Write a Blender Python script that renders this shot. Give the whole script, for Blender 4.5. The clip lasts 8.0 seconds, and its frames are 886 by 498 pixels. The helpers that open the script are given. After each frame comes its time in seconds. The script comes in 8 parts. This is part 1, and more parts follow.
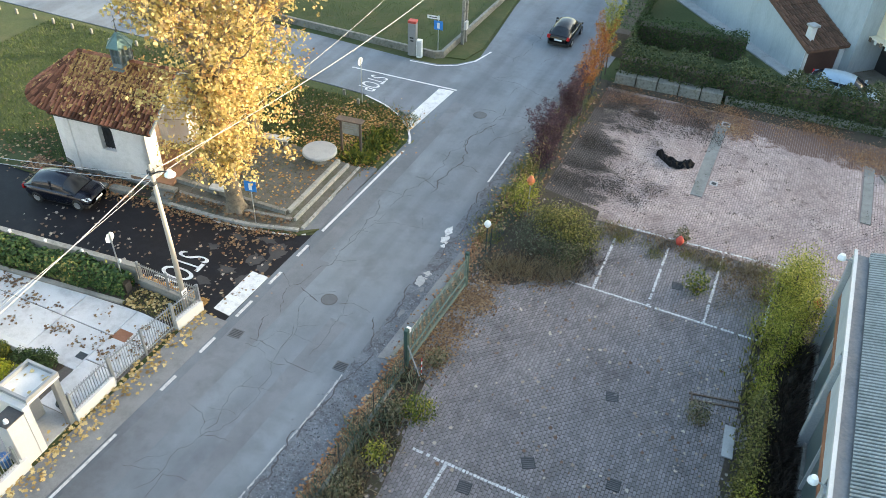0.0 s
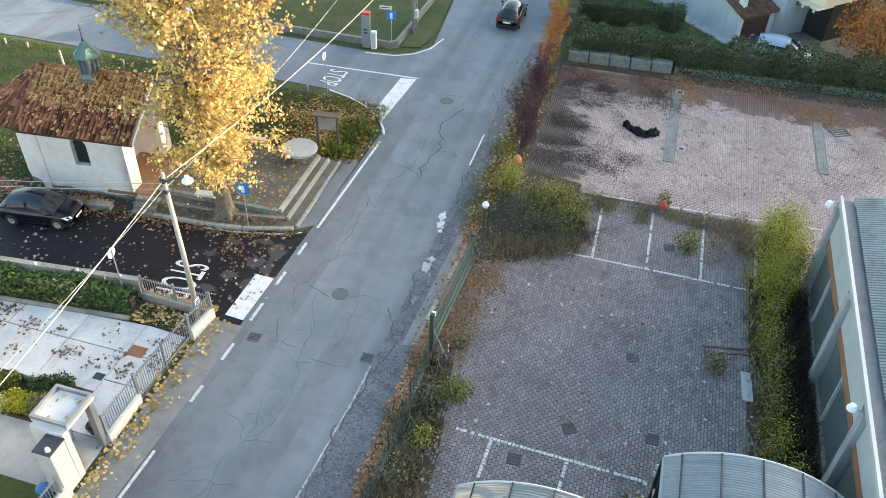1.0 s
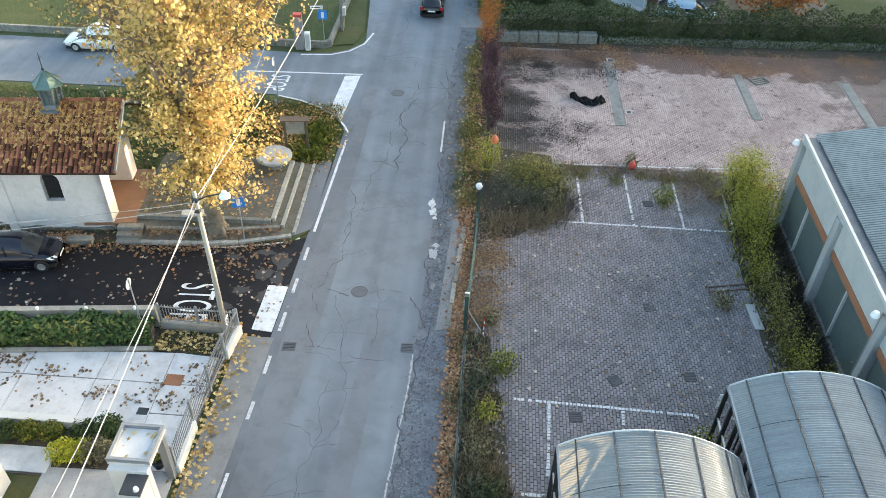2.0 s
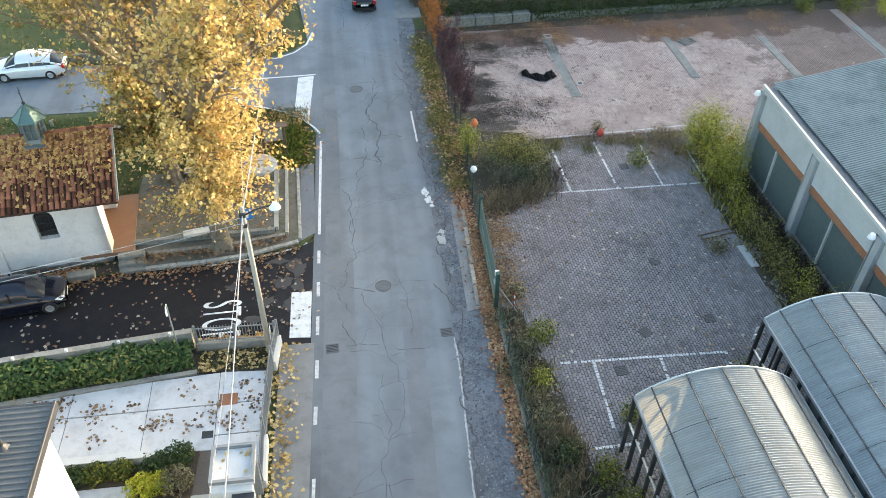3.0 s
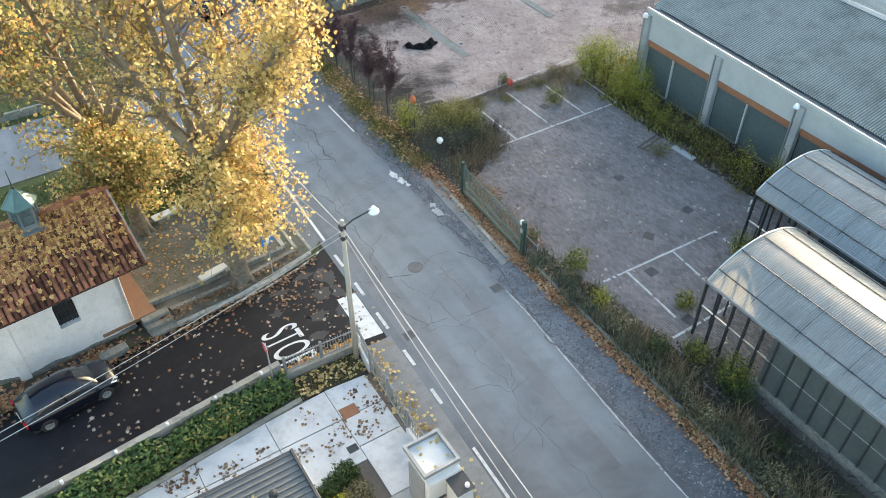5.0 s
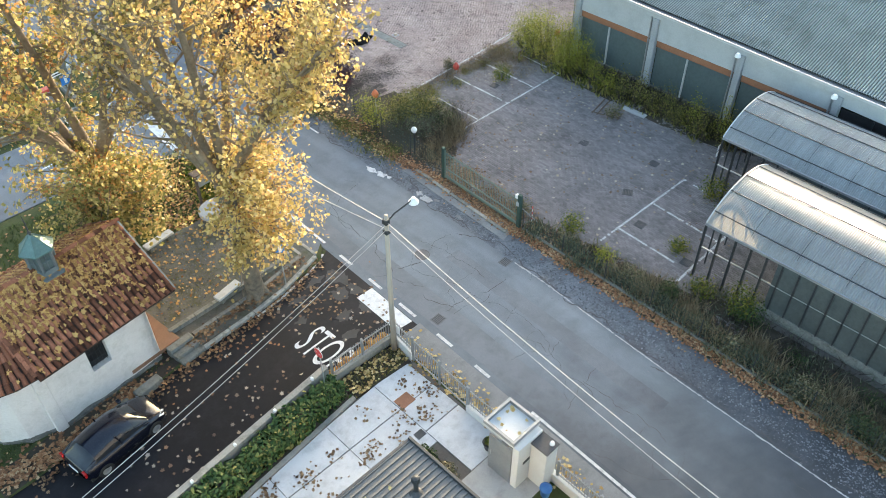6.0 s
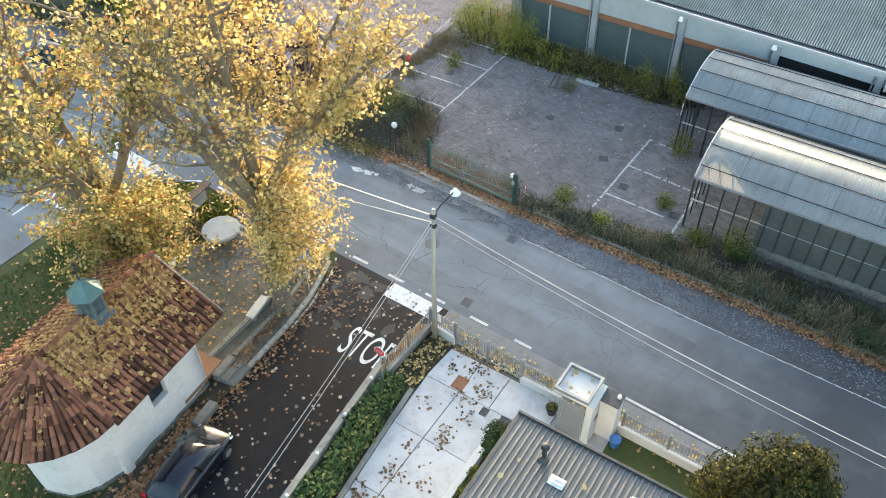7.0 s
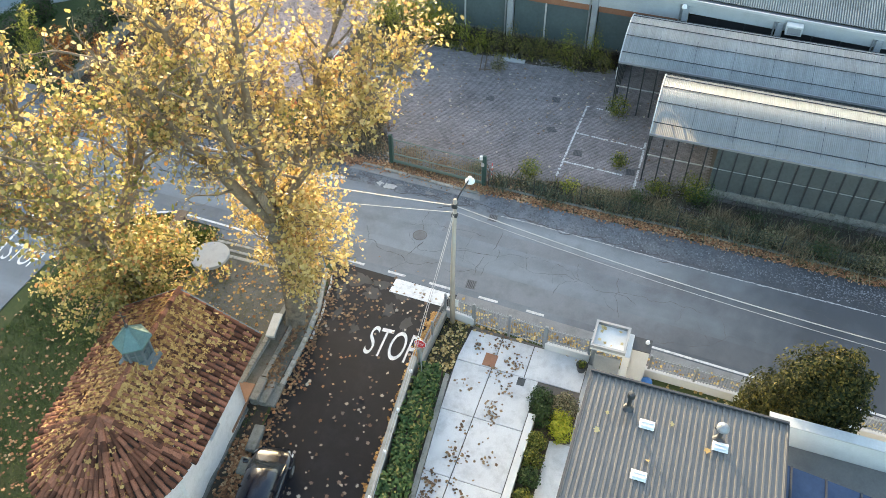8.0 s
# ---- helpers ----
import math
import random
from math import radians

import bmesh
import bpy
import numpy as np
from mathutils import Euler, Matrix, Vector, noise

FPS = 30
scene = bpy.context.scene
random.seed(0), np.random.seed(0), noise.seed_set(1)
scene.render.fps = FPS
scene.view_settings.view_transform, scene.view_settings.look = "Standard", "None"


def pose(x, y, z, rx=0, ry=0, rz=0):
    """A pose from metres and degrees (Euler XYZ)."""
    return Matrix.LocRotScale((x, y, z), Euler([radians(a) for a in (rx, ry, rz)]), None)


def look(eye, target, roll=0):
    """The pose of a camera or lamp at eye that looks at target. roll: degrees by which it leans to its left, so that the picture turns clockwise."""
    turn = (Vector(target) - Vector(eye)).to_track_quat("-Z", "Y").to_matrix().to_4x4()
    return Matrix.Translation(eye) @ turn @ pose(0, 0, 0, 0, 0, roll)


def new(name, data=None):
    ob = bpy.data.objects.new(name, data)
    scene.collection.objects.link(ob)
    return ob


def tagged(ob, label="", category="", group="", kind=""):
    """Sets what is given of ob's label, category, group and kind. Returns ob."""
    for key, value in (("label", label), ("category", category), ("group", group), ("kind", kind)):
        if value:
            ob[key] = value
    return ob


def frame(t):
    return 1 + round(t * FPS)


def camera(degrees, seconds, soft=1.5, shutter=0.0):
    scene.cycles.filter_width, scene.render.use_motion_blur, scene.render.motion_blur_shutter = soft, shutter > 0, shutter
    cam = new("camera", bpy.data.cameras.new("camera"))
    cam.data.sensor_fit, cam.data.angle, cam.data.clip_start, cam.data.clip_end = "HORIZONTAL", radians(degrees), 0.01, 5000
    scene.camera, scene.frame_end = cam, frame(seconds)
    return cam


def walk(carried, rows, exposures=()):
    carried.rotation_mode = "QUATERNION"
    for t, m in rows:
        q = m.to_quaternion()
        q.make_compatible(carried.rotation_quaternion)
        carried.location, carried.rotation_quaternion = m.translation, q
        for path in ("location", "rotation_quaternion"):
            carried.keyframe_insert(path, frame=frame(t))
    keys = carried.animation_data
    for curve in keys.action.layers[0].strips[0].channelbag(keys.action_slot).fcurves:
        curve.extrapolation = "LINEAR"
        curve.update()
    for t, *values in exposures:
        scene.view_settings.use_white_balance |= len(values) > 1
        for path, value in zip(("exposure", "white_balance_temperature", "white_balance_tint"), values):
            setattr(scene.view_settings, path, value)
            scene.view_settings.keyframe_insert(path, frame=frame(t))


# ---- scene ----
cam = camera(57.8, 8.0, 0.5)
PATH = [
    (0, (0.416, 0.884, 23.75), (-0.192, 2.299, 22.474), 2.4),
    (0.5, (-0.537, 0.309, 23.727), (-1.086, 1.745, 22.448), 2.4),
    (1, (-3.247, -1.129, 23.676), (-3.64, 0.353, 22.392), 2.3),
    (1.5, (-6.203, -2.299, 23.675), (-6.429, -0.782, 22.392), 2.2),
    (3, (-15.052, -3.789, 24.201), (-14.828, -2.288, 22.898), 1.2),
    (3.5, (-18.099, -3.626, 24.414), (-17.723, -2.165, 23.101), 1.1),
    (4, (-21.162, -3.14, 24.647), (-20.631, -1.735, 23.326), 0.8),
    (4.5, (-24.147, -2.31, 25.033), (-23.483, -0.975, 23.699), 0.5),
    (6, (-32.28, 1.691, 25.774), (-31.255, 2.738, 24.413), -0.5),
    (6.5, (-34.594, 3.624, 26.319), (-33.482, 4.557, 24.943), -0.7),
    (7, (-36.83, 5.852, 26.85), (-35.638, 6.653, 25.458), -0.8),
    (7.5, (-38.763, 8.442, 27.282), (-37.49, 9.079, 25.877), -0.6),
    (8, (-40.408, 11.114, 27.867), (-39.082, 11.593, 26.448), -0.6),
]
walk(cam, [(t, look(eye, target, roll)) for t, eye, target, roll in PATH])

# ---- light ----
SUN_AZ, SUN_EL = 33.0, 10.0          # degrees from +x towards +y, and above the horizon
sun_dir = Vector((math.cos(radians(SUN_EL)) * math.cos(radians(SUN_AZ)),
                  math.cos(radians(SUN_EL)) * math.sin(radians(SUN_AZ)), math.sin(radians(SUN_EL))))
world = bpy.data.worlds.new("world")
scene.world = world
world.use_nodes = True
wn = world.node_tree
sky = wn.nodes.new("ShaderNodeTexSky")
sky.sky_type, sky.sun_disc = "NISHITA", False
sky.sun_elevation, sky.sun_rotation = radians(SUN_EL), radians(90 - SUN_AZ)
sky.air_density, sky.dust_density, sky.ozone_density = 1.0, 2.5, 1.0
wn.links.new(sky.outputs[0], wn.nodes["Background"].inputs[0])
wn.nodes["Background"].inputs[1].default_value = 0.15
sun_data = bpy.data.lights.new("sun", "SUN")
sun_data.energy, sun_data.angle, sun_data.color = 2.65, radians(0.6), (1.0, 0.8, 0.58)
sun_lamp = new("sun", sun_data)
sun_lamp.matrix_world = look(sun_dir * 100, (0, 0, 0))
scene.view_settings.exposure = 2.57
scene.view_settings.use_white_balance = True
scene.view_settings.white_balance_temperature, scene.view_settings.white_balance_tint = 6720, 5

# ---- materials ----


def nodes_of(name):
    m = bpy.data.materials.new(name)
    m.use_nodes = True
    t = m.node_tree
    return m, t, t.nodes["Principled BSDF"]


def link(t, a, b):
    t.links.new(a, b)


def noise_node(t, scale, detail=4.0, rough=0.6, coord="Object", stretch=None):
    c = t.nodes.new("ShaderNodeTexCoord")
    n = t.nodes.new("ShaderNodeTexNoise")
    n.inputs["Scale"].default_value, n.inputs["Detail"].default_value = scale, detail
    n.inputs["Roughness"].default_value = rough
    src = c.outputs[coord]
    if stretch:
        mp = t.nodes.new("ShaderNodeMapping")
        mp.inputs["Scale"].default_value = stretch
        link(t, src, mp.inputs["Vector"])
        src = mp.outputs["Vector"]
    link(t, src, n.inputs["Vector"])
    return n


def ramp(t, fac, stops):
    r = t.nodes.new("ShaderNodeValToRGB")
    els = r.color_ramp.elements
    while len(els) > 1:
        els.remove(els[-1])
    els[0].position, els[0].color = stops[0][0], (*stops[0][1], 1)
    for p, c in stops[1:]:
        e = els.new(p)
        e.color = (*c, 1)
    link(t, fac, r.inputs["Fac"])
    return r.outputs["Color"]


def mix(t, fac, a, b, mode="MIX"):
    m = t.nodes.new("ShaderNodeMix")
    m.data_type, m.blend_type = "RGBA", mode
    for sock, v in ((m.inputs["Factor"], fac), (m.inputs["A"], a), (m.inputs["B"], b)):
        if isinstance(v, (int, float)):
            sock.default_value = v
        elif isinstance(v, tuple):
            sock.default_value = (*v, 1)
        else:
            link(t, v, sock)
    return m.outputs["Result"]


def bump(t, bsdf, height, strength, distance):
    b = t.nodes.new("ShaderNodeBump")
    b.inputs["Strength"].default_value, b.inputs["Distance"].default_value = strength, distance
    link(t, height, b.inputs["Height"])
    link(t, b.outputs["Normal"], bsdf.inputs["Normal"])


def surface(name, dark, light, rough=0.8, fine=18.0, coarse=0.7, relief=0.01, metal=0.0, stain=None, stain_amount=0.5,
            stretch=None, coord="Object", vary=0.0, specular=0.5, streak=0.0, south_shade=None):
    """Two scales of mottling between two colours, an optional stain, and fine relief."""
    m, t, p = nodes_of(name)
    a = noise_node(t, coarse, 5, 0.65, coord, stretch)
    b = noise_node(t, fine, 4, 0.7, coord, stretch)
    col = mix(t, 0.5, ramp(t, a.outputs["Fac"], ((0.3, dark), (0.7, light))), ramp(t, b.outputs["Fac"], ((0.3, dark), (0.72, light))))
    if stain:
        s = noise_node(t, coarse * 2.3, 6, 0.75, coord, stretch)
        f = ramp(t, s.outputs["Fac"], ((0.48, (0, 0, 0)), (0.68, (stain_amount,) * 3)))
        col = mix(t, f, col, stain)
    if vary:
        o = t.nodes.new("ShaderNodeObjectInfo")
        g = t.nodes.new("ShaderNodeNewGeometry")
        add = t.nodes.new("ShaderNodeMath")
        add.operation = "ADD"
        link(t, o.outputs["Random"], add.inputs[0])
        link(t, g.outputs["Random Per Island"], add.inputs[1])
        fr = t.nodes.new("ShaderNodeMath")
        fr.operation = "FRACT"
        link(t, add.outputs[0], fr.inputs[0])
        v = ramp(t, fr.outputs[0], ((0, (1 - vary,) * 3), (1, (1 + vary * 0.6,) * 3)))
        col = mix(t, 1.0, col, v, "MULTIPLY")
    if streak:                              # long wheel-worn bands along the road
        w = noise_node(t, 1.0, 3, 0.55, coord, (0.62, 0.02, 1.0))
        v = ramp(t, w.outputs["Fac"], ((0.36, (1 - streak, 1 - streak * 1.1, 1 - streak * 0.95)), (0.64, (1 + streak * 0.85, 1 + streak * 0.95, 1 + streak))))
        col = mix(t, 1.0, col, v, "MULTIPLY")
    if south_shade:                                # dimmer light on the southern stretch, put into the colour
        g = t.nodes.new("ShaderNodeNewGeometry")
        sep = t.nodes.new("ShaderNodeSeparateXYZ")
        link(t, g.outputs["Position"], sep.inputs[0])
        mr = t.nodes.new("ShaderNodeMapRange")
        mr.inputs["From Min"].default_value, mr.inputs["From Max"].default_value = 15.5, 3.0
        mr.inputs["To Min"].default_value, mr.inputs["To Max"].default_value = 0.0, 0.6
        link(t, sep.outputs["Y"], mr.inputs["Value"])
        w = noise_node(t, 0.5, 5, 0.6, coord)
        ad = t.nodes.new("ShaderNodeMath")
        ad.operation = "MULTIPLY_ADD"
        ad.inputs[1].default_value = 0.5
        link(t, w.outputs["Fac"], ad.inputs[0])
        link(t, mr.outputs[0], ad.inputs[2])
        col = mix(t, ramp(t, ad.outputs[0], ((0.3, (0, 0, 0)), (0.85, (south_shade[3],) * 3))), col, south_shade[:3])
    link(t, col, p.inputs["Base Color"])
    p.inputs["Roughness"].default_value, p.inputs["Metallic"].default_value = rough, metal
    p.inputs["Specular IOR Level"].default_value = specular
    if relief:
        bump(t, p, b.outputs["Fac"], 0.6, relief)
    return m


def foliage(name, stops, thin=0.35, rough=0.55):
    """Leaves: a colour of its own for each leaf, with light coming through."""
    m, t, p = nodes_of(name)
    g = t.nodes.new("ShaderNodeNewGeometry")
    n = noise_node(t, 0.35, 3)
    add = t.nodes.new("ShaderNodeMath")
    add.operation = "MULTIPLY_ADD"
    add.inputs[1].default_value, add.inputs[2].default_value = 0.7, 0.0
    link(t, g.outputs["Random Per Island"], add.inputs[0])
    s = t.nodes.new("ShaderNodeMath")
    s.operation = "MULTIPLY_ADD"
    s.inputs[1].default_value = 0.45
    link(t, n.outputs["Fac"], s.inputs[0])
    link(t, add.outputs[0], s.inputs[2])
    col = ramp(t, s.outputs[0], stops)
    link(t, col, p.inputs["Base Color"])
    p.inputs["Roughness"].default_value = rough
    p.inputs["Specular IOR Level"].default_value = 0.3
    tr = t.nodes.new("ShaderNodeBsdfTranslucent")
    link(t, col, tr.inputs["Color"])
    mx = t.nodes.new("ShaderNodeMixShader")
    mx.inputs["Fac"].default_value = thin
    link(t, p.outputs[0], mx.inputs[1])
    link(t, tr.outputs[0], mx.inputs[2])
    link(t, mx.outputs[0], t.nodes["Material Output"].inputs["Surface"])
    return m


def stained_pavers():
    """Pale pink pavers under broad dark moss stains in the west and rusty leaf stains by the block wall."""
    m, t, p = nodes_of("pink_paver")
    g = t.nodes.new("ShaderNodeNewGeometry")
    sep = t.nodes.new("ShaderNodeSeparateXYZ")
    link(t, g.outputs["Position"], sep.inputs[0])

    def cloud(scale, detail, stretch=(1, 1, 1)):
        mp = t.nodes.new("ShaderNodeMapping")
        mp.inputs["Scale"].default_value = stretch
        link(t, g.outputs["Position"], mp.inputs["Vector"])
        n = t.nodes.new("ShaderNodeTexNoise")
        n.inputs["Scale"].default_value, n.inputs["Detail"].default_value, n.inputs["Roughness"].default_value = scale, detail, 0.68
        link(t, mp.outputs["Vector"], n.inputs["Vector"])
        return n.outputs["Fac"]

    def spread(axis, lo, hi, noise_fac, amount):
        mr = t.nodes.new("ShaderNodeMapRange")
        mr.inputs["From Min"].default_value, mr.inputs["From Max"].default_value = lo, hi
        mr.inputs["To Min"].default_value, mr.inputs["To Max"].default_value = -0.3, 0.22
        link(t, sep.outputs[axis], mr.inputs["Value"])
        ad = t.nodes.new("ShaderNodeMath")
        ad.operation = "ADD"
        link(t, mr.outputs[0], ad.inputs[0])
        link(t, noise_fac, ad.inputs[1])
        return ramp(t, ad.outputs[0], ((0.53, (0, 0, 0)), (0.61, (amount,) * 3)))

    fine = cloud(20, 4)
    col = mix(t, 0.45, ramp(t, cloud(0.35, 5), ((0.3, (0.24, 0.18, 0.172)), (0.68, (0.53, 0.445, 0.43)))), ramp(t, fine, ((0.3, (0.3, 0.226, 0.212)), (0.7, (0.5, 0.4, 0.38)))))
    o = t.nodes.new("ShaderNodeObjectInfo")
    ad = t.nodes.new("ShaderNodeMath")
    ad.operation = "ADD"
    link(t, o.outputs["Random"], ad.inputs[0])
    link(t, g.outputs["Random Per Island"], ad.inputs[1])
    fr = t.nodes.new("ShaderNodeMath")
    fr.operation = "FRACT"
    link(t, ad.outputs[0], fr.inputs[0])
    col = mix(t, 1.0, col, ramp(t, fr.outputs[0], ((0, (0.86,) * 3), (1, (1.1,) * 3))), "MULTIPLY")
    col = mix(t, ramp(t, cloud(1.1, 6), ((0.52, (0, 0, 0)), (0.7, (0.7,) * 3))), col, (0.16, 0.12, 0.11))
    col = mix(t, ramp(t, cloud(5.5, 3), ((0.6, (0, 0, 0)), (0.68, (0.65,) * 3))), col, (0.13, 0.1, 0.09))
    col = mix(t, spread("X", -0.6, -8.6, cloud(0.62, 8, (0.55, 1.25, 1)), 0.9), col, (0.055, 0.049, 0.045))
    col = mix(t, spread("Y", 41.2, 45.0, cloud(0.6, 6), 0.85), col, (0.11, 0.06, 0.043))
    col = mix(t, spread("X", 6.0, 15.0, cloud(0.5, 7), 0.65), col, (0.1, 0.075, 0.065))
    link(t, col, p.inputs["Base Color"])
    p.inputs["Roughness"].default_value = 0.9
    bump(t, p, fine, 0.6, 0.006)
    return m


ASPHALT = surface("asphalt", (0.104, 0.121, 0.14), (0.222, 0.25, 0.28), 0.82, 34, 0.22, 0.006, stain=(0.09, 0.096, 0.108), stain_amount=0.45, streak=0.17, south_shade=(0.042, 0.049, 0.06, 0.95))
ASPHALT_OLD = surface("asphalt_patch", (0.108, 0.119, 0.137), (0.215, 0.232, 0.26), 0.84, 32, 0.3, 0.006, stain=(0.09, 0.096, 0.106), south_shade=(0.042, 0.049, 0.06, 0.95))
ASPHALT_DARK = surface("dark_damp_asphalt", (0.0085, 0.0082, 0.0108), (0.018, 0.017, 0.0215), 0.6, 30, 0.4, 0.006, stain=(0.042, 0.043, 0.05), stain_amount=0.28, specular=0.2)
CRACK = surface("crack_filler", (0.045, 0.045, 0.05), (0.08, 0.08, 0.086), 0.7, 20, 2, 0)
ASPHALT_DRY = surface("drying_asphalt", (0.03, 0.029, 0.032), (0.075, 0.073, 0.076), 0.8, 30, 1.2, 0.006, stain=(0.055, 0.042, 0.036))
GRAVEL = surface("gravel", (0.06, 0.067, 0.08), (0.225, 0.242, 0.275), 0.95, 9, 0.9, 0.06, stain=(0.05, 0.052, 0.06), stain_amount=0.8, south_shade=(0.036, 0.04, 0.048, 0.9))
FOOTWAY = surface("worn_footway", (0.15, 0.155, 0.165), (0.26, 0.265, 0.27), 0.9, 25, 0.7, 0.01, stain=(0.1, 0.1, 0.1))
PAINT = surface("road_paint", (0.55, 0.56, 0.58), (0.8, 0.81, 0.82), 0.7, 14, 1.5, 0.003, stain=(0.3, 0.31, 0.33), stain_amount=0.6)
PAINT_WORN = surface("worn_paint", (0.4, 0.41, 0.42), (0.72, 0.73, 0.74), 0.75, 9, 2.0, 0.003, stain=(0.2, 0.2, 0.21), stain_amount=0.8)
PAINT_FAINT = surface("faint_paint", (0.26, 0.27, 0.28), (0.5, 0.51, 0.52), 0.75, 9, 2.0, 0.003, stain=(0.18, 0.185, 0.19), stain_amount=0.8)
PAVER = surface("grey_paver", (0.158, 0.145, 0.152), (0.278, 0.256, 0.262), 0.9, 22, 0.25, 0.006, stain=(0.1, 0.09, 0.096), stain_amount=0.65, vary=0.22)
PAVER_PINK = stained_pavers()
JOINT = surface("mossy_joint", (0.085, 0.078, 0.074), (0.15, 0.135, 0.122), 0.95, 12, 0.5, 0.01)
JOINT_PINK = surface("sandy_joint", (0.2, 0.155, 0.147), (0.31, 0.25, 0.236), 0.95, 12, 0.5, 0.01)
STRIP = surface("green_grey_concrete", (0.15, 0.16, 0.16), (0.25, 0.26, 0.255), 0.9, 18, 0.9, 0.006, stain=(0.09, 0.095, 0.085))
SOIL = surface("weedy_soil", (0.032, 0.026, 0.021), (0.085, 0.066, 0.05), 1.0, 9, 0.6, 0.03, stain=(0.05, 0.06, 0.025))
GRIT = surface("leafy_grit", (0.085, 0.08, 0.068), (0.19, 0.175, 0.15), 0.95, 16, 0.8, 0.02, stain=(0.055, 0.065, 0.025), stain_amount=0.8)
GRASS_SOIL = surface("lawn_soil", (0.03, 0.044, 0.013), (0.07, 0.09, 0.027), 1.0, 8, 0.16, 0.04, stain=(0.1, 0.092, 0.04), stain_amount=0.7)
CONCRETE = surface("concrete", (0.3, 0.31, 0.32), (0.45, 0.455, 0.46), 0.85, 22, 0.8, 0.006, stain=(0.22, 0.22, 0.215))
SLAB = surface("pale_drive_slab", (0.46, 0.475, 0.505), (0.66, 0.675, 0.7), 0.75, 22, 0.5, 0.004, stain=(0.3, 0.31, 0.33), stain_amount=0.6, vary=0.08)
STEP_STONE = surface("pale_worn_stone", (0.25, 0.245, 0.22), (0.47, 0.46, 0.42), 0.9, 14, 1.4, 0.015, stain=(0.1, 0.1, 0.08), stain_amount=0.6)
STONE = surface("mossy_stone", (0.12, 0.12, 0.108), (0.3, 0.295, 0.27), 0.9, 14, 1.6, 0.02, stain=(0.05, 0.055, 0.035), stain_amount=0.75)
PALE_STONE = surface("pale_stone", (0.42, 0.42, 0.41), (0.62, 0.62, 0.6), 0.85, 18, 1.3, 0.01, stain=(0.25, 0.24, 0.21))
PLASTER = surface("white_plaster", (0.61, 0.57, 0.555), (0.77, 0.735, 0.72), 0.9, 12, 0.6, 0.008, stain=(0.42, 0.4, 0.37), stain_amount=0.45)
WHITE_WALL = surface("white_render", (0.52, 0.53, 0.54), (0.66, 0.67, 0.67), 0.85, 18, 0.7, 0.004, stain=(0.5, 0.5, 0.49), stain_amount=0.4)
# chapel damp; on the warehouse its dark tone stands for shrub shade
DIRT_SHADE = surface("damp_and_shaded_base", (0.075, 0.073, 0.068), (0.19, 0.185, 0.17), 0.95, 12, 1.2, 0.02, stain=(0.36, 0.34, 0.32), stain_amount=0.7)
TERRACOTTA = surface("terracotta_tile", (0.13, 0.046, 0.028), (0.41, 0.17, 0.1), 0.9, 25, 1.2, 0.008, stain=(0.07, 0.045, 0.038), vary=0.7, specular=0.2)
# deck colour darkened so the gaps between tiles carry their shade
ROOF_GAP_SHADE = surface("shaded_tile_gaps", (0.035, 0.02, 0.015), (0.08, 0.05, 0.038), 0.95, 14, 1.0, 0.006)
TERRA_FLOOR = surface("terracotta_floor", (0.19, 0.1, 0.062), (0.29, 0.16, 0.1), 0.85, 20, 1.0, 0.006, stain=(0.2, 0.12, 0.08))
COPPER = surface("green_copper", (0.07, 0.135, 0.13), (0.16, 0.25, 0.235), 0.5, 14, 1.6, 0.004, metal=0.25, stain=(0.1, 0.14, 0.14))
LEAD = surface("grey_lead", (0.085, 0.108, 0.125), (0.18, 0.212, 0.232), 0.5, 14, 2.0, 0.004, metal=0.3)
DARK = surface("dark_opening", (0.012, 0.013, 0.015), (0.03, 0.03, 0.032), 0.4, 8, 1, 0)
GREY_PANEL = surface("grey_wall_panel", (0.36, 0.385, 0.4), (0.47, 0.495, 0.505), 0.8, 16, 0.35, 0.004, stain=(0.3, 0.315, 0.32), stain_amount=0.5)
GREY_COLUMN = surface("grey_column", (0.25, 0.27, 0.285), (0.37, 0.39, 0.405), 0.8, 16, 0.5, 0.004, stain=(0.22, 0.235, 0.24))
BROWN_PANEL = surface("rusty_brown_panel", (0.2, 0.085, 0.045), (0.32, 0.15, 0.085), 0.75, 12, 0.8, 0.004)
SLATE_GLASS = surface("grimy_window", (0.06, 0.085, 0.09), (0.11, 0.145, 0.15), 0.35, 6, 0.5, 0.002)
ROOF_FIBRE = surface("fibre_cement_roof", (0.29, 0.3, 0.292), (0.46, 0.472, 0.46), 0.9, 12, 0.3, 0.006, stain=(0.13, 0.145, 0.125), specular=0.25)
ROOF_VALLEY = surface("valley_fibre_cement", (0.15, 0.16, 0.156), (0.25, 0.262, 0.256), 0.9, 12, 0.3, 0.006, stain=(0.08, 0.09, 0.08), specular=0.25)
GUTTER = surface("dark_gutter", (0.09, 0.095, 0.105), (0.2, 0.205, 0.215), 0.7, 10, 0.8, 0.006, stain=(0.24, 0.23, 0.21))
COPING = surface("pale_metal_coping", (0.42, 0.435, 0.44), (0.58, 0.595, 0.6), 0.5, 18, 1, 0.002, metal=0.2)
STEEL_DARK = surface("dark_steel", (0.03, 0.035, 0.04), (0.08, 0.085, 0.09), 0.55, 22, 2, 0.002, metal=0.5)
STEEL_GREY = surface("grey_painted_steel", (0.24, 0.25, 0.26), (0.36, 0.37, 0.38), 0.5, 22, 1.5, 0.002, metal=0.4)
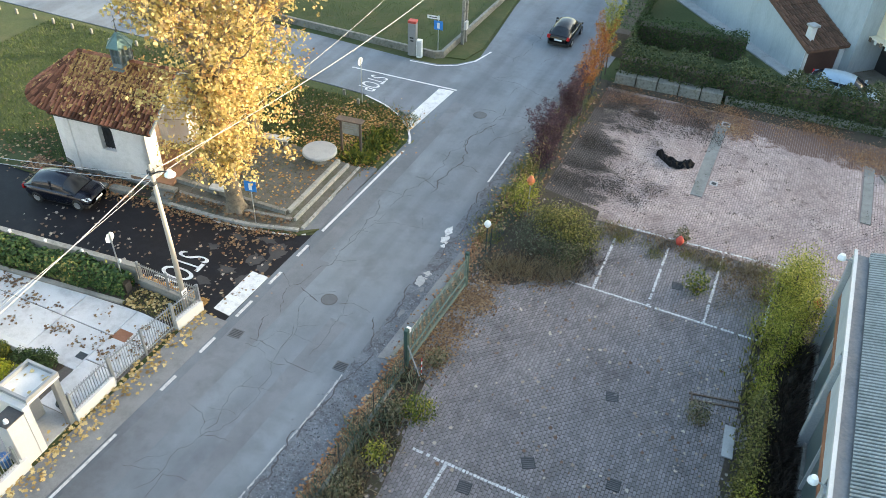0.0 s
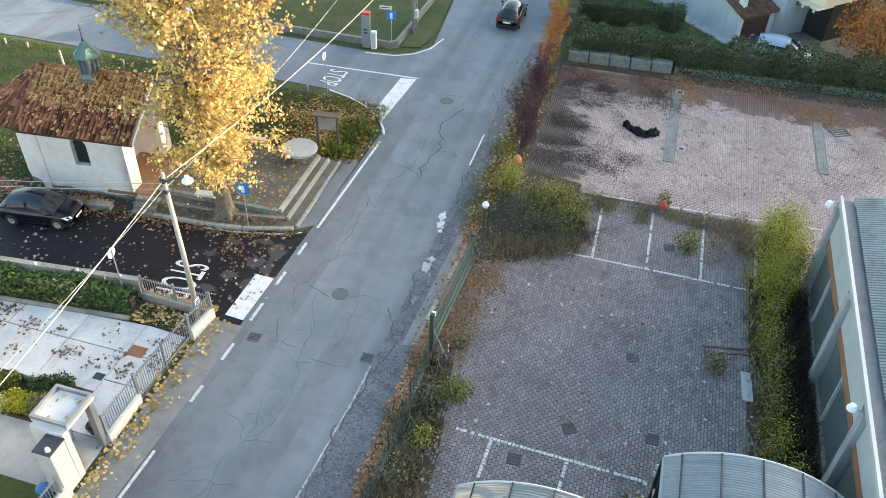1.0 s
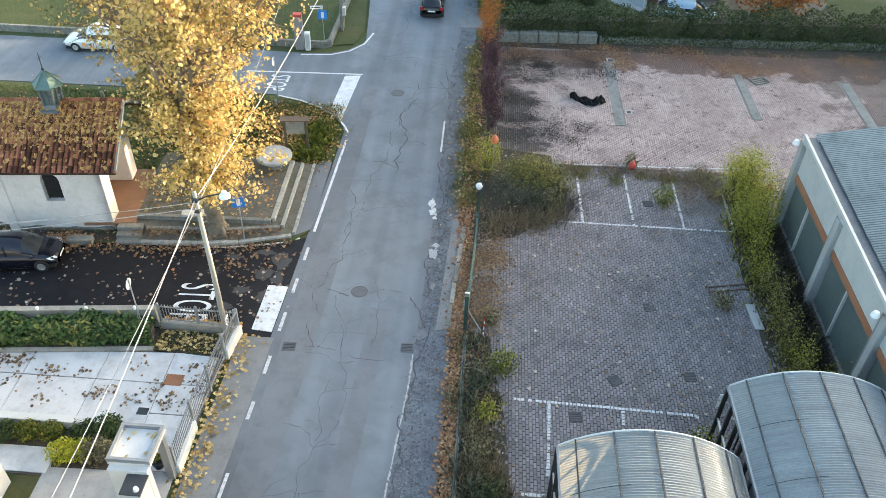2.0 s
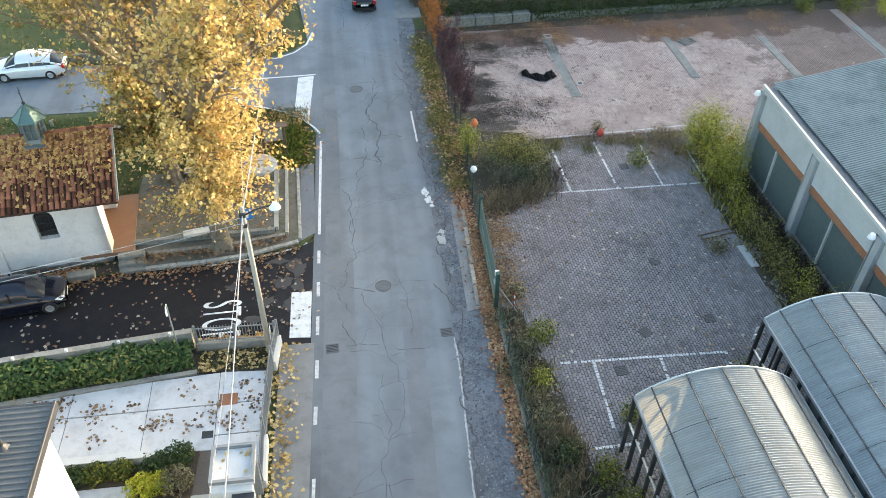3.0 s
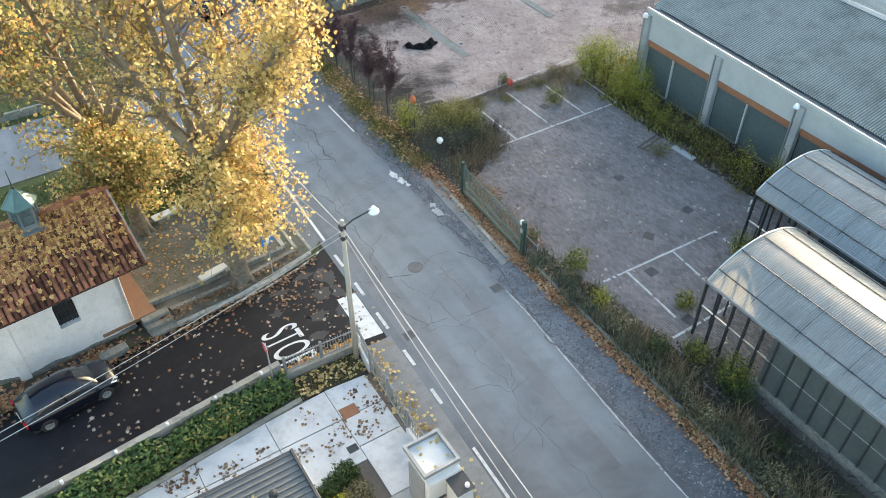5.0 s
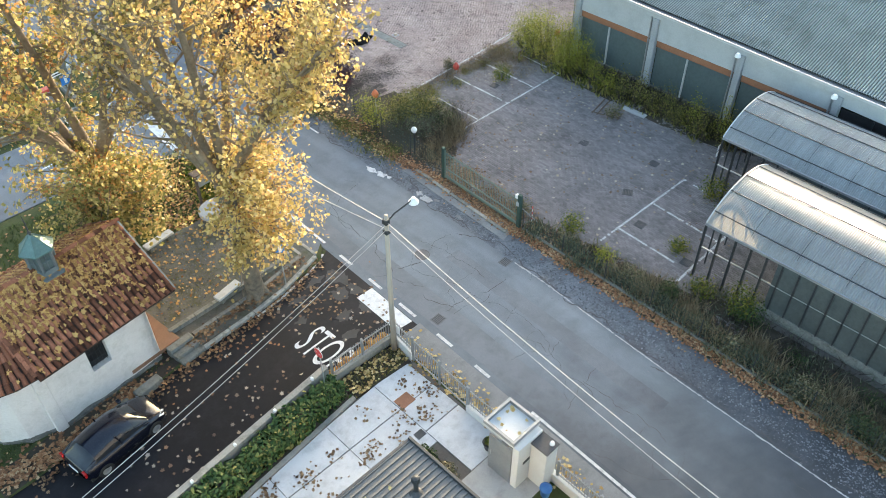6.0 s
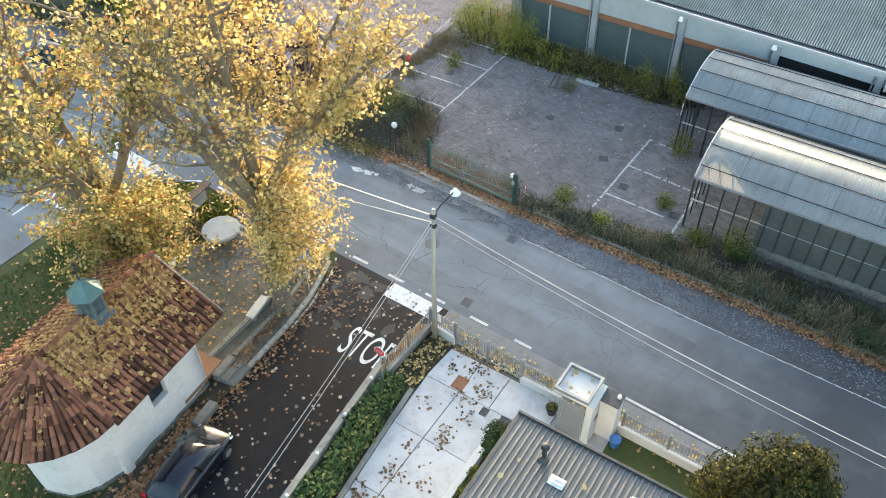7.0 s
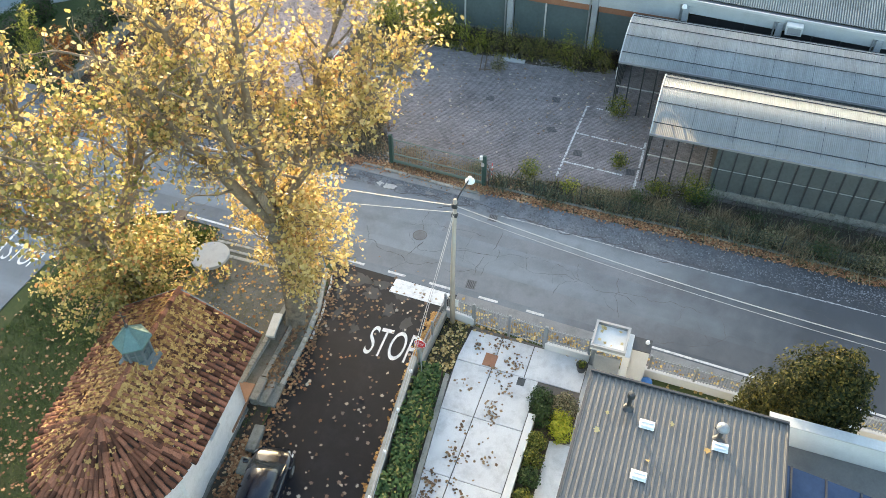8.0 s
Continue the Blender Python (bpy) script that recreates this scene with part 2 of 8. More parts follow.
GATE_GREEN = surface("faded_green_steel", (0.1, 0.145, 0.125), (0.17, 0.22, 0.195), 0.6, 20, 1.5, 0.002, metal=0.1)
STEEL_GREEN = surface("green_painted_steel", (0.022, 0.055, 0.046), (0.05, 0.095, 0.082), 0.55, 20, 1.5, 0.002, metal=0.2)
GALV = surface("galvanised_steel", (0.4, 0.42, 0.43), (0.58, 0.6, 0.61), 0.4, 20, 2, 0.002, metal=0.7)
POLE_WOOD = surface("weathered_pole", (0.3, 0.265, 0.22), (0.46, 0.42, 0.36), 0.85, 12, 1.2, 0.006, stretch=(1, 1, 0.15))
CABLE = surface("pale_cable", (0.26, 0.265, 0.27), (0.42, 0.43, 0.44), 0.5, 6, 1, 0)
BARK = surface("plane_bark", (0.11, 0.08, 0.055), (0.33, 0.26, 0.185), 0.95, 5, 1.4, 0.03, stain=(0.1, 0.085, 0.065))
BARK_TRUNK = surface("old_plane_bark", (0.1, 0.082, 0.062), (0.27, 0.225, 0.17), 0.95, 6, 1.1, 0.04, stain=(0.06, 0.05, 0.04), stain_amount=0.7)
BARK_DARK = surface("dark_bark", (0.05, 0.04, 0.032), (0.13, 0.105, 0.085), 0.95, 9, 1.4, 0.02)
WOOD = surface("weathered_brown_wood", (0.08, 0.055, 0.04), (0.17, 0.125, 0.095), 0.85, 12, 1.5, 0.006)
GREEN_GLAZE = surface("tinted_side_glazing", (0.05, 0.062, 0.064), (0.11, 0.13, 0.13), 0.35, 6, 0.6, 0.002)
SHEET_ROOF = surface("ribbed_roof_sheet", (0.14, 0.136, 0.13), (0.2, 0.194, 0.185), 0.44, 20, 0.7, 0.002, metal=0.5, stain=(0.14, 0.135, 0.128))
SHEET_DARK = surface("dark_roof_edge", (0.035, 0.037, 0.042), (0.07, 0.072, 0.078), 0.5, 18, 1, 0.002, metal=0.3)
SOLAR = surface("blue_panel", (0.015, 0.03, 0.075), (0.03, 0.055, 0.12), 0.2, 6, 1, 0)
RED = surface("red_plastic", (0.42, 0.05, 0.035), (0.55, 0.09, 0.06), 0.5, 14, 2, 0.002)
ORANGE = surface("orange_plastic", (0.5, 0.13, 0.05), (0.65, 0.2, 0.09), 0.5, 14, 2, 0.002)
BLUE = surface("blue_plastic", (0.02, 0.1, 0.3), (0.05, 0.17, 0.42), 0.45, 14, 2, 0.002)
SIGN_BLUE = surface("blue_sign_face", (0.02, 0.17, 0.55), (0.04, 0.25, 0.65), 0.4, 14, 2, 0)
SIGN_RED = surface("red_sign_face", (0.5, 0.02, 0.025), (0.6, 0.04, 0.04), 0.4, 14, 2, 0)
SIGN_WHITE = surface("white_sign_face", (0.7, 0.71, 0.72), (0.82, 0.83, 0.83), 0.5, 14, 2, 0)
BLACK_SHEET = surface("black_plastic_sheet", (0.004, 0.004, 0.005), (0.01, 0.01, 0.012), 0.75, 14, 2, 0.01, specular=0.15)
HOUSE_GREY = surface("grey_rendered_wall", (0.3, 0.35, 0.38), (0.42, 0.47, 0.5), 0.85, 12, 0.5, 0.004, stain=(0.24, 0.28, 0.3), stretch=(1, 1, 0.3))
CREAM = surface("cream_render", (0.62, 0.55, 0.42), (0.74, 0.67, 0.53), 0.85, 14, 0.8, 0.003)
DOOR_BROWN = surface("dark_brown_door", (0.05, 0.025, 0.02), (0.09, 0.045, 0.035), 0.5, 14, 1.5, 0.002)

LEAF_GOLD = foliage("golden_plane_leaves", ((0.1, (0.21, 0.17, 0.075)), (0.3, (0.4, 0.3, 0.105)), (0.52, (0.58, 0.44, 0.155)), (0.76, (0.73, 0.6, 0.29)), (0.87, (0.55, 0.32, 0.13)), (0.97, (0.28, 0.145, 0.07))), 0.44)
LEAF_GREEN = foliage("yellow_green_plane_leaves", ((0.1, (0.1, 0.112, 0.04)), (0.35, (0.225, 0.215, 0.072)), (0.58, (0.42, 0.345, 0.125)), (0.78, (0.57, 0.46, 0.2)), (0.88, (0.52, 0.26, 0.09)), (0.97, (0.27, 0.13, 0.06))), 0.44)
LEAF_HEDGE = foliage("hedge_leaves", ((0.15, (0.013, 0.028, 0.009)), (0.5, (0.03, 0.058, 0.015)), (0.9, (0.075, 0.115, 0.03))), 0.2)
LEAF_LAUREL = foliage("broad_hedge_leaves", ((0.15, (0.02, 0.045, 0.014)), (0.5, (0.05, 0.1, 0.03)), (0.8, (0.11, 0.17, 0.05)), (0.97, (0.3, 0.26, 0.08))), 0.2, 0.6)
LEAF_IVY = foliage("ivy_leaves", ((0.15, (0.014, 0.028, 0.01)), (0.5, (0.036, 0.06, 0.02)), (0.9, (0.1, 0.118, 0.042))), 0.2)
LEAF_SHRUB = foliage("yellowing_shrub_leaves", ((0.15, (0.03, 0.05, 0.012)), (0.45, (0.095, 0.125, 0.024)), (0.75, (0.2, 0.205, 0.038)), (0.95, (0.38, 0.33, 0.055))), 0.4)
LEAF_WEED = foliage("dry_weed_leaves", ((0.15, (0.045, 0.046, 0.022)), (0.45, (0.12, 0.117, 0.058)), (0.75, (0.26, 0.235, 0.15)), (0.95, (0.2, 0.13, 0.08))), 0.25)
LEAF_GREYGREEN = foliage("grey_green_weed_leaves", ((0.15, (0.034, 0.044, 0.026)), (0.5, (0.088, 0.106, 0.07)), (0.8, (0.17, 0.19, 0.13)), (0.95, (0.3, 0.29, 0.2))), 0.25)
DRY_STALK = foliage("dry_tan_stalks", ((0.15, (0.1, 0.08, 0.05)), (0.5, (0.22, 0.17, 0.11)), (0.9, (0.36, 0.3, 0.2))), 0.2)
LEAF_PURPLE = foliage("dark_purple_leaves", ((0.15, (0.028, 0.015, 0.026)), (0.5, (0.066, 0.034, 0.05)), (0.9, (0.13, 0.068, 0.075))), 0.25)
LEAF_RUST = foliage("rusty_orange_leaves", ((0.15, (0.16, 0.045, 0.018)), (0.5, (0.34, 0.115, 0.03)), (0.9, (0.5, 0.24, 0.055))), 0.4)
LEAF_GLOSSY = foliage("glossy_evergreen_leaves", ((0.15, (0.008, 0.013, 0.004)), (0.5, (0.022, 0.03, 0.007)), (0.85, (0.085, 0.08, 0.018)), (0.98, (0.26, 0.2, 0.05))), 0.38, 0.8)
LEAF_BAMBOO = foliage("yellow_green_cane_leaves", ((0.12, (0.06, 0.085, 0.014)), (0.35, (0.17, 0.2, 0.032)), (0.65, (0.35, 0.35, 0.06)), (0.95, (0.52, 0.45, 0.12))), 0.45)
LEAF_OLIVE = foliage("olive_shrub_leaves", ((0.12, (0.045, 0.054, 0.018)), (0.4, (0.125, 0.132, 0.04)), (0.7, (0.26, 0.245, 0.075)), (0.95, (0.4, 0.34, 0.125))), 0.42)
GRASS_DRY = foliage("yellowed_grass_blades", ((0.15, (0.06, 0.075, 0.02)), (0.5, (0.15, 0.16, 0.045)), (0.9, (0.28, 0.24, 0.08))), 0.3)
LEAF_LIME = foliage("lime_shrub_leaves", ((0.15, (0.2, 0.25, 0.02)), (0.5, (0.38, 0.4, 0.03)), (0.9, (0.55, 0.5, 0.06))), 0.3)
FALLEN_PALE = foliage("fallen_yellow_leaves", ((0.15, (0.19, 0.11, 0.04)), (0.5, (0.42, 0.29, 0.105)), (0.9, (0.6, 0.48, 0.24))), 0.1)
FALLEN_GOLD = foliage("fallen_golden_leaves", ((0.15, (0.17, 0.07, 0.026)), (0.5, (0.42, 0.215, 0.066)), (0.9, (0.64, 0.4, 0.14))), 0.1)
FALLEN_DULL = foliage("fallen_wet_leaves", ((0.15, (0.07, 0.042, 0.028)), (0.5, (0.16, 0.095, 0.055)), (0.9, (0.3, 0.2, 0.11))), 0.1)
FALLEN_BROWN = foliage("fallen_brown_leaves", ((0.12, (0.1, 0.048, 0.028)), (0.4, (0.23, 0.108, 0.052)), (0.7, (0.38, 0.19, 0.09)), (0.95, (0.5, 0.36, 0.21))), 0.1)
DEAD_WEED = foliage("dead_dark_weeds", ((0.15, (0.02, 0.017, 0.015)), (0.5, (0.045, 0.037, 0.032)), (0.9, (0.1, 0.08, 0.065))), 0.1)
FALLEN_DRY = foliage("fallen_dry_leaves", ((0.15, (0.1, 0.065, 0.045)), (0.5, (0.2, 0.13, 0.09)), (0.9, (0.45, 0.4, 0.33))), 0.1)
GRASS_BLADE = foliage("grass_blades", ((0.15, (0.026, 0.044, 0.011)), (0.5, (0.06, 0.094, 0.022)), (0.9, (0.14, 0.165, 0.048))), 0.3)

# ---- shapes ----


class Mesh:
    """Gathers faces for one mesh."""

    def __init__(self):
        self.v, self.f = [], []

    def add(self, verts, faces):
        n = len(self.v)
        self.v.extend(tuple(p) for p in verts)
        self.f.extend(tuple(i + n for i in f) for f in faces)
        return self

    def box(self, x0, x1, y0, y1, z0, z1, turn=None):
        p = [(x, y, z) for z in (z0, z1) for x, y in ((x0, y0), (x1, y0), (x1, y1), (x0, y1))]
        if turn:
            p = [turn @ Vector(q) for q in p]
        return self.add(p, [(3, 2, 1, 0), (4, 5, 6, 7), (0, 1, 5, 4), (1, 2, 6, 5), (2, 3, 7, 6), (3, 0, 4, 7)])

    def prism(self, outline, z0, z1):
        n = len(outline)
        area = sum(outline[i][0] * outline[(i + 1) % n][1] - outline[(i + 1) % n][0] * outline[i][1] for i in range(n))
        o = outline if area > 0 else outline[::-1]
        self.add([(x, y, z0) for x, y in o] + [(x, y, z1) for x, y in o],
                 [tuple(range(n - 1, -1, -1)), tuple(range(n, 2 * n))] + [(i, (i + 1) % n, n + (i + 1) % n, n + i) for i in range(n)])
        return self

    def tube(self, points, radii, sides=8, caps=True):
        pts = [Vector(p) for p in points]
        if isinstance(radii, (int, float)):
            radii = [radii] * len(pts)
        rings = []
        side = None
        for i, p in enumerate(pts):
            d = (pts[min(i + 1, len(pts) - 1)] - pts[max(i - 1, 0)]).normalized()
            if side is None:
                side = d.orthogonal().normalized()
            else:
                side = (side - d * side.dot(d))
                side = side.normalized() if side.length > 1e-6 else d.orthogonal().normalized()
            up = d.cross(side)
            rings.append([p + (side * math.cos(a) + up * math.sin(a)) * radii[i] for a in (2 * math.pi * k / sides for k in range(sides))])
        verts = [q for r in rings for q in r]
        faces = [(i * sides + k, i * sides + (k + 1) % sides, (i + 1) * sides + (k + 1) % sides, (i + 1) * sides + k)
                 for i in range(len(pts) - 1) for k in range(sides)]
        if caps:
            faces += [tuple(range(sides - 1, -1, -1)), tuple((len(pts) - 1) * sides + k for k in range(sides))]
        return self.add(verts, faces)

    def lathe(self, profile, centre=(0, 0, 0), sides=16):
        cx, cy, cz = centre
        verts = [(cx + r * math.cos(2 * math.pi * k / sides), cy + r * math.sin(2 * math.pi * k / sides), cz + z) for r, z in profile for k in range(sides)]
        faces = [(i * sides + k, i * sides + (k + 1) % sides, (i + 1) * sides + (k + 1) % sides, (i + 1) * sides + k)
                 for i in range(len(profile) - 1) for k in range(sides)]
        return self.add(verts, faces)

    def grid(self, rows):
        """Rows of points, as one sheet."""
        n = len(rows[0])
        return self.add([p for r in rows for p in r],
                        [(i * n + k, i * n + k + 1, (i + 1) * n + k + 1, (i + 1) * n + k) for i in range(len(rows) - 1) for k in range(n - 1)])

    def mesh(self, name, bevel=0.0, smooth=False):
        me = bpy.data.meshes.new(name)
        me.from_pydata(self.v, [], self.f)
        if bevel:
            bm = bmesh.new()
            bm.from_mesh(me)
            edges = [e for e in bm.edges if len(e.link_faces) == 2 and e.calc_face_angle(0) > 0.6]
            bmesh.ops.bevel(bm, geom=edges, offset=bevel, segments=1, affect="EDGES", clamp_overlap=True)
            bm.to_mesh(me)
            bm.free()
        if smooth:
            me.shade_smooth()
        return me


def part(name, m, material, parent=None, label="", bevel=0.0, smooth=False, at=None):
    """Links a mesh as one object under a thing or a part."""
    me = m if isinstance(m, bpy.types.Mesh) else m.mesh(name, bevel, smooth)
    if not me.materials:
        me.materials.append(material)
    ob = new(name, me)
    if at is not None:
        ob.matrix_basis = at
    if parent is not None:
        ob.parent = parent
    if label:
        tagged(ob, label)
    return ob


def thing(name, label, category, x=0.0, y=0.0, z=0.0, rz=0.0, group="", kind=""):
    ob = new(name)
    ob.empty_display_size = 0.3
    ob.matrix_basis = pose(x, y, z, 0, 0, rz)
    return tagged(ob, label, category, group, kind)


def structure(name, m, material, label, category, bevel=0.0, smooth=False):
    return tagged(part(name, m, material, None, "", bevel, smooth), label, category, "", "structure")


def lerp_table(table, y):
    for (y0, a), (y1, b) in zip(table, table[1:]):
        if y <= y1:
            return a + (b - a) * (y - y0) / (y1 - y0)
    return table[-1][1]


LEAF_SHAPE = [(0, -0.5), (0.2, -0.28), (0.5, -0.2), (0.33, 0.05), (0.42, 0.3), (0.16, 0.24), (0, 0.55), (-0.16, 0.24), (-0.42, 0.3), (-0.33, 0.05), (-0.5, -0.2), (-0.2, -0.28)]
LEAF_OVAL = [(0, -0.5), (0.24, -0.1), (0.2, 0.25), (0, 0.5), (-0.2, 0.25), (-0.24, -0.1)]
LEAF_NARROW = [(0, -0.5), (0.13, -0.15), (0.11, 0.2), (0, 0.5), (-0.11, 0.2), (-0.13, -0.15)]
LEAF_BLADE = [(-0.06, -0.5), (0.06, -0.5), (0, 0.5)]


def leaf_mesh(name, centres, sizes, normals, shape, rng, spin=True, ups=None):
    """One mesh of many single leaves: a centre, a size and a facing for each."""
    c, s, nrm = np.asarray(centres, float), np.asarray(sizes, float), np.asarray(normals, float)
    k = len(c)
    nrm /= np.linalg.norm(nrm, axis=1, keepdims=True) + 1e-9
    ref = rng.normal(size=(k, 3)) if ups is None else np.asarray(ups, float)
    a = np.cross(nrm, ref)
    a /= np.linalg.norm(a, axis=1, keepdims=True) + 1e-9
    b = np.cross(a, nrm) if ups is None else np.cross(nrm, a) * -1
    shp = np.array(shape)
    n = len(shp)
    fold = np.abs(shp[:, 0]) * 0.35
    v = (c[:, None, :] + s[:, None, None] * (shp[None, :, 0, None] * a[:, None, :] + shp[None, :, 1, None] * b[:, None, :] + fold[None, :, None] * nrm[:, None, :]))
    me = bpy.data.meshes.new(name)
    me.vertices.add(k * n)
    me.vertices.foreach_set("co", v.reshape(-1))
    me.loops.add(k * n)
    me.loops.foreach_set("vertex_index", np.arange(k * n, dtype=np.int32))
    me.polygons.add(k)
    me.polygons.foreach_set("loop_start", np.arange(0, k * n, n, dtype=np.int32))
    me.update(calc_edges=True)
    return me


def ball_points(rng, k, centre, radii, hollow=0.0):
    d = rng.normal(size=(k, 3))
    d /= np.linalg.norm(d, axis=1, keepdims=True)
    r = (hollow ** 3 + (1 - hollow ** 3) * rng.random(k)) ** (1 / 3)
    return np.asarray(centre) + d * r[:, None] * np.asarray(radii), d

# ---- ground and roads ----
RIGHT = [(-60, -21.0), (-30, -15.2), (-12, -12.5), (0, -11.9), (9, -11.65), (17, -11.15), (27, -11.05), (42, -11.1), (55, -10.4), (70, -10.9), (140, -14.0)]
LEFT = [(-60, -27.0), (-30, -20.8), (-12, -18.3), (0, -17.6), (9.8, -17.1), (17, -16.8), (25.5, -16.55), (34, -16.3), (42, -16.4), (47, -16.75), (55, -17.6), (70, -18.6), (140, -22.0)]
YS = [-60, -45, -30, -20, -12, -6, 0, 5, 10, 15, 20, 25, 30, 35, 40, 45, 50, 55, 62, 70, 100, 140]


def strip(left, right, ys, z0, z1):
    out = [(lerp_table(left, y), y) if isinstance(left, list) else (left, y) for y in ys]
    out += [(lerp_table(right, y), y) if isinstance(right, list) else (right, y) for y in reversed(ys)]
    return Mesh().prism(out, z0, z1)


structure("ground", Mesh().box(-1500, 1500, -1500, 1500, -0.5, -0.05), GRASS_SOIL, "wide rough grassy ground under the whole place", "ground")
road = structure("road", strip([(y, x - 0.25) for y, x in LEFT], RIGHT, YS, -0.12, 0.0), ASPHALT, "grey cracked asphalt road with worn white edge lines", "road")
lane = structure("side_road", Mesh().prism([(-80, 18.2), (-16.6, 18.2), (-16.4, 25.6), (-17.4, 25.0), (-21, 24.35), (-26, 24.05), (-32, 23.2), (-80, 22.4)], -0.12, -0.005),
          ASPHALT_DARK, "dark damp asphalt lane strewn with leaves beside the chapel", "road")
corner_s = [(-16.4, 34.2), (-16.75, 35.3), (-17.3, 36.2), (-18.4, 37.2), (-19.7, 37.9), (-21.2, 38.35), (-23.5, 38.4), (-80, 37.6)]
corner_n = [(-80, 44.2), (-28, 44.0), (-20.5, 43.8), (-18.9, 44.0), (-17.9, 44.6), (-17.1, 45.6), (-16.65, 47.4)]
structure("north_side_road", Mesh().prism([(-16.2, 34.2)] + corner_s + corner_n + [(-16.2, 47.4)], -0.12, -0.004), ASPHALT, "grey asphalt side road joining the main road", "road")
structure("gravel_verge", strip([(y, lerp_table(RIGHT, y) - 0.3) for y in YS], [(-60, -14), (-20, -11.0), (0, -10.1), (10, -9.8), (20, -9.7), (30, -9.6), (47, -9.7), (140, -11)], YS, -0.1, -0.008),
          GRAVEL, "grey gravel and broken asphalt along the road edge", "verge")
structure("pavement", strip([(-60, -28.4), (-30, -22.0), (-12, -19.4), (0, -18.8), (12, -18.45), (19.2, -18.2)], [(y, lerp_table(LEFT, y) - 0.12) for y in (-60, -30, -12, 0, 10, 19.2)], [-60, -30, -12, 0, 6, 12, 18.9], -0.1, 0.012),
          FOOTWAY, "worn grey asphalt footway along the villa fence", "pavement")
structure("car_park", Mesh().prism([(-9.4, 6.0), (-9.1, 47.0), (30, 49.0), (30, 28.0), (5.4, 28.0), (5.4, -30), (-9.9, -30)], -0.1, -0.03), JOINT, "dark mossy bedding between the car park pavers", "car park")
structure("weedy_strip", Mesh().prism([(-11.6, -40), (-9.85, 0), (-9.72, 10), (-9.6, 20.0), (-8.2, 19.9), (-7.5, 15.5), (-7.2, 11.5), (-6.5, 11), (-6.4, -40)], -0.1, 0.02), SOIL, "dark weedy soil strip along the fence", "ground")
structure("shrub_bed", Mesh().prism([(-9.5, 25.4), (-9.85, 29.0), (-9.75, 47.0), (-8.35, 47.0), (-8.3, 34.0), (-5.2, 33.4), (-4.9, 28.6), (-7.0, 26.4)], -0.1, 0.025), SOIL, "leaf-covered soil under the overgrown shrubs", "ground")
structure("wall_bed", Mesh().prism([(3.4, 16.0), (3.0, 20.0), (3.1, 27.6), (3.4, 31.2), (5.6, 31.6), (5.6, 16.0)], -0.1, 0.02), SOIL, "weedy soil along the warehouse wall", "ground")
structure("far_bed", Mesh().prism([(-8.4, 46.3), (-8.4, 47.0), (30, 49.2), (30, 47.6), (9, 46.7), (2, 46.4), (-1.5, 46.4)], -0.1, 0.012), SOIL, "rusty leaf litter below the block wall", "ground")
structure("apron", Mesh().prism([(-10.4, 19.9), (-10.1, 27.4), (-9.55, 27.4), (-9.35, 20.2)], -0.1, 0.01), FOOTWAY, "cracked concrete apron before the green gate", "pavement")
structure("entrance_patch", Mesh().prism([(-11.0, 48.8), (-10.7, 52.2), (-9.0, 52.2), (-9.1, 48.8)], -0.1, 0.012), FOOTWAY, "pale concrete entrance patch beside the road", "pavement")

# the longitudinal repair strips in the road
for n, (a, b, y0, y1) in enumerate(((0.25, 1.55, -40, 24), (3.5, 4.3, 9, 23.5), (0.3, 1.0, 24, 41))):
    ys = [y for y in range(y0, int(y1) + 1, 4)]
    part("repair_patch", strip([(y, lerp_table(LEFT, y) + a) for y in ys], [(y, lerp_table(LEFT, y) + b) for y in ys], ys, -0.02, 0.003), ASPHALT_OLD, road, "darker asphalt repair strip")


def crack_line(m, x, y, heading, length, rng, width=0.035, z=0.006, wander=0.62):
    pts, along, off, drift = [], 0.0, 0.0, 0.0
    dx, dy = math.cos(heading), math.sin(heading)
    while along < length:
        pts.append((x + dx * along - dy * off, y + dy * along + dx * off))
        along += 0.06 + 0.22 * rng.random() ** 2
        drift = 0.75 * drift + rng.normal() * 0.05 * wander
        off += drift + rng.normal() * 0.055 * wander
    left, right = [], []
    for i, (px, py) in enumerate(pts):
        qx, qy = pts[min(i + 1, len(pts) - 1)]
        ox, oy = pts[max(i - 1, 0)]
        d = math.hypot(qx - ox, qy - oy) + 1e-6
        w = width * (0.35 + 0.9 * rng.random()) * (0.4 if i in (0, len(pts) - 1) else 1)
        left.append((px - (qy - oy) / d * w, py + (qx - ox) / d * w, z))
        right.append((px + (qy - oy) / d * w, py - (qx - ox) / d * w, z))
    m.grid([left, right][::-1])
    return pts


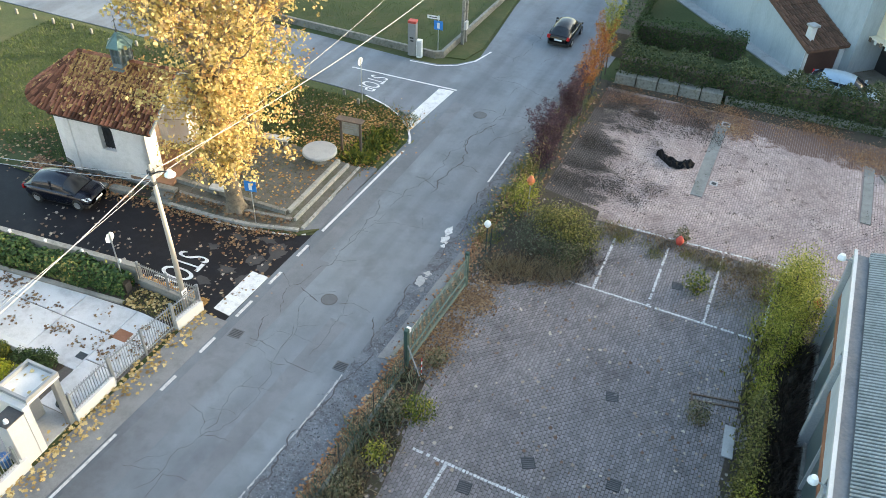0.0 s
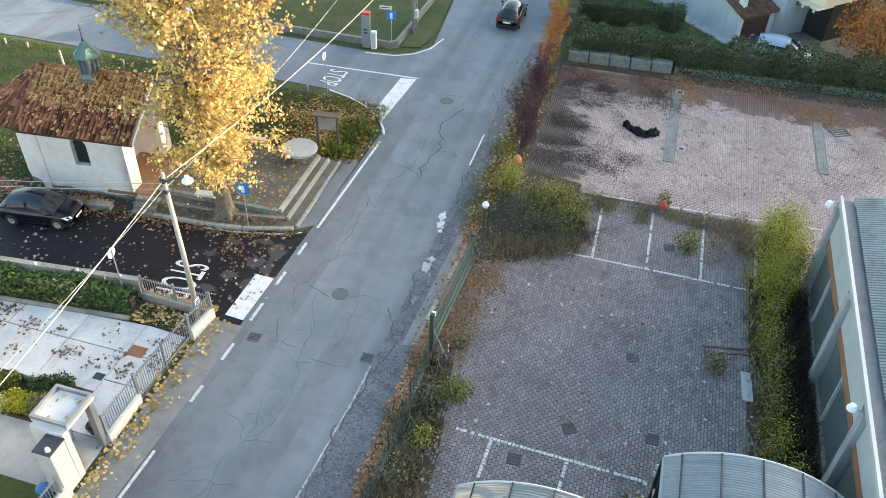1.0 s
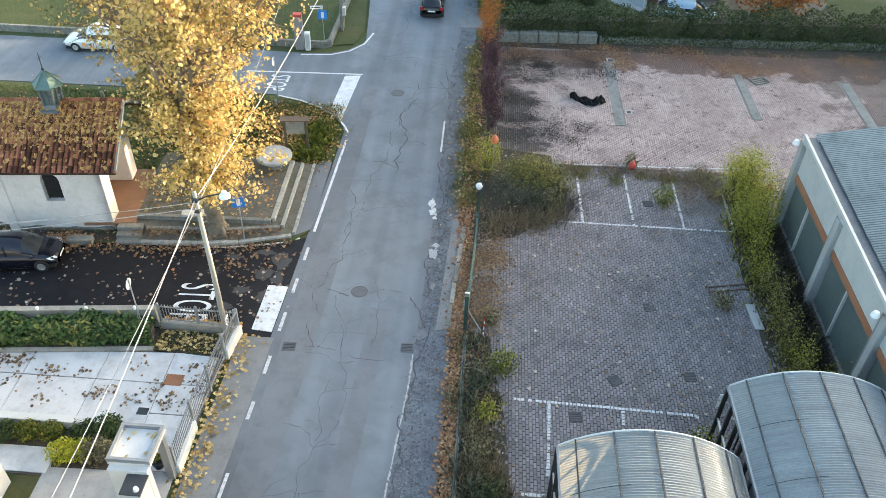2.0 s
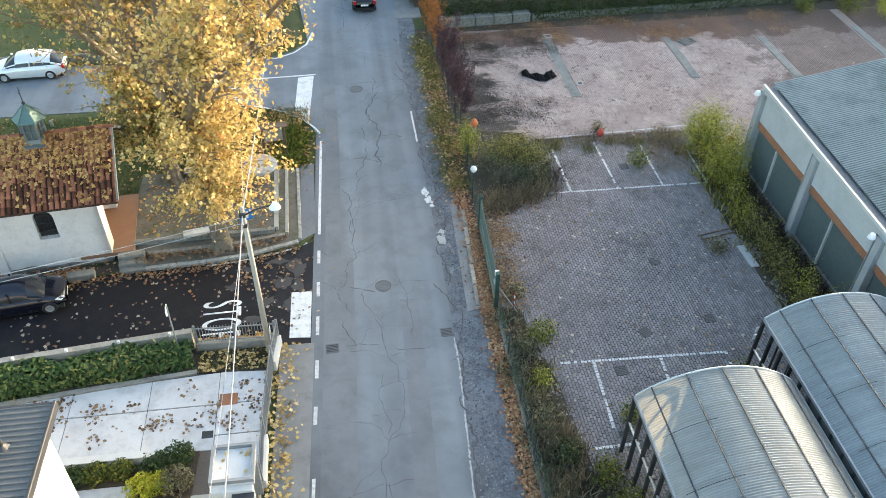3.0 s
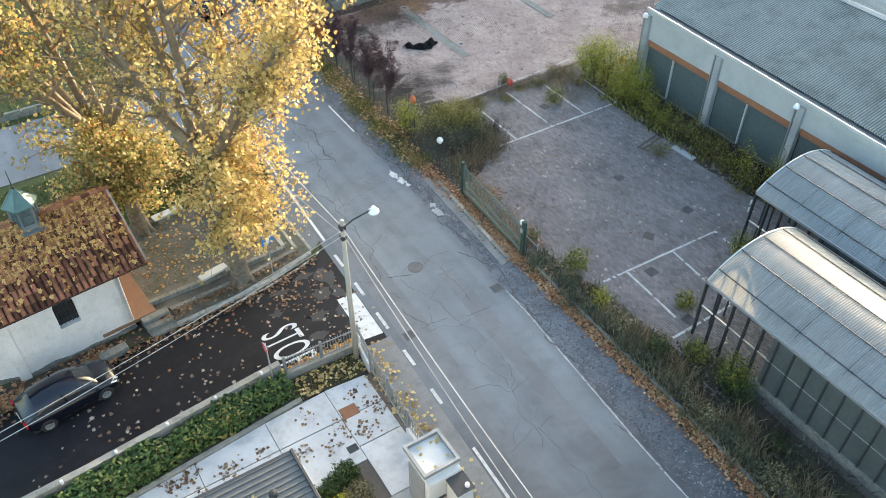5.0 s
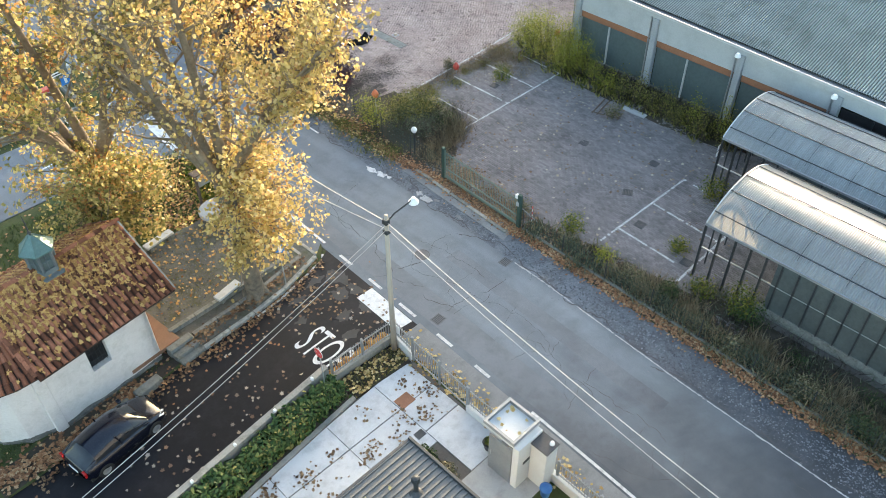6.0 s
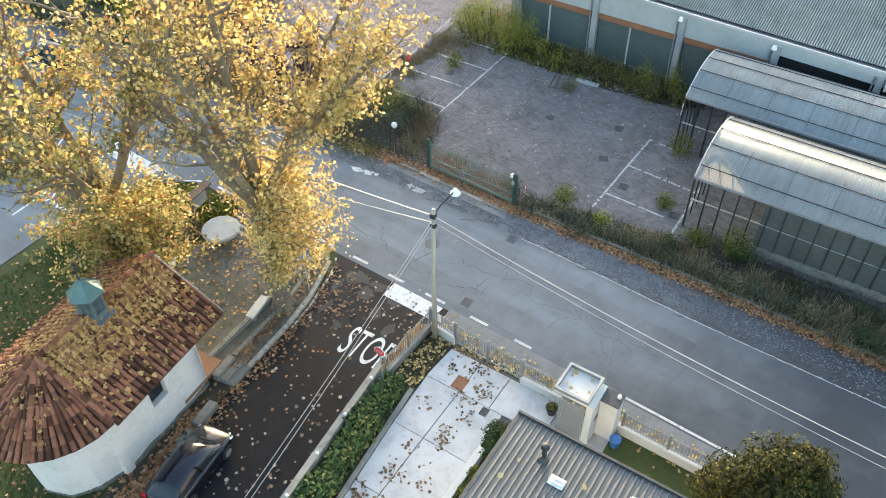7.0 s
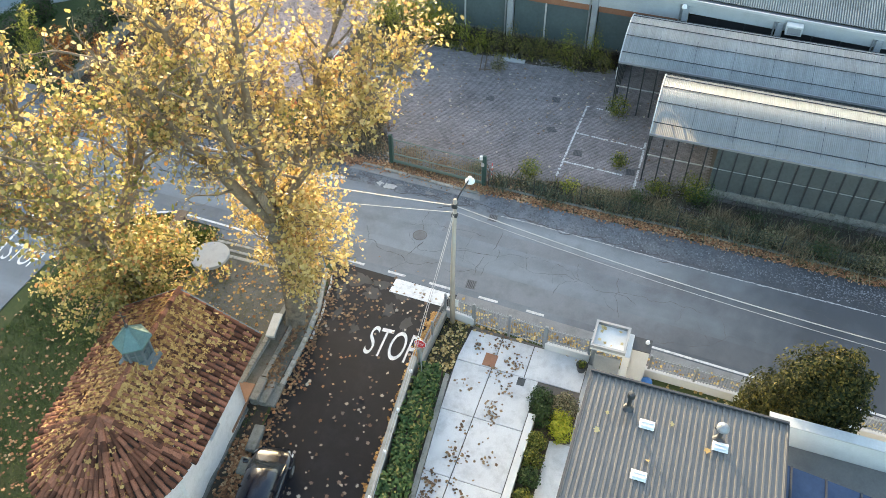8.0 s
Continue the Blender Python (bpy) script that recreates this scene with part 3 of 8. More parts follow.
rng = np.random.default_rng(3)
cracks = Mesh()
for x, y, deg, ln, w in ((-14.9, 11, 92, 9, .02), (-15.2, 20.3, 85, 9, .03), (-14.6, 29, 80, 8, .03), (-13.3, 31, 78, 8, .06), (-13.6, 38, 80, 3, .03), (-15.6, 14.8, -20, 2.6, .02),
                         (-15.5, 18.2, -12, 2.2, .022), (-14.3, 14, 88, 3.2, .022), (-14.0, 18.6, 100, 3.2, .02), (-12.9, 18.8, 88, 4, .02), (-15.0, 25.5, 70, 3, .02), (-14.6, 27.5, 5, 2.4, .02),
                         (-14.8, 31.8, 12, 2, .02), (-13.9, 36, 60, 2.5, .02), (-14.2, 21.6, 160, 1.2, .05), (-13.4, 21.9, 30, 1.4, .03), (-15.9, 11.6, -10, 2.4, .02), (-14.5, 8, 80, 4, .02),
                         (-14.2, 40, 20, 4, .03), (-15.4, 44, -5, 5, .03), (-12.4, 36.5, 75, 5, .03), (-15.3, 5, 100, 5, .02), (-13.2, 0, 80, 5, .018), (-15.1, -4, 80, 5, .018), (-12.2, 18.2, 180, 1.6, .03),
                         (-15.6, 20.0, -85, 1.6, .04), (-15.55, 18.6, 0, 1.4, .03), (-16.2, 24.2, 120, 1.6, .02), (-14.9, 46.5, 85, 8, .03), (-13, 47, 95, 8, .02)):
    p = crack_line(cracks, x, y, radians(deg), ln, rng, w * 0.5)
    for _ in range(int(ln / 2.2)):
        q = p[rng.integers(2, len(p))]
        crack_line(cracks, q[0], q[1], radians(deg) + rng.choice((-1, 1)) * (0.9 + rng.random() * 0.7), 0.5 + rng.random() * 1.2, rng, w * 0.32)
tagged(part("crack", cracks, CRACK, road, "dark branching asphalt cracks"), kind="stuff")
edge = Mesh()
for y in np.arange(-20, 46, 1.6):
    x = lerp_table(RIGHT, y)
    crack_line(edge, x + 0.12 + rng.random() * 0.12, y, radians(90), 1.9, rng, 0.03, 0.004, 0.6)
tagged(part("broken_edge", edge, CRACK, road, "dark crumbled asphalt edge"), kind="stuff")
for x, y, w, ln, mat in ((-11.2, 28.55, 0.2, 0.42, PAINT_WORN), (-11.12, 27.85, 0.26, 0.36, PAINT_WORN), (-11.0, 27.4, 0.12, 0.16, PAINT_WORN), (-10.8, 25.35, 0.2, 0.22, CONCRETE), (-10.86, 24.75, 0.27, 0.36, CONCRETE),
                         (-10.6, 24.3, 0.14, 0.2, FOOTWAY), (-10.7, 22.6, 0.12, 0.3, FOOTWAY)):
    out = [(x + w * (0.45 + 0.75 * rng.random()) * math.cos(a), y + ln * (0.5 + 0.65 * rng.random()) * math.sin(a)) for a in np.linspace(0, 2 * math.pi, 17)[:-1]]
    part("pale_patch", Mesh().prism(out, -0.02, 0.012), mat, road, "pale broken concrete patch")

# lighter dry patches on the damp lane mouth
for x, y, w, ln in ((-17.6, 23.6, 0.5, 0.7), (-18.2, 22.7, 0.45, 0.5), (-17.5, 22.4, 0.3, 0.6), (-18.9, 21.6, 0.55, 0.35), (-17.9, 21.3, 0.3, 0.45), (-19.4, 20.5, 0.5, 0.3), (-18.4, 24.1, 0.6, 0.25), (-19.8, 23.7, 0.5, 0.22), (-17.45, 20.5, 0.25, 0.5), (-20.4, 22.6, 0.35, 0.25)):
    out = [(x + w * (0.4 + 0.8 * rng.random()) * math.cos(a), y + ln * (0.4 + 0.8 * rng.random()) * math.sin(a)) for a in np.linspace(0, 2 * math.pi, 19)[:-1]]
    part("dry_patch", Mesh().prism(out, -0.02, 0.0), ASPHALT_DRY, lane, "lighter drying asphalt patch")

# ---- road markings ----


def ribbon(points, w, z=0.009):
    m = Mesh()
    a, b = [], []
    for i, (x, y) in enumerate(points):
        x1, y1 = points[min(i + 1, len(points) - 1)]
        x0, y0 = points[max(i - 1, 0)]
        d = math.hypot(x1 - x0, y1 - y0)
        a.append((x - (y1 - y0) / d * w / 2, y + (x1 - x0) / d * w / 2, z))
        b.append((x + (y1 - y0) / d * w / 2, y - (x1 - x0) / d * w / 2, z))
    return m.grid([b, a])


def ragged(points, w, gone, z=0.009):
    """A painted line worn to shreds."""
    r, m = np.random.default_rng(17), Mesh()
    for (x0, y0), (x1, y1) in zip(points, points[1:]):
        d = math.hypot(x1 - x0, y1 - y0)
        tx, ty, q = (x1 - x0) / d, (y1 - y0) / d, 0.0
        while q < d:
            n = q + 0.03 + 0.12 * r.random()
            if r.random() > gone:
                l, e = w * (0.1 + 0.45 * r.random()), w * (0.1 + 0.45 * r.random())
                m.add([(x0 + tx * a - ty * b, y0 + ty * a + tx * b, z) for a, b in ((q, -e), (min(n, d), -e * r.random() - 0.01), (min(n, d), l), (q, l * r.random() + 0.01))], [(0, 1, 2, 3)])
            q = n
    return m


def marking(name, m, label, mat=PAINT):
    return structure(name, m, mat, label, "road marking")


marking("edge_line", ragged([(lerp_table(RIGHT, y) - 0.05, y) for y in np.arange(-40, 18.6, 1.5)], 0.1, 0.03), "faint ragged white line along the road edge", PAINT_FAINT)
marking("edge_line", ribbon([(lerp_table(RIGHT, y) - 0.02, y) for y in np.arange(33.2, 36.6, 0.8)], 0.1), "short worn white line along the road edge", PAINT_WORN)
marking("edge_line", ribbon([(lerp_table(LEFT, y) + 0.02, y) for y in np.arange(-40, 13.8, 1.5)], 0.12), "worn white line along the road edge", PAINT_WORN)
marking("edge_line", ribbon([(lerp_table(LEFT, y), y) for y in np.arange(25.8, 34.6, 0.8)], 0.13), "white line along the foot of the steps")
marking("edge_line", ribbon([(-16.35, 34.6), (-16.6, 35.2)] + [(x + 0.1, y - 0.1) for x, y in corner_s[2:6]], 0.12), "white curved line round the grassy corner")
marking("edge_line", ribbon([(-20.8, 43.55), (-18.9, 43.75), (-17.8, 44.4), (-17.0, 45.5), (-16.6, 47.2)], 0.12), "white curved line round the far corner")
marking("centre_line", ribbon([(-23.6, 41.0), (-16.5, 41.35)], 0.13), "white line along the side road centre")
marking("kerb_line", ribbon([(-17.1, 25.25), (-18.2, 24.75), (-20.2, 24.3), (-21.6, 24.15)], 0.11), "worn white line at the foot of the stone kerb", PAINT_WORN)
for y0, y1 in ((23.74, 24.63), (21.59, 22.5), (19.3, 20.38), (17.0, 17.93), (14.8, 15.63)):
    marking("dash", ribbon([(lerp_table(LEFT, y0), y0), (lerp_table(LEFT, y1), y1)], 0.14), "white dash across the lane mouth", PAINT_WORN)
marking("stop_line", Mesh().prism([(-17.87, 19.3), (-17.02, 19.22), (-16.93, 21.95), (-17.8, 21.97)], -0.01, 0.009), "broad white stop line with worn edges")
marking("stop_line", Mesh().prism([(-17.75, 36.95), (-16.95, 35.75), (-16.6, 41.2), (-17.55, 41.05)], -0.01, 0.009), "broad white stop line at the side road mouth")


def lettering(name, text, width, height, m, mat, label, category, thick=0.0):
    cu = bpy.data.curves.new(name, "FONT")
    cu.body, cu.extrude = text, thick
    tmp = bpy.data.objects.new(name, cu)
    scene.collection.objects.link(tmp)
    me = bpy.data.meshes.new_from_object(tmp.evaluated_get(bpy.context.evaluated_depsgraph_get()))
    bpy.data.objects.remove(tmp)
    co = np.array([v.co for v in me.vertices])
    lo, hi = co.min(0), co.max(0)
    for v in me.vertices:
        v.co.x = (v.co.x - lo[0]) / (hi[0] - lo[0]) * width
        v.co.y = (v.co.y - lo[1]) / (hi[1] - lo[1]) * height
    me.materials.clear()
    me.name = name
    return me


ob = structure("stop_lettering", lettering("stop_lettering", "STOP", 2.25, 1.6, None, None, "", ""), PAINT, "white word STOP painted on the dark lane", "road marking")
ob.matrix_basis = pose(-21.5, 21.75, 0.006, 0, 0, -88)
ob = structure("stop_lettering", lettering("stop_lettering", "STOP", 1.95, 1.2, None, None, "", ""), PAINT, "white word STOP painted on the side road", "road marking")
ob.matrix_basis = pose(-22.0, 40.75, 0.006, 0, 0, -92)

# ---- lawns, kerbs, chapel yard ----
structure("chapel_lawn", Mesh().prism([(-80, 22.4), (-32, 23.2), (-26, 24.05), (-21, 24.35), (-17.4, 25.0), (-16.75, 25.8), (-16.75, 34.0), (-17.0, 35.2), (-18.6, 36.9), (-21.3, 38.1), (-23.5, 38.2), (-80, 37.4)], -0.1, 0.05),
          GRASS_SOIL, "leaf-strewn lawn round the chapel", "lawn")
structure("north_lawn", Mesh().prism([(-80, 45.2), (-20.2, 44.9), (-19.4, 45.2), (-19.0, 56), (-20.5, 75), (-24, 140), (-80, 140)], -0.1, 0.12), GRASS_SOIL, "mown green lawn behind a low wall", "lawn")
structure("roadside_grass", Mesh().prism([(-19.0, 45.1), (-17.7, 45.4), (-17.3, 47.4), (-18.0, 55), (-19.2, 70), (-20.4, 75), (-18.95, 56)], -0.1, 0.03), GRASS_SOIL, "strip of roadside grass", "lawn")
structure("villa_lawn", Mesh().prism([(-18.65, 10.1), (-23.0, 10.4), (-23.6, 9.6), (-23.6, -30), (-20.6, -30), (-18.95, -5)], -0.1, 0.03), GRASS_SOIL, "dark green villa lawn behind the fence", "lawn")
structure("garden_lawn", Mesh().prism([(-8.6, 48.8), (20, 50.0), (20, 75), (-9.5, 75)], -0.1, 0.03), GRASS_SOIL, "dark shaded garden lawn behind the hedge", "lawn")
structure("garden_drive", Mesh().prism([(1.0, 50.4), (16, 50.9), (16, 58), (4.0, 58), (2.2, 53.6)], -0.05, 0.045), GRIT, "pale cobbled garden drive", "pavement")
yard = structure("chapel_yard", Mesh().prism([(-25.2, 25.7), (-18.5, 25.9), (-18.6, 31.0), (-25.2, 31.0)], -0.1, 0.45), GRIT, "raised gravel yard before the chapel", "yard")


structure("chapel_foot", Mesh().prism([(-33, 23.2), (-26, 24.1), (-25.0, 24.3), (-25.2, 25.2), (-28, 24.9), (-33, 24.4)], -0.1, 0.058), SOIL, "dark leafy soil along the foot of the chapel", "ground")
structure("step_apron", Mesh().prism([(-17.5, 25.3), (-16.72, 25.9), (-16.72, 31.6), (-17.4, 31.6)], -0.1, 0.056), ASPHALT_OLD, "grey asphalt strip at the foot of the steps", "pavement")


def long_step(points, w, z, label, mat=None):
    st = thing("kerb_step", label, "step", kind="structure")
    for (x0, y0), (x1, y1) in zip(points, points[1:]):
        d = math.hypot(x1 - x0, y1 - y0)
        n = max(1, round(d / 1.35))
        rz = math.degrees(math.atan2(y1 - y0, x1 - x0))
        for i in range(n):
            s = d / n
            part("kerb_stone", Mesh().box(0.01, s - 0.012, -w / 2, w / 2, -0.15, z), mat or STONE, st, bevel=0.015,
                 at=pose(x0 + (x1 - x0) * i / n, y0 + (y1 - y0) * i / n, 0, 0, 0, rz))
    return st


structure("tread", Mesh().prism([(-25.2, 24.3), (-21, 24.5), (-17.5, 25.2), (-17.35, 31.2), (-18.1, 31.1), (-18.1, 25.7), (-25.2, 25.1)], -0.1, 0.13), GRIT, "grey gritty lower step tread", "step")
structure("tread", Mesh().prism([(-25.2, 25.0), (-18.05, 25.6), (-18.05, 31.0), (-18.6, 31.0), (-18.6, 25.9), (-25.2, 25.7)], -0.1, 0.29), GRIT, "grey gritty upper step tread", "step")
long_step([(-17.42, 25.45), (-17.55, 31.2)], 0.15, 0.16, "low worn stone step kerb facing the road", STEP_STONE)
long_step([(-18.02, 25.75), (-18.1, 31.0)], 0.15, 0.32, "middle worn stone step kerb facing the road", STEP_STONE)
long_step([(-18.5, 26.0), (-18.6, 30.9)], 0.2, 0.48, "upper worn stone step kerb facing the road", STEP_STONE)
long_step([(-24.2, 24.2), (-21.6, 24.35), (-19.8, 24.6), (-17.5, 25.3)], 0.2, 0.16, "mossy low stone kerb along the lane", STEP_STONE)
long_step([(-24.2, 25.0), (-20.6, 25.2), (-18.1, 25.65)], 0.2, 0.34, "mossy stone step along the lane")
long_step([(-24.9, 25.7), (-18.55, 25.9)], 0.22, 0.5, "worn stone edge of the chapel yard")

# ---- chapel ----
chapel = thing("chapel", "small white plastered chapel with leaf-covered terracotta roof and green lantern", "chapel", -27.65, 26.93, 0, 6.0)
HW, EZ, RZ, X0, X1 = 2.12, 4.28, 5.6, -2.85, 2.8        # half width, eave and ridge heights, hub and gable


def wall_with_arch(x0, x1, y0, y1, z1, wx, ww, wz0, wz1):
    """A wall along x with an arched opening right through it."""
    m = Mesh()
    m.box(x0, wx - ww / 2, y0, y1, 0, z1).box(wx + ww / 2, x1, y0, y1, 0, z1).box(wx - ww / 2, wx + ww / 2, y0, y1, 0, wz0)
    n = 10
    arc = [(wx - ww / 2 * math.cos(math.pi * i / n), wz1 - ww / 2 + ww / 2 * math.sin(math.pi * i / n)) for i in range(n + 1)]
    for (ax, az), (bx, bz) in zip(arc, arc[1:]):
        m.add([(ax, y0, az), (bx, y0, bz), (bx, y0, z1), (ax, y0, z1), (ax, y1, az), (bx, y1, bz), (bx, y1, z1), (ax, y1, z1)],
              [(0, 1, 2, 3), (7, 6, 5, 4), (0, 4, 5, 1), (3, 2, 6, 7)])
    seen, w = {}, Mesh()                    # one welded wall
    at = [seen.setdefault(tuple(round(c, 4) for c in p), len(seen)) for p in m.v]
    w.v, w.f = list(seen), [tuple(at[i] for i in f) for f in m.f]
    return w


def damp_edge(path, height, seed):
    """Damp dirt with a ragged upper edge, a skin on the foot of a wall."""
    m = Mesh()
    for (ax, ay), (bx, by) in zip(path, path[1:]):
        d = math.hypot(bx - ax, by - ay)
        nx, ny = (by - ay) / d * 0.012, -(bx - ax) / d * 0.012
        n = int(d / 0.05)
        rows = [[], [], [], []]
        for i in range(n + 1):
            x, y = ax + (bx - ax) * i / n, ay + (by - ay) * i / n
            z = height * (0.7 + 0.55 * noise.noise((x * 0.9, y * 0.9, seed)) + 0.1 * noise.noise((x * 9, y * 9, seed)))
            z = max(0.08, z)
            for r, (o, q) in zip(rows, ((1.6, 0.0), (1.3, z * 0.6), (1.0, z), (-0.5, z + 0.02))):
                r.append((x + nx * o, y + ny * o, q))
        m.grid(rows)
    return m


WX, WW, WZ0, WZ1 = -0.5, 0.8, 1.7, 3.2
part("side_wall", wall_with_arch(X0 + 0.1, 1.72, -HW, -HW + 0.4, EZ, WX, WW, WZ0, WZ1), PLASTER, chapel, "white plaster wall with a dark arched window")
part("side_wall", Mesh().box(X0 + 0.1, 1.72, HW - 0.4, HW, 0, EZ), PLASTER, chapel)
part("plinth", damp_edge([(-2.7, -HW), (1.74, -HW)], 0.3, 5), DIRT_SHADE, chapel, "damp dark stained base of the wall")
part("plinth", Mesh().box(-2.5, 1.7, -HW - 0.07, -HW + 0.02, 0, 0.2), DIRT_SHADE, chapel, "damp dark stained base of the wall")
window = part("window", Mesh().box(WX - WW / 2, WX + WW / 2, -HW + 0.26, -HW + 0.3, WZ0, WZ1), DARK, chapel, "dark arched window")
for i in range(5):
    x = WX - WW / 2 + WW * (i + 0.5) / 5
    part("bar", Mesh().tube([(x, -HW + 0.2, WZ0), (x, -HW + 0.2, WZ1 - 0.03)], 0.012, 6), STEEL_DARK, window)
for z in (2.0, 2.4, 2.8):
    part("bar", Mesh().tube([(WX - WW / 2, -HW + 0.2, z), (WX + WW / 2, -HW + 0.2, z)], 0.012, 6), STEEL_DARK, window)
# apse
RA = 2.0
apse = [(X0 + 0.02 - RA * math.sin(a), -RA * math.cos(a)) for a in (math.pi * i / 6 for i in range(7))]
inner = [(X0 + 0.02 - (RA - 0.4) * math.sin(a), -(RA - 0.4) * math.cos(a)) for a in (math.pi * i / 6 for i in range(7))]
part("apse_wall", Mesh().prism(apse + inner[::-1], 0, EZ), PLASTER, chapel, "white plaster wall of the polygonal apse")
part("plinth", damp_edge(apse[::-1][-4:], 0.28, 6), DIRT_SHADE, chapel, "damp dark stained base of the apse")
part("buttress", Mesh().box(X0 - 0.12, X0 + 0.3, -HW - 0.06, -RA + 0.1, 0, EZ - 0.02), PLASTER, chapel, bevel=0.02)
part("buttress", Mesh().box(X0 - 0.12, X0 + 0.3, RA - 0.1, HW + 0.06, 0, EZ - 0.02), PLASTER, chapel, bevel=0.02)
# front with two piers, a recessed porch and a gable
for s in (-1, 1):
    y0, y1 = sorted((s * HW, s * 1.25))
    part("front_pier", Mesh().box(1.32, 1.76, y0, y1, 0, EZ), PLASTER, chapel, "cream plaster front pier", bevel=0.02)
    part("porch_wall", Mesh().box(0.4, 1.32, min(s * 1.45, s * 1.25), max(s * 1.45, s * 1.25), 0, EZ), PLASTER, chapel)
part("porch_back", Mesh().box(0.3, 0.4, -1.45, 1.45, 0, EZ), PLASTER, chapel)
part("door", Mesh().box(0.4, 0.47, -0.62, 0.62, 0.45, 2.6), WOOD, chapel, "dark wooden chapel door", bevel=0.01)
part("gable", Mesh().add([(1.38, -HW, EZ), (1.38, HW, EZ), (1.38, 0, RZ - 0.12), (1.75, -HW, EZ), (1.75, HW, EZ), (1.75, 0, RZ - 0.12)],
                         [(0, 1, 2), (5, 4, 3), (0, 3, 4, 1), (1, 4, 5, 2), (2, 5, 3, 0)]), PLASTER, chapel, "cream plaster gable")
part("porch_ceiling", Mesh().box(0.3, 1.4, -HW + 0.3, HW - 0.3, EZ - 0.02, EZ + 0.06), PLASTER, chapel)
part("porch_floor", Mesh().box(0.4, 2.7, -2.15, 2.2, 0.3, 0.475), TERRA_FLOOR, chapel, "worn terracotta porch floor", bevel=0.01)

# roof deck, then the tiles
OV = 0.82
slope = (RZ - EZ) / HW
ez = EZ - OV * slope
RE = RA + 0.78
deck = Mesh()
ym = HW + OV
deck.add([(X0, -ym, ez), (X1, -ym, ez), (X1, 0, RZ), (X0, 0, RZ), (X0, -ym, ez - 0.09), (X1, -ym, ez - 0.09), (X1, 0, RZ - 0.09), (X0, 0, RZ - 0.09)],
         [(0, 1, 2, 3), (7, 6, 5, 4), (0, 4, 5, 1), (1, 5, 6, 2)])
deck.add([(X0, ym, ez), (X1, ym, ez), (X1, 0, RZ), (X0, 0, RZ), (X0, ym, ez - 0.09), (X1, ym, ez - 0.09), (X1, 0, RZ - 0.09), (X0, 0, RZ - 0.09)],
         [(3, 2, 1, 0), (4, 5, 6, 7), (1, 5, 4, 0), (2, 6, 5, 1)])
fan = [(X0 - RE * math.sin(a), -RE * math.cos(a)) for a in (math.pi * i / 12 for i in range(13))]
n = len(fan)
fan_deck = Mesh().add([(X0, 0, RZ - 0.05), (X0, 0, RZ - 0.15)] + [(x, y, ez) for x, y in fan] + [(x, y, ez - 0.08) for x, y in fan],
                      [f for i in range(n - 1) for f in ((0, 3 + i, 2 + i), (2 + i, 3 + i, 3 + n + i, 2 + n + i), (1, 2 + n + i, 3 + n + i))])
part("roof_deck", deck, ROOF_GAP_SHADE, chapel, "roof deck coloured dark for the shade between tiles")
part("apse_deck", fan_deck, ROOF_GAP_SHADE, chapel, "apse deck coloured dark for the shade between tiles")
for s in (-1, 1):
    part("verge", Mesh().add([(X1 - 0.02, s * ym, ez - 0.06), (X1 + 0.05, s * ym, ez - 0.06), (X1 + 0.05, 0, RZ - 0.06), (X1 - 0.02, 0, RZ - 0.06),
                              (X1 - 0.02, s * ym, ez + 0.13), (X1 + 0.05, s * ym, ez + 0.11), (X1 + 0.05, 0, RZ + 0.11), (X1 - 0.02, 0, RZ + 0.13)],
                             [(0, 1, 2, 3), (4, 7, 6, 5), (0, 4, 5, 1), (1, 5, 6, 2), (3, 2, 6, 7), (0, 3, 7, 4)]), LEAD, chapel, "grey-green metal verge flashing")


def tile_mesh(length=0.44, r0=0.1, r1=0.08):
    """A half-round clay tile along +x, wide end first, with thickness."""
    m = Mesh()
    ring = [math.pi * i / 5 for i in range(6)]
    rows = []
    for x, r, lift in ((0, r0, 0.02), (length, r1, 0.0)):
        rows.append([(x, -r * math.cos(a), r * 1.02 * math.sin(a) + lift) for a in ring])
    m.grid(rows)
    rows_in = [[(x, y * 0.82, z - 0.016) for x, y, z in r] for r in rows]
    m.grid([rows_in[1], rows_in[0]])
    m.grid([rows_in[0], rows[0]])
    return m.mesh("roof_tile", smooth=False)


TILE = tile_mesh()
TILE.materials.append(TERRACOTTA)
rng = np.random.default_rng(11)
tile_at = []
run = math.hypot(ym, RZ - ez)
tilt = math.atan2(RZ - ez, ym)
rows_n = 25
for side in (-1, 1):
    for i in range(rows_n):
        x = X0 + 0.1 + (X1 - X0 - 0.16) * i / (rows_n - 1)
        for k in range(10):
            d = -0.04 + k * 0.34
            y, z = side * (ym - d * math.cos(tilt)), ez + d * math.sin(tilt) + 0.015
            m = Matrix.Translation((x + rng.normal() * 0.008, y, z)) @ Matrix.Rotation(-side * math.pi / 2, 4, "Z") @ Matrix.Rotation(-tilt, 4, "Y") @ Matrix.Rotation(rng.normal() * 0.03, 4, "Z")
            tile_at.append((side < 0, m))
fan_tilt = math.atan2(RZ - ez, RE)
fan_run = math.hypot(RE, RZ - ez)
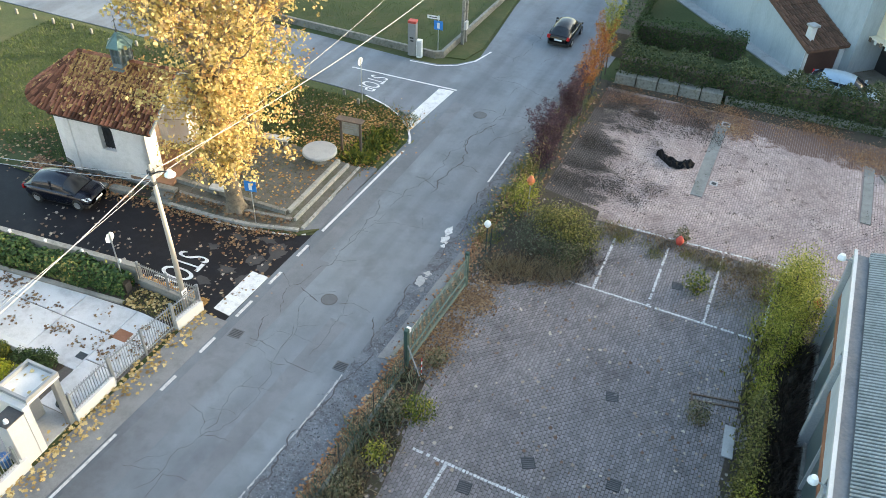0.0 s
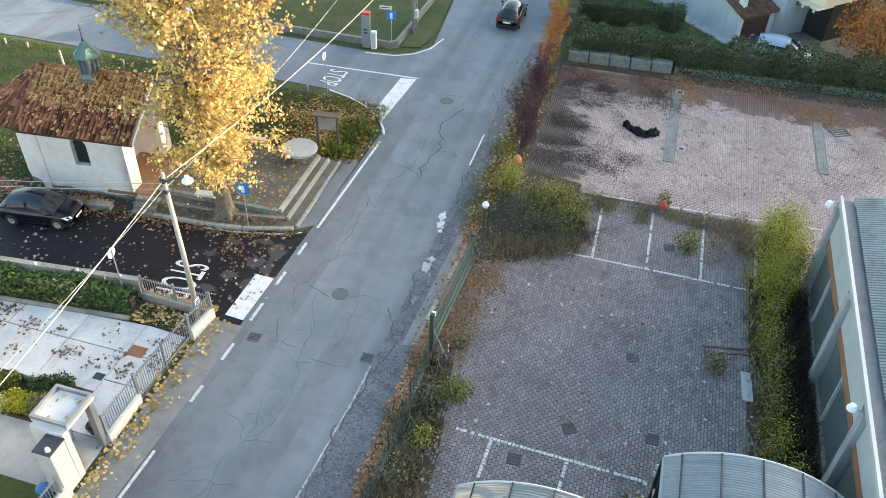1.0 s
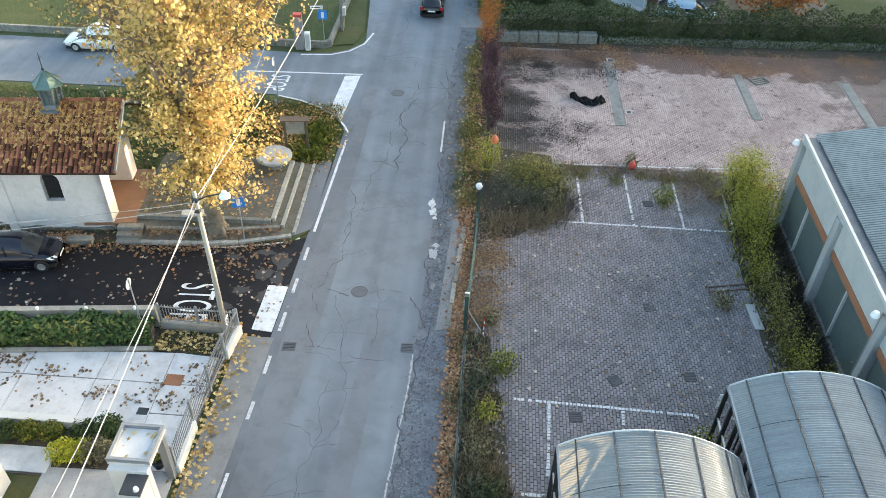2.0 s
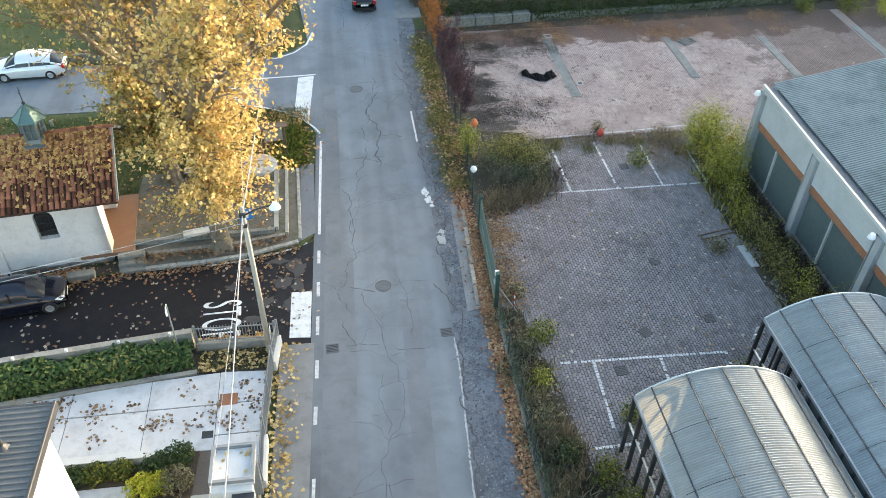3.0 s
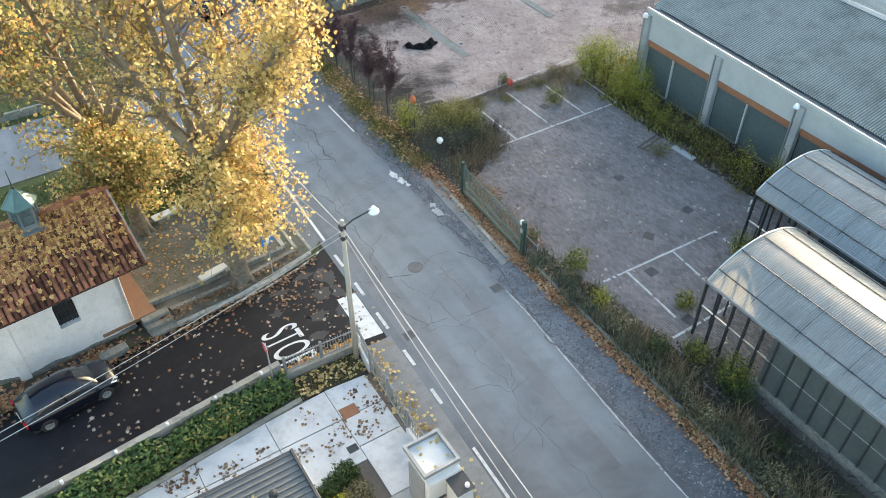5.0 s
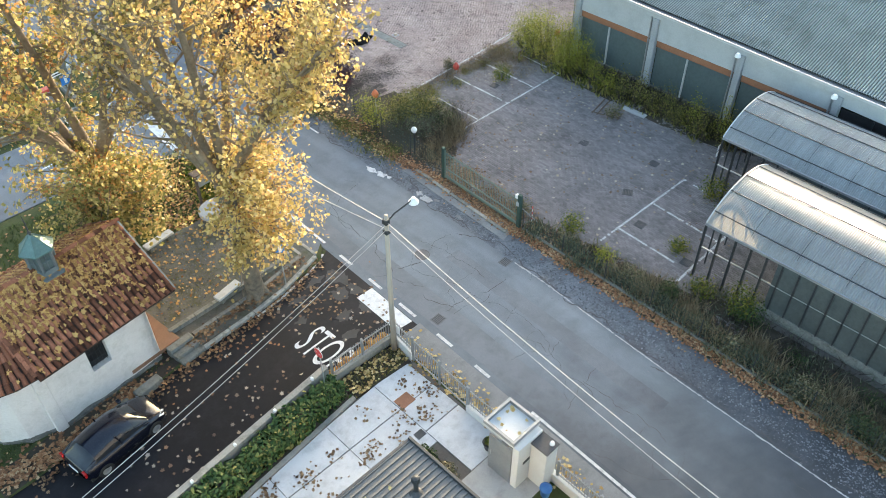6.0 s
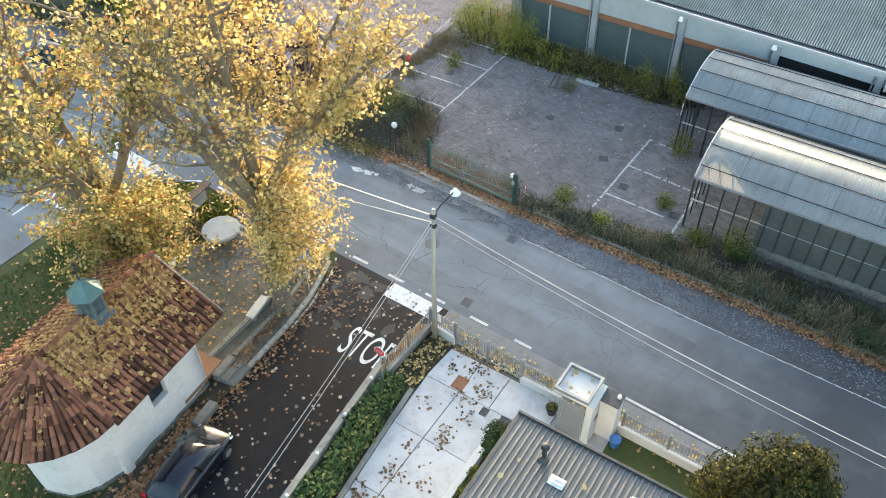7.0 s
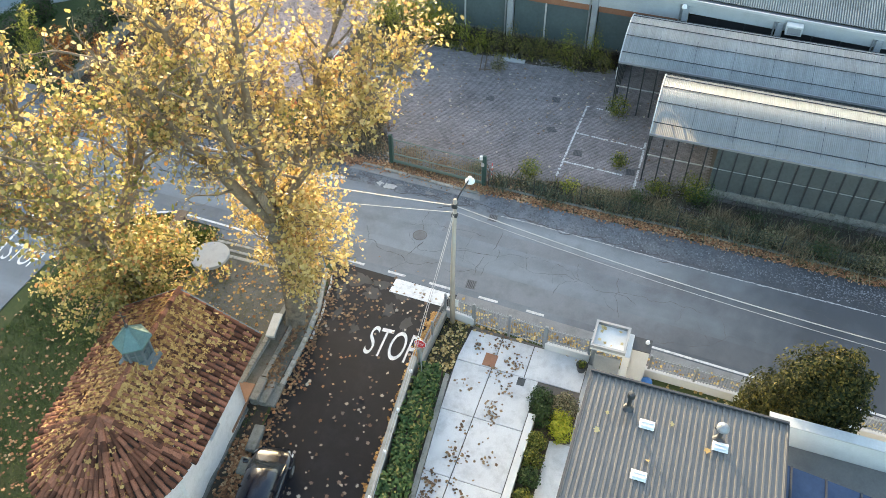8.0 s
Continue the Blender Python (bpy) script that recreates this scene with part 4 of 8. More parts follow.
for i in range(33):
    a = math.pi * (i + 0.5) / 33
    for k in range(9):
        d = -0.04 + k * 0.352
        left = 1 - d / fan_run
        if left < 0.5 and i % 2 or left < 0.25 and i % 4:
            continue
        r = RE * left
        m = (Matrix.Translation((X0 - r * math.sin(a), -r * math.cos(a), ez + d * math.sin(fan_tilt) + 0.015)) @ Matrix.Rotation(math.pi / 2 - a, 4, "Z")
             @ Matrix.Rotation(-fan_tilt, 4, "Y") @ Matrix.Rotation(rng.normal() * 0.03, 4, "Z") @ Matrix.Diagonal((1, 1.0 if left > 0.6 else 0.9, 1, 1)))
        tile_at.append((i < 12, m))
for k in range(17):
    tile_at.append((False, Matrix.Translation((X0 + 0.05 + k * 0.33, 0, RZ + 0.03)) @ Matrix.Diagonal((1, 1.25, 1.1, 1))))
for i in (0, 11, 22, 33):
    a = math.pi * i / 33
    for k in range(9):
        d = k * 0.355
        r = RE * (1 - d / fan_run)
        tile_at.append((False, Matrix.Translation((X0 - r * math.sin(a), -r * math.cos(a), ez + d * math.sin(fan_tilt) + 0.07)) @ Matrix.Rotation(math.pi / 2 - a, 4, "Z")
                        @ Matrix.Rotation(-fan_tilt, 4, "Y") @ Matrix.Diagonal((1, 1.2, 1.1, 1))))
rest = Mesh()
base_v = [v.co.copy() for v in TILE.vertices]
base_f = [tuple(p.vertices) for p in TILE.polygons]
made = 0
for near, m in tile_at:
    if near and made < 300:
        part("roof_tile", TILE, TERRACOTTA, chapel, at=m)
        made += 1
    else:
        rest.add([m @ v for v in base_v], base_f)
tagged(part("roof_tiles", rest, TERRACOTTA, chapel, "rows of weathered terracotta half-round tiles"), kind="stuff")

# lantern
lx = -0.25
lan = part("lantern", Mesh().lathe([(0.68, 4.75), (0.68, 5.3), (0.74, 5.33), (0.74, 5.4), (0.55, 5.43), (0.5, 5.62), (0.0, 5.64)], (lx, 0, 0), 6), LEAD, chapel, "grey hexagonal lantern with green copper cap")
for k in range(6):
    a, b = 2 * math.pi * k / 6, 2 * math.pi * (k + 1) / 6
    p0, p1 = Vector((lx + 0.47 * math.cos(a), 0.47 * math.sin(a), 0)), Vector((lx + 0.47 * math.cos(b), 0.47 * math.sin(b), 0))
    part("post", Mesh().tube([p0 + Vector((0, 0, 5.6)), p0 + Vector((0, 0, 6.5))], 0.06, 6), LEAD, lan)
    part("rail", Mesh().tube([p0 + Vector((0, 0, 5.98)), p1 + Vector((0, 0, 5.98))], 0.025, 5), LEAD, lan)
    part("mullion", Mesh().tube([(p0 + p1) / 2 + Vector((0, 0, 5.6)), (p0 + p1) / 2 + Vector((0, 0, 6.48))], 0.025, 5), LEAD, lan)
part("core", Mesh().lathe([(0.44, 5.62), (0.44, 6.48)], (lx, 0, 0), 6), SLATE_GLASS, lan, "grey grimy lantern glazing")
part("copper_cap", Mesh().lathe([(0.0, 6.45), (0.6, 6.45), (0.66, 6.4), (0.66, 6.46), (0.49, 6.61), (0.26, 6.85), (0.08, 7.04), (0.0, 7.06)], (lx, 0, 0), 6), COPPER, lan, "faceted green copper cap")
for k in range(6):
    a = 2 * math.pi * k / 6
    part("seam", Mesh().tube([(lx + r * math.cos(a), r * math.sin(a), z + 0.012) for r, z in ((0.65, 6.46), (0.49, 6.61), (0.26, 6.85), (0.08, 7.04))], 0.02, 5), COPPER, lan)
part("finial", Mesh().tube([(lx, 0, 6.98), (lx, 0, 7.9)], [0.03, 0.012], 6).lathe([(0.0, -0.07), (0.06, -0.04), (0.075, 0), (0.06, 0.04), (0.0, 0.07)], (lx, 0, 7.15), 8), STEEL_DARK, lan, "dark iron finial")
part("arm", Mesh().tube([(lx, -0.16, 7.65), (lx, 0.16, 7.65)], 0.014, 6), STEEL_DARK, lan)


def stone_block(name, label, cat, x, y, sx, sy, sz, rz, z=0.0, group=""):
    ob = part(name, Mesh().box(-sx / 2, sx / 2, -sy / 2, sy / 2, 0, sz), STONE, None, "", 0.03, at=pose(x, y, z, 0, 0, rz))
    return tagged(ob, label, cat, group)


for i, (dy, h) in enumerate(((0.0, 0.16), (0.33, 0.31), (0.68, 0.46))):
    stone_block("stone_step", "worn grey stone step up to the chapel porch", "step", -24.75 - 0.06 * i, 24.2 + dy, 1.15, 0.36, h, 6, 0, "chapel steps")
stone_block("stone_slab", "low mossy stone slab at the foot of the chapel wall", "stone", -26.9, 23.95, 1.15, 0.42, 0.32, 8)
stone_block("stone_slab", "small mossy stone slab at the foot of the chapel wall", "stone", -28.1, 23.8, 0.7, 0.4, 0.26, 8)


def stone_bench(x, y, L, rz, z):
    b = thing("stone_bench", "low grey stone bench slab on blocks", "bench", x, y, z, rz)
    part("seat", Mesh().box(-L / 2, L / 2, -0.2, 0.2, 0.28, 0.4), PALE_STONE, b, bevel=0.02)
    for s in (-1, 1):
        part("support", Mesh().box(s * L * 0.33 - 0.1, s * L * 0.33 + 0.1, -0.16, 0.16, 0, 0.28), STONE, b, bevel=0.01)


stone_bench(-21.95, 25.62, 1.3, 11, 0.5)
stone_bench(-22.35, 30.75, 1.5, 8, 0.45)
table = thing("stone_table", "round grey stone table slab on a thick pedestal", "table", -19.35, 30.3, 0.45)
part("top", Mesh().lathe([(0.0, 0.55), (0.85, 0.55), (0.9, 0.59), (0.9, 0.68), (0.86, 0.72), (0.0, 0.72)], (0, 0, 0), 28), CONCRETE, table, "round stone slab with a crack")
part("pedestal", Mesh().lathe([(0.34, 0.0), (0.26, 0.2), (0.26, 0.45), (0.4, 0.56)], (0, 0, 0), 16), STONE, table)

# ---- trees and planting ----


def branch_path(rng, start, direction, length, steps, lift=0.12, wander=0.16):
    p, d = Vector(start), Vector(direction).normalized()
    out = [p.copy()]
    for _ in range(steps):
        d = (d + Vector(rng.normal(size=3)) * wander + Vector((0, 0, lift))).normalized()
        p = p + d * (length / steps)
        out.append(p.copy())
    return out


CROWN_LEAF = [(0, -0.5), (0.42, -0.26), (0.3, 0.02), (0.36, 0.32), (0, 0.55), (-0.36, 0.32), (-0.3, 0.02), (-0.42, -0.26)]


def plane_tree(label, x, y, z, fork, top, leaves, leaf_mat, seed, lean, main, low, low_side, low_share, low_reach, bare, south=0.0):
    """A pollarded plane: a straight trunk, a knobbly head, a few steep bare limbs with airy leaves on their twigs, and a skirt of leafy shoots.
    main: (angle, outward slope, length share, thickness) of each limb."""
    rng = np.random.default_rng(seed)
    tree = thing("plane_tree", label, "tree", x, y, z)
    fx, fy = lean
    trunk = [Vector((0, 0, -0.2)), Vector((0.02, 0.0, 0.25)), Vector((fx * 0.25, fy * 0.25, fork * 0.3)), Vector((fx * 0.6, fy * 0.6, fork * 0.68)), Vector((fx, fy, fork))]
    m = Mesh().tube(trunk, [0.6, 0.43, 0.34, 0.31, 0.38], 12)
    for k in range(6):                      # root flare and knobs
        a = 2 * math.pi * k / 6 + rng.random()
        m.tube([(0.2 * math.cos(a), 0.2 * math.sin(a), 0.7), (0.42 * math.cos(a), 0.42 * math.sin(a), 0.18), (0.75 * math.cos(a), 0.75 * math.sin(a), -0.1)], [0.16, 0.17, 0.08], 7)
    for _ in range(11):
        a, h = 2 * math.pi * rng.random(), fork * (0.8 + 0.24 * rng.random())
        c = Vector((fx * h / fork + 0.3 * math.cos(a), fy * h / fork + 0.3 * math.sin(a), h))
        m.lathe([(0.0, -0.15), (0.15, -0.09), (0.19, 0), (0.13, 0.11), (0.0, 0.16)], c, 7)
    part("trunk", m, BARK_TRUNK, tree, "mottled brown-grey plane trunk with swollen knobs", smooth=True)
    tips = []
    for a, out, share, thick in main:
        ln = (top - fork) * share
        start = Vector((fx + 0.16 * math.cos(a), fy + 0.16 * math.sin(a), fork - 0.25))
        path = branch_path(rng, start, (math.cos(a) * out, math.sin(a) * out, 1.0), ln, 12, 0.0, 0.06)
        limb = Mesh().tube(path, [thick * 1.35 * (1 - 0.068 * j) + 0.014 for j in range(len(path))], 8)
        for j in range(3, len(path)):
            for _ in range(2 if j > 4 else 1):
                b = a + rng.normal() * 1.3
                sub = branch_path(rng, path[j], (math.cos(b), math.sin(b), 0.25 + 0.75 * rng.random()), (1.5 + 2.2 * rng.random()) * (1.2 - 0.045 * j), 7, 0.04, 0.14)
                limb.tube(sub, [0.065 * (1 - 0.12 * q) for q in range(len(sub))], 5, False)
                for q in sub[4:]:
                    for _k in range(3):
                        tw = branch_path(rng, q, rng.normal(size=3) + np.array((0, 0, 0.3)), 0.4 + 0.6 * rng.random(), 3, 0.05, 0.3)
                        limb.tube(tw, [0.014, 0.011, 0.008, 0.004], 4, False)
                        tips.append(tw[-1])
                        tips.append(tw[2])
        part("limb", limb, BARK, tree, smooth=True)
    low_tips = []
    for _ in range(low):                    # leafy shoots round the trunk and the head
        a = low_side[0] + (rng.random() - 0.5) * 2 * low_side[1]
        h = fork * (0.4 + 0.68 * rng.random())
        sub = branch_path(rng, (fx * h / fork, fy * h / fork, h), (math.cos(a), math.sin(a), 0.4), low_reach * (0.4 + 0.6 * rng.random()), 5, -0.02, 0.2)
        part("shoot", Mesh().tube(sub, [0.04, 0.034, 0.027, 0.02, 0.013, 0.007], 5, False), BARK, tree)
        for q in sub[1:]:
            if q.z > 1.7:
                low_tips.extend([q, q + Vector(rng.normal(size=3)) * 0.28])

    def cluster(pts, k, loose, side):
        pts = np.array([tuple(q) for q in pts])
        w = rng.random(len(pts)) ** 2 + 0.03
        w = w / (1 + np.exp(-side * (0.85 * (pts[:, 0] - fx) - south * (pts[:, 1] - fy) + 0.6)))      # the weather side is thinner
        return pts[rng.choice(len(pts), k, p=w / w.sum())] + rng.normal(size=(k, 3)) * loose
    n_low = int(leaves * low_share)
    c = np.concatenate([cluster(tips, leaves - n_low, 0.15, bare), cluster(low_tips, n_low, 0.2, bare * 0.5)])
    size = 0.075 + 0.11 * rng.random(len(c))
    away = c - np.array((fx, fy, 0))
    away[:, 2] = 0
    nrm = rng.normal(size=(len(c), 3)) * 0.75 + away / (np.linalg.norm(away, axis=1, keepdims=True) + 0.3) * 0.6 + np.array((0, 0, 0.4))
    me = leaf_mesh("crown", c, size, nrm, CROWN_LEAF, rng)
    tagged(part("crown", me, leaf_mat, tree, "loose autumn crown of single leaves"), kind="stuff")
    return tree


plane_tree("tall golden autumn plane tree beside the lane kerb", -20.9, 25.15, 0.1, 7.0, 16.5, 22000, LEAF_GOLD, 5, (-0.3, -0.2),
           ((0.3, 0.06, 1.0, 0.18), (2.5, 0.6, 0.95, 0.2), (2.0, 0.3, 0.95, 0.15), (-0.3, 0.74, 0.9, 0.13), (0.9, 0.72, 0.95, 0.14), (3.6, 0.4, 0.9, 0.14), (-1.3, 0.38, 0.85, 0.12), (-0.9, 0.8, 0.6, 0.1)),
           80, (-0.4, 1.9), 0.4, 3.7, 0.5)
plane_tree("tall yellow-green plane tree behind the chapel porch", -23.7, 30.6, 0.4, 5.6, 15.5, 24500, LEAF_GREEN, 8, (-0.25, 0.2),
           ((0.6, 0.2, 1.0, 0.17), (2.6, 0.55, 1.0, 0.17), (3.6, 0.5, 1.0, 0.16), (1.6, 0.5, 0.95, 0.15), (-1.2, 0.4, 0.95, 0.14), (-2.3, 0.5, 0.95, 0.14), (-0.3, 0.55, 0.85, 0.13), (3.1, 0.9, 0.9, 0.12)),
           90, (3.3, 3.14), 0.48, 3.9, 0.3)


def shrub(name, label, cat, x, y, blobs, count, size, mat, seed, shape=LEAF_OVAL, z=0.0, stems=6, group="", upright=0.3, spray=0.0):
    """A bush of many single leaves in a few uneven clumps, on real stems. blobs: (dx, dy, dz, rx, ry, rz)."""
    rng = np.random.default_rng(seed)
    b = thing(name, label, cat, x, y, z, 0, group)
    st = Mesh()
    vol = np.array([q[3] * q[4] * q[5] for q in blobs]) ** 0.75
    share = np.maximum(1, (count * vol / vol.sum()).astype(int))
    cs, ns = [], []
    for q, k in zip(blobs, share):
        p, d = ball_points(rng, k, q[:3], q[3:], 0.45)
        lump = 1 + 0.22 * np.sin(d[:, 0] * 7 + seed) * np.cos(d[:, 1] * 6 + d[:, 2] * 5)
        p = np.asarray(q[:3]) + (p - np.asarray(q[:3])) * lump[:, None]
        p += rng.normal(size=p.shape) * spray
        keep = p[:, 2] > 0.03
        cs.append(p[keep])
        ns.append(d[keep] + rng.normal(size=(int(keep.sum()), 3)) * 0.6 + (0, 0, upright))
        for _ in range(stems):
            e, _d = ball_points(rng, 1, q[:3], np.asarray(q[3:]) * 0.85)
            e = e[0]
            st.tube([(q[0] * 0.6 + rng.normal() * 0.06, q[1] * 0.6 + rng.normal() * 0.06, -0.05), (q[0] * 0.8 + e[0] * 0.2, q[1] * 0.8 + e[1] * 0.2, max(0.1, e[2] * 0.5)), (e[0], e[1], max(e[2], 0.2))], [0.03, 0.022, 0.008], 5, False)
    c, n = np.concatenate(cs), np.concatenate(ns)
    part("woody_frame", st, BARK_DARK, b)
    tagged(part("leaves", leaf_mesh("leaves", c, size * (0.6 + 0.8 * rng.random(len(c))), n, shape, rng), mat, b), kind="stuff")
    return b


def hedge(name, label, points, width, height, count, mat, seed, size=0.09, z=0.0, rough=0.12):
    """A clipped hedge along a line: a woody core and a skin of single leaves."""
    rng = np.random.default_rng(seed)
    h = thing(name, label, "hedge")
    seg = [(Vector((*a, 0)), Vector((*b, 0))) for a, b in zip(points, points[1:])]
    ln = np.array([(b - a).length for a, b in seg])
    cs, ns = [], []
    core = Mesh()
    for (a, b), k in zip(seg, (count * ln / ln.sum()).astype(int)):
        d = (b - a).normalized()
        s = Vector((-d.y, d.x, 0))
        u = rng.random(k)
        ring = rng.random(k) * (2 * height + width)
        off = np.where(ring < height, -width / 2, np.where(ring < height + width, ring - height - width / 2, width / 2))
        zz = np.where(ring < height, ring, np.where(ring < height + width, height, 2 * height + width - ring))
        bulge = rough * (np.sin(u * (b - a).length * 1.7 + seed) + 0.7 * np.sin(u * (b - a).length * 4.1))
        base = np.array(a)[None] + u[:, None] * np.array(b - a)[None]
        p = base + off[:, None] * np.array(s)[None] * (1 + bulge[:, None] * 0.6)
        p[:, 2] = z + zz * (1 + bulge * 0.35)
        nn = np.where((zz < height * 0.98)[:, None], np.sign(off)[:, None] * np.array(s)[None], np.array((0, 0, 1.0))[None])
        cs.append(p + rng.normal(size=p.shape) * 0.07)
        ns.append(nn + rng.normal(size=p.shape) * 0.55 + (0, 0, 0.3))
        ang = math.degrees(math.atan2(d.y, d.x))
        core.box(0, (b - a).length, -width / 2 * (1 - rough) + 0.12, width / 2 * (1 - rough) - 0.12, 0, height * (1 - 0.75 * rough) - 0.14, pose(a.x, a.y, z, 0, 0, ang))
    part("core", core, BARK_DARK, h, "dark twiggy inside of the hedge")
    c = np.concatenate(cs)
    tagged(part("leaves", leaf_mesh("leaves", c, size * (0.6 + 0.8 * rng.random(len(c))), np.concatenate(ns), LEAF_OVAL, rng), mat, h), kind="stuff")
    return h


def tufts(name, label, cat, area, count, height, mat, seed, z=0.02, shape=LEAF_BLADE, lean=0.5, wide=1.0, clump=0):
    """Grass blades or weeds over an area given by a function of random numbers."""
    rng = np.random.default_rng(seed)
    xy = area(rng, count)
    if clump:
        cen = area(rng, clump)
        xy = cen[rng.integers(0, clump, count)] + rng.normal(size=(count, 2)) * 0.28
    h = height * (0.4 + 0.9 * rng.random(count))
    lean_v = rng.normal(size=(count, 3)) * lean
    ups = np.stack([lean_v[:, 0], lean_v[:, 1], np.ones(count)], 1)
    ups /= np.linalg.norm(ups, axis=1, keepdims=True)
    c = np.concatenate([xy, np.full((count, 1), z)], 1) + ups * h[:, None] * 0.48
    side = np.cross(ups, rng.normal(size=(count, 3)))
    side /= np.linalg.norm(side, axis=1, keepdims=True)
    shp = np.array(shape)
    v = c[:, None, :] + h[:, None, None] * (shp[None, :, 0, None] * wide * side[:, None, :] + shp[None, :, 1, None] * ups[:, None, :])
    n = len(shp)
    me = bpy.data.meshes.new(name)
    me.vertices.add(count * n)
    me.vertices.foreach_set("co", v.reshape(-1))
    me.loops.add(count * n)
    me.loops.foreach_set("vertex_index", np.arange(count * n, dtype=np.int32))
    me.polygons.add(count)
    me.polygons.foreach_set("loop_start", np.arange(0, count * n, n, dtype=np.int32))
    me.update(calc_edges=True)
    return tagged(part(name, me, mat), label, cat, "", "stuff")


def rect(x0, x1, y0, y1):
    return lambda rng, k: np.stack([x0 + (x1 - x0) * rng.random(k), y0 + (y1 - y0) * rng.random(k)], 1)


def band(points, w):
    """An area along a line, thick in its middle."""
    p = np.array(points, float)
    ln = np.hypot(*(p[1:] - p[:-1]).T)

    def area(rng, k):
        s = rng.choice(len(ln), k, p=ln / ln.sum())
        u = rng.random(k)[:, None]
        d = (p[s + 1] - p[s]) / ln[s][:, None]
        return p[s] + (p[s + 1] - p[s]) * u + np.stack([-d[:, 1], d[:, 0]], 1) * (rng.normal(size=(k, 1)) * w)
    return area


tufts("lawn_grass", "short green grass blades on the chapel lawn", "grass", rect(-45, -25.6, 24.6, 37.6), 42000, 0.17, GRASS_BLADE, 21, 0.05, wide=1.6)
tufts("lawn_grass", "short green grass blades on the grassy corner", "grass", rect(-25.6, -17.0, 31.2, 37.4), 17000, 0.16, GRASS_BLADE, 22, 0.05, wide=1.6)
tufts("lawn_grass", "short green grass blades behind the low wall", "grass", rect(-45, -19.6, 45.4, 60), 22000, 0.12, GRASS_BLADE, 23, 0.12, wide=1.8)

# villa hedge along the lane wall
hedge("hedge", "dense dark green hedge inside the villa wall", [(-45, 16.65), (-29, 17.72), (-21.6, 18.5)], 0.8, 0.86, 15000, LEAF_LAUREL, 31, 0.19, rough=0.24)
hedge("hedge", "tall ivy-covered hedge on the block wall", [(-8.2, 48.1), (-1.5, 48.6), (30, 50.5)], 1.5, 1.9, 34000, LEAF_IVY, 32, 0.15, rough=0.34)
hedge("ivy", "dark ivy hanging over the concrete blocks", [(-1.2, 47.72), (6, 48.02), (30, 49.3)], 0.5, 0.52, 7000, LEAF_IVY, 35, 0.13, rough=0.5)
hedge("hedge", "trimmed dark garden hedge", [(-8.6, 53.6), (-1.4, 54.2)], 1.3, 1.6, 6000, LEAF_HEDGE, 33, 0.13)
hedge("hedge", "trimmed dark garden hedge beside the road", [(-8.9, 50.5), (-9.6, 63)], 1.3, 2.0, 6000, LEAF_HEDGE, 34, 0.13)
# round evergreen by the villa fence
shrub("evergreen_bush", "large round glossy evergreen tree behind the villa fence", "tree", -20.9, 4.4, [(0, 0, 3.7, 1.45, 1.6, 2.6), (0.0, -0.4, 4.7, 1.2, 1.25, 1.9), (0.2, 1.2, 2.6, 1.0, 1.1, 1.8)], 36000, 0.125, LEAF_GLOSSY, 41, stems=10)
# overgrown shrubs beside the gate
shrub("wild_shrub", "olive-green bushy wild shrub by the car park gate", "shrub", -6.3, 30.5, [(0, 0, 0.9, 1.15, 0.95, 0.75), (-0.9, 0.3, 0.7, 0.8, 0.8, 0.6), (1.1, -0.2, 0.6, 0.9, 0.8, 0.5), (0.3, 1.2, 0.5, 1.0, 0.7, 0.4)], 5200, 0.1, LEAF_OLIVE, 42, spray=0.2, stems=14)
shrub("wild_shrub", "grey-green tangled wild shrub by the car park gate", "shrub", -7.2, 29.0, [(0, 0, 0.6, 0.95, 0.9, 0.5), (0.9, 0.2, 0.5, 0.8, 0.9, 0.45), (-0.5, 0.9, 0.8, 0.7, 0.9, 0.6)], 3600, 0.09, LEAF_GREYGREEN, 43, LEAF_NARROW, spray=0.22, stems=26)
shrub("wild_shrub", "thin dark twiggy shrub at the edge of the bays", "shrub", -5.5, 28.9, [(0, 0, 0.5, 0.85, 0.9, 0.45), (0.5, 1.0, 0.4, 0.7, 0.8, 0.35)], 1500, 0.09, LEAF_HEDGE, 45, LEAF_NARROW, spray=0.22, stems=40)
shrub("wild_shrub", "pale green wild shrub against the mesh fence", "shrub", -8.6, 31.2, [(0, 0, 1.2, 0.55, 0.8, 0.9), (0.1, 0.9, 1.0, 0.5, 0.6, 0.8)], 1700, 0.12, LEAF_BAMBOO, 44, LEAF_NARROW, spray=0.2, stems=8)
for i, (x, y, h) in enumerate(((4.35, 31.2, 2.5), (4.0, 29.8, 3.2), (4.5, 28.6, 3.0), (3.9, 27.4, 2.4))):
    shrub("cane_shrub", "tall feathery yellow-green shrub against the warehouse wall", "shrub", x, y, [(0, 0, h * 0.5, 0.62, 0.8, h * 0.5), (-0.35, 0.4, h * 0.38, 0.5, 0.6, h * 0.4), (0.15, -0.4, h * 0.62, 0.45, 0.5, h * 0.45)],
          4600, 0.11, LEAF_BAMBOO, 50 + i, LEAF_NARROW, group="wall shrubs", spray=0.3, stems=12)
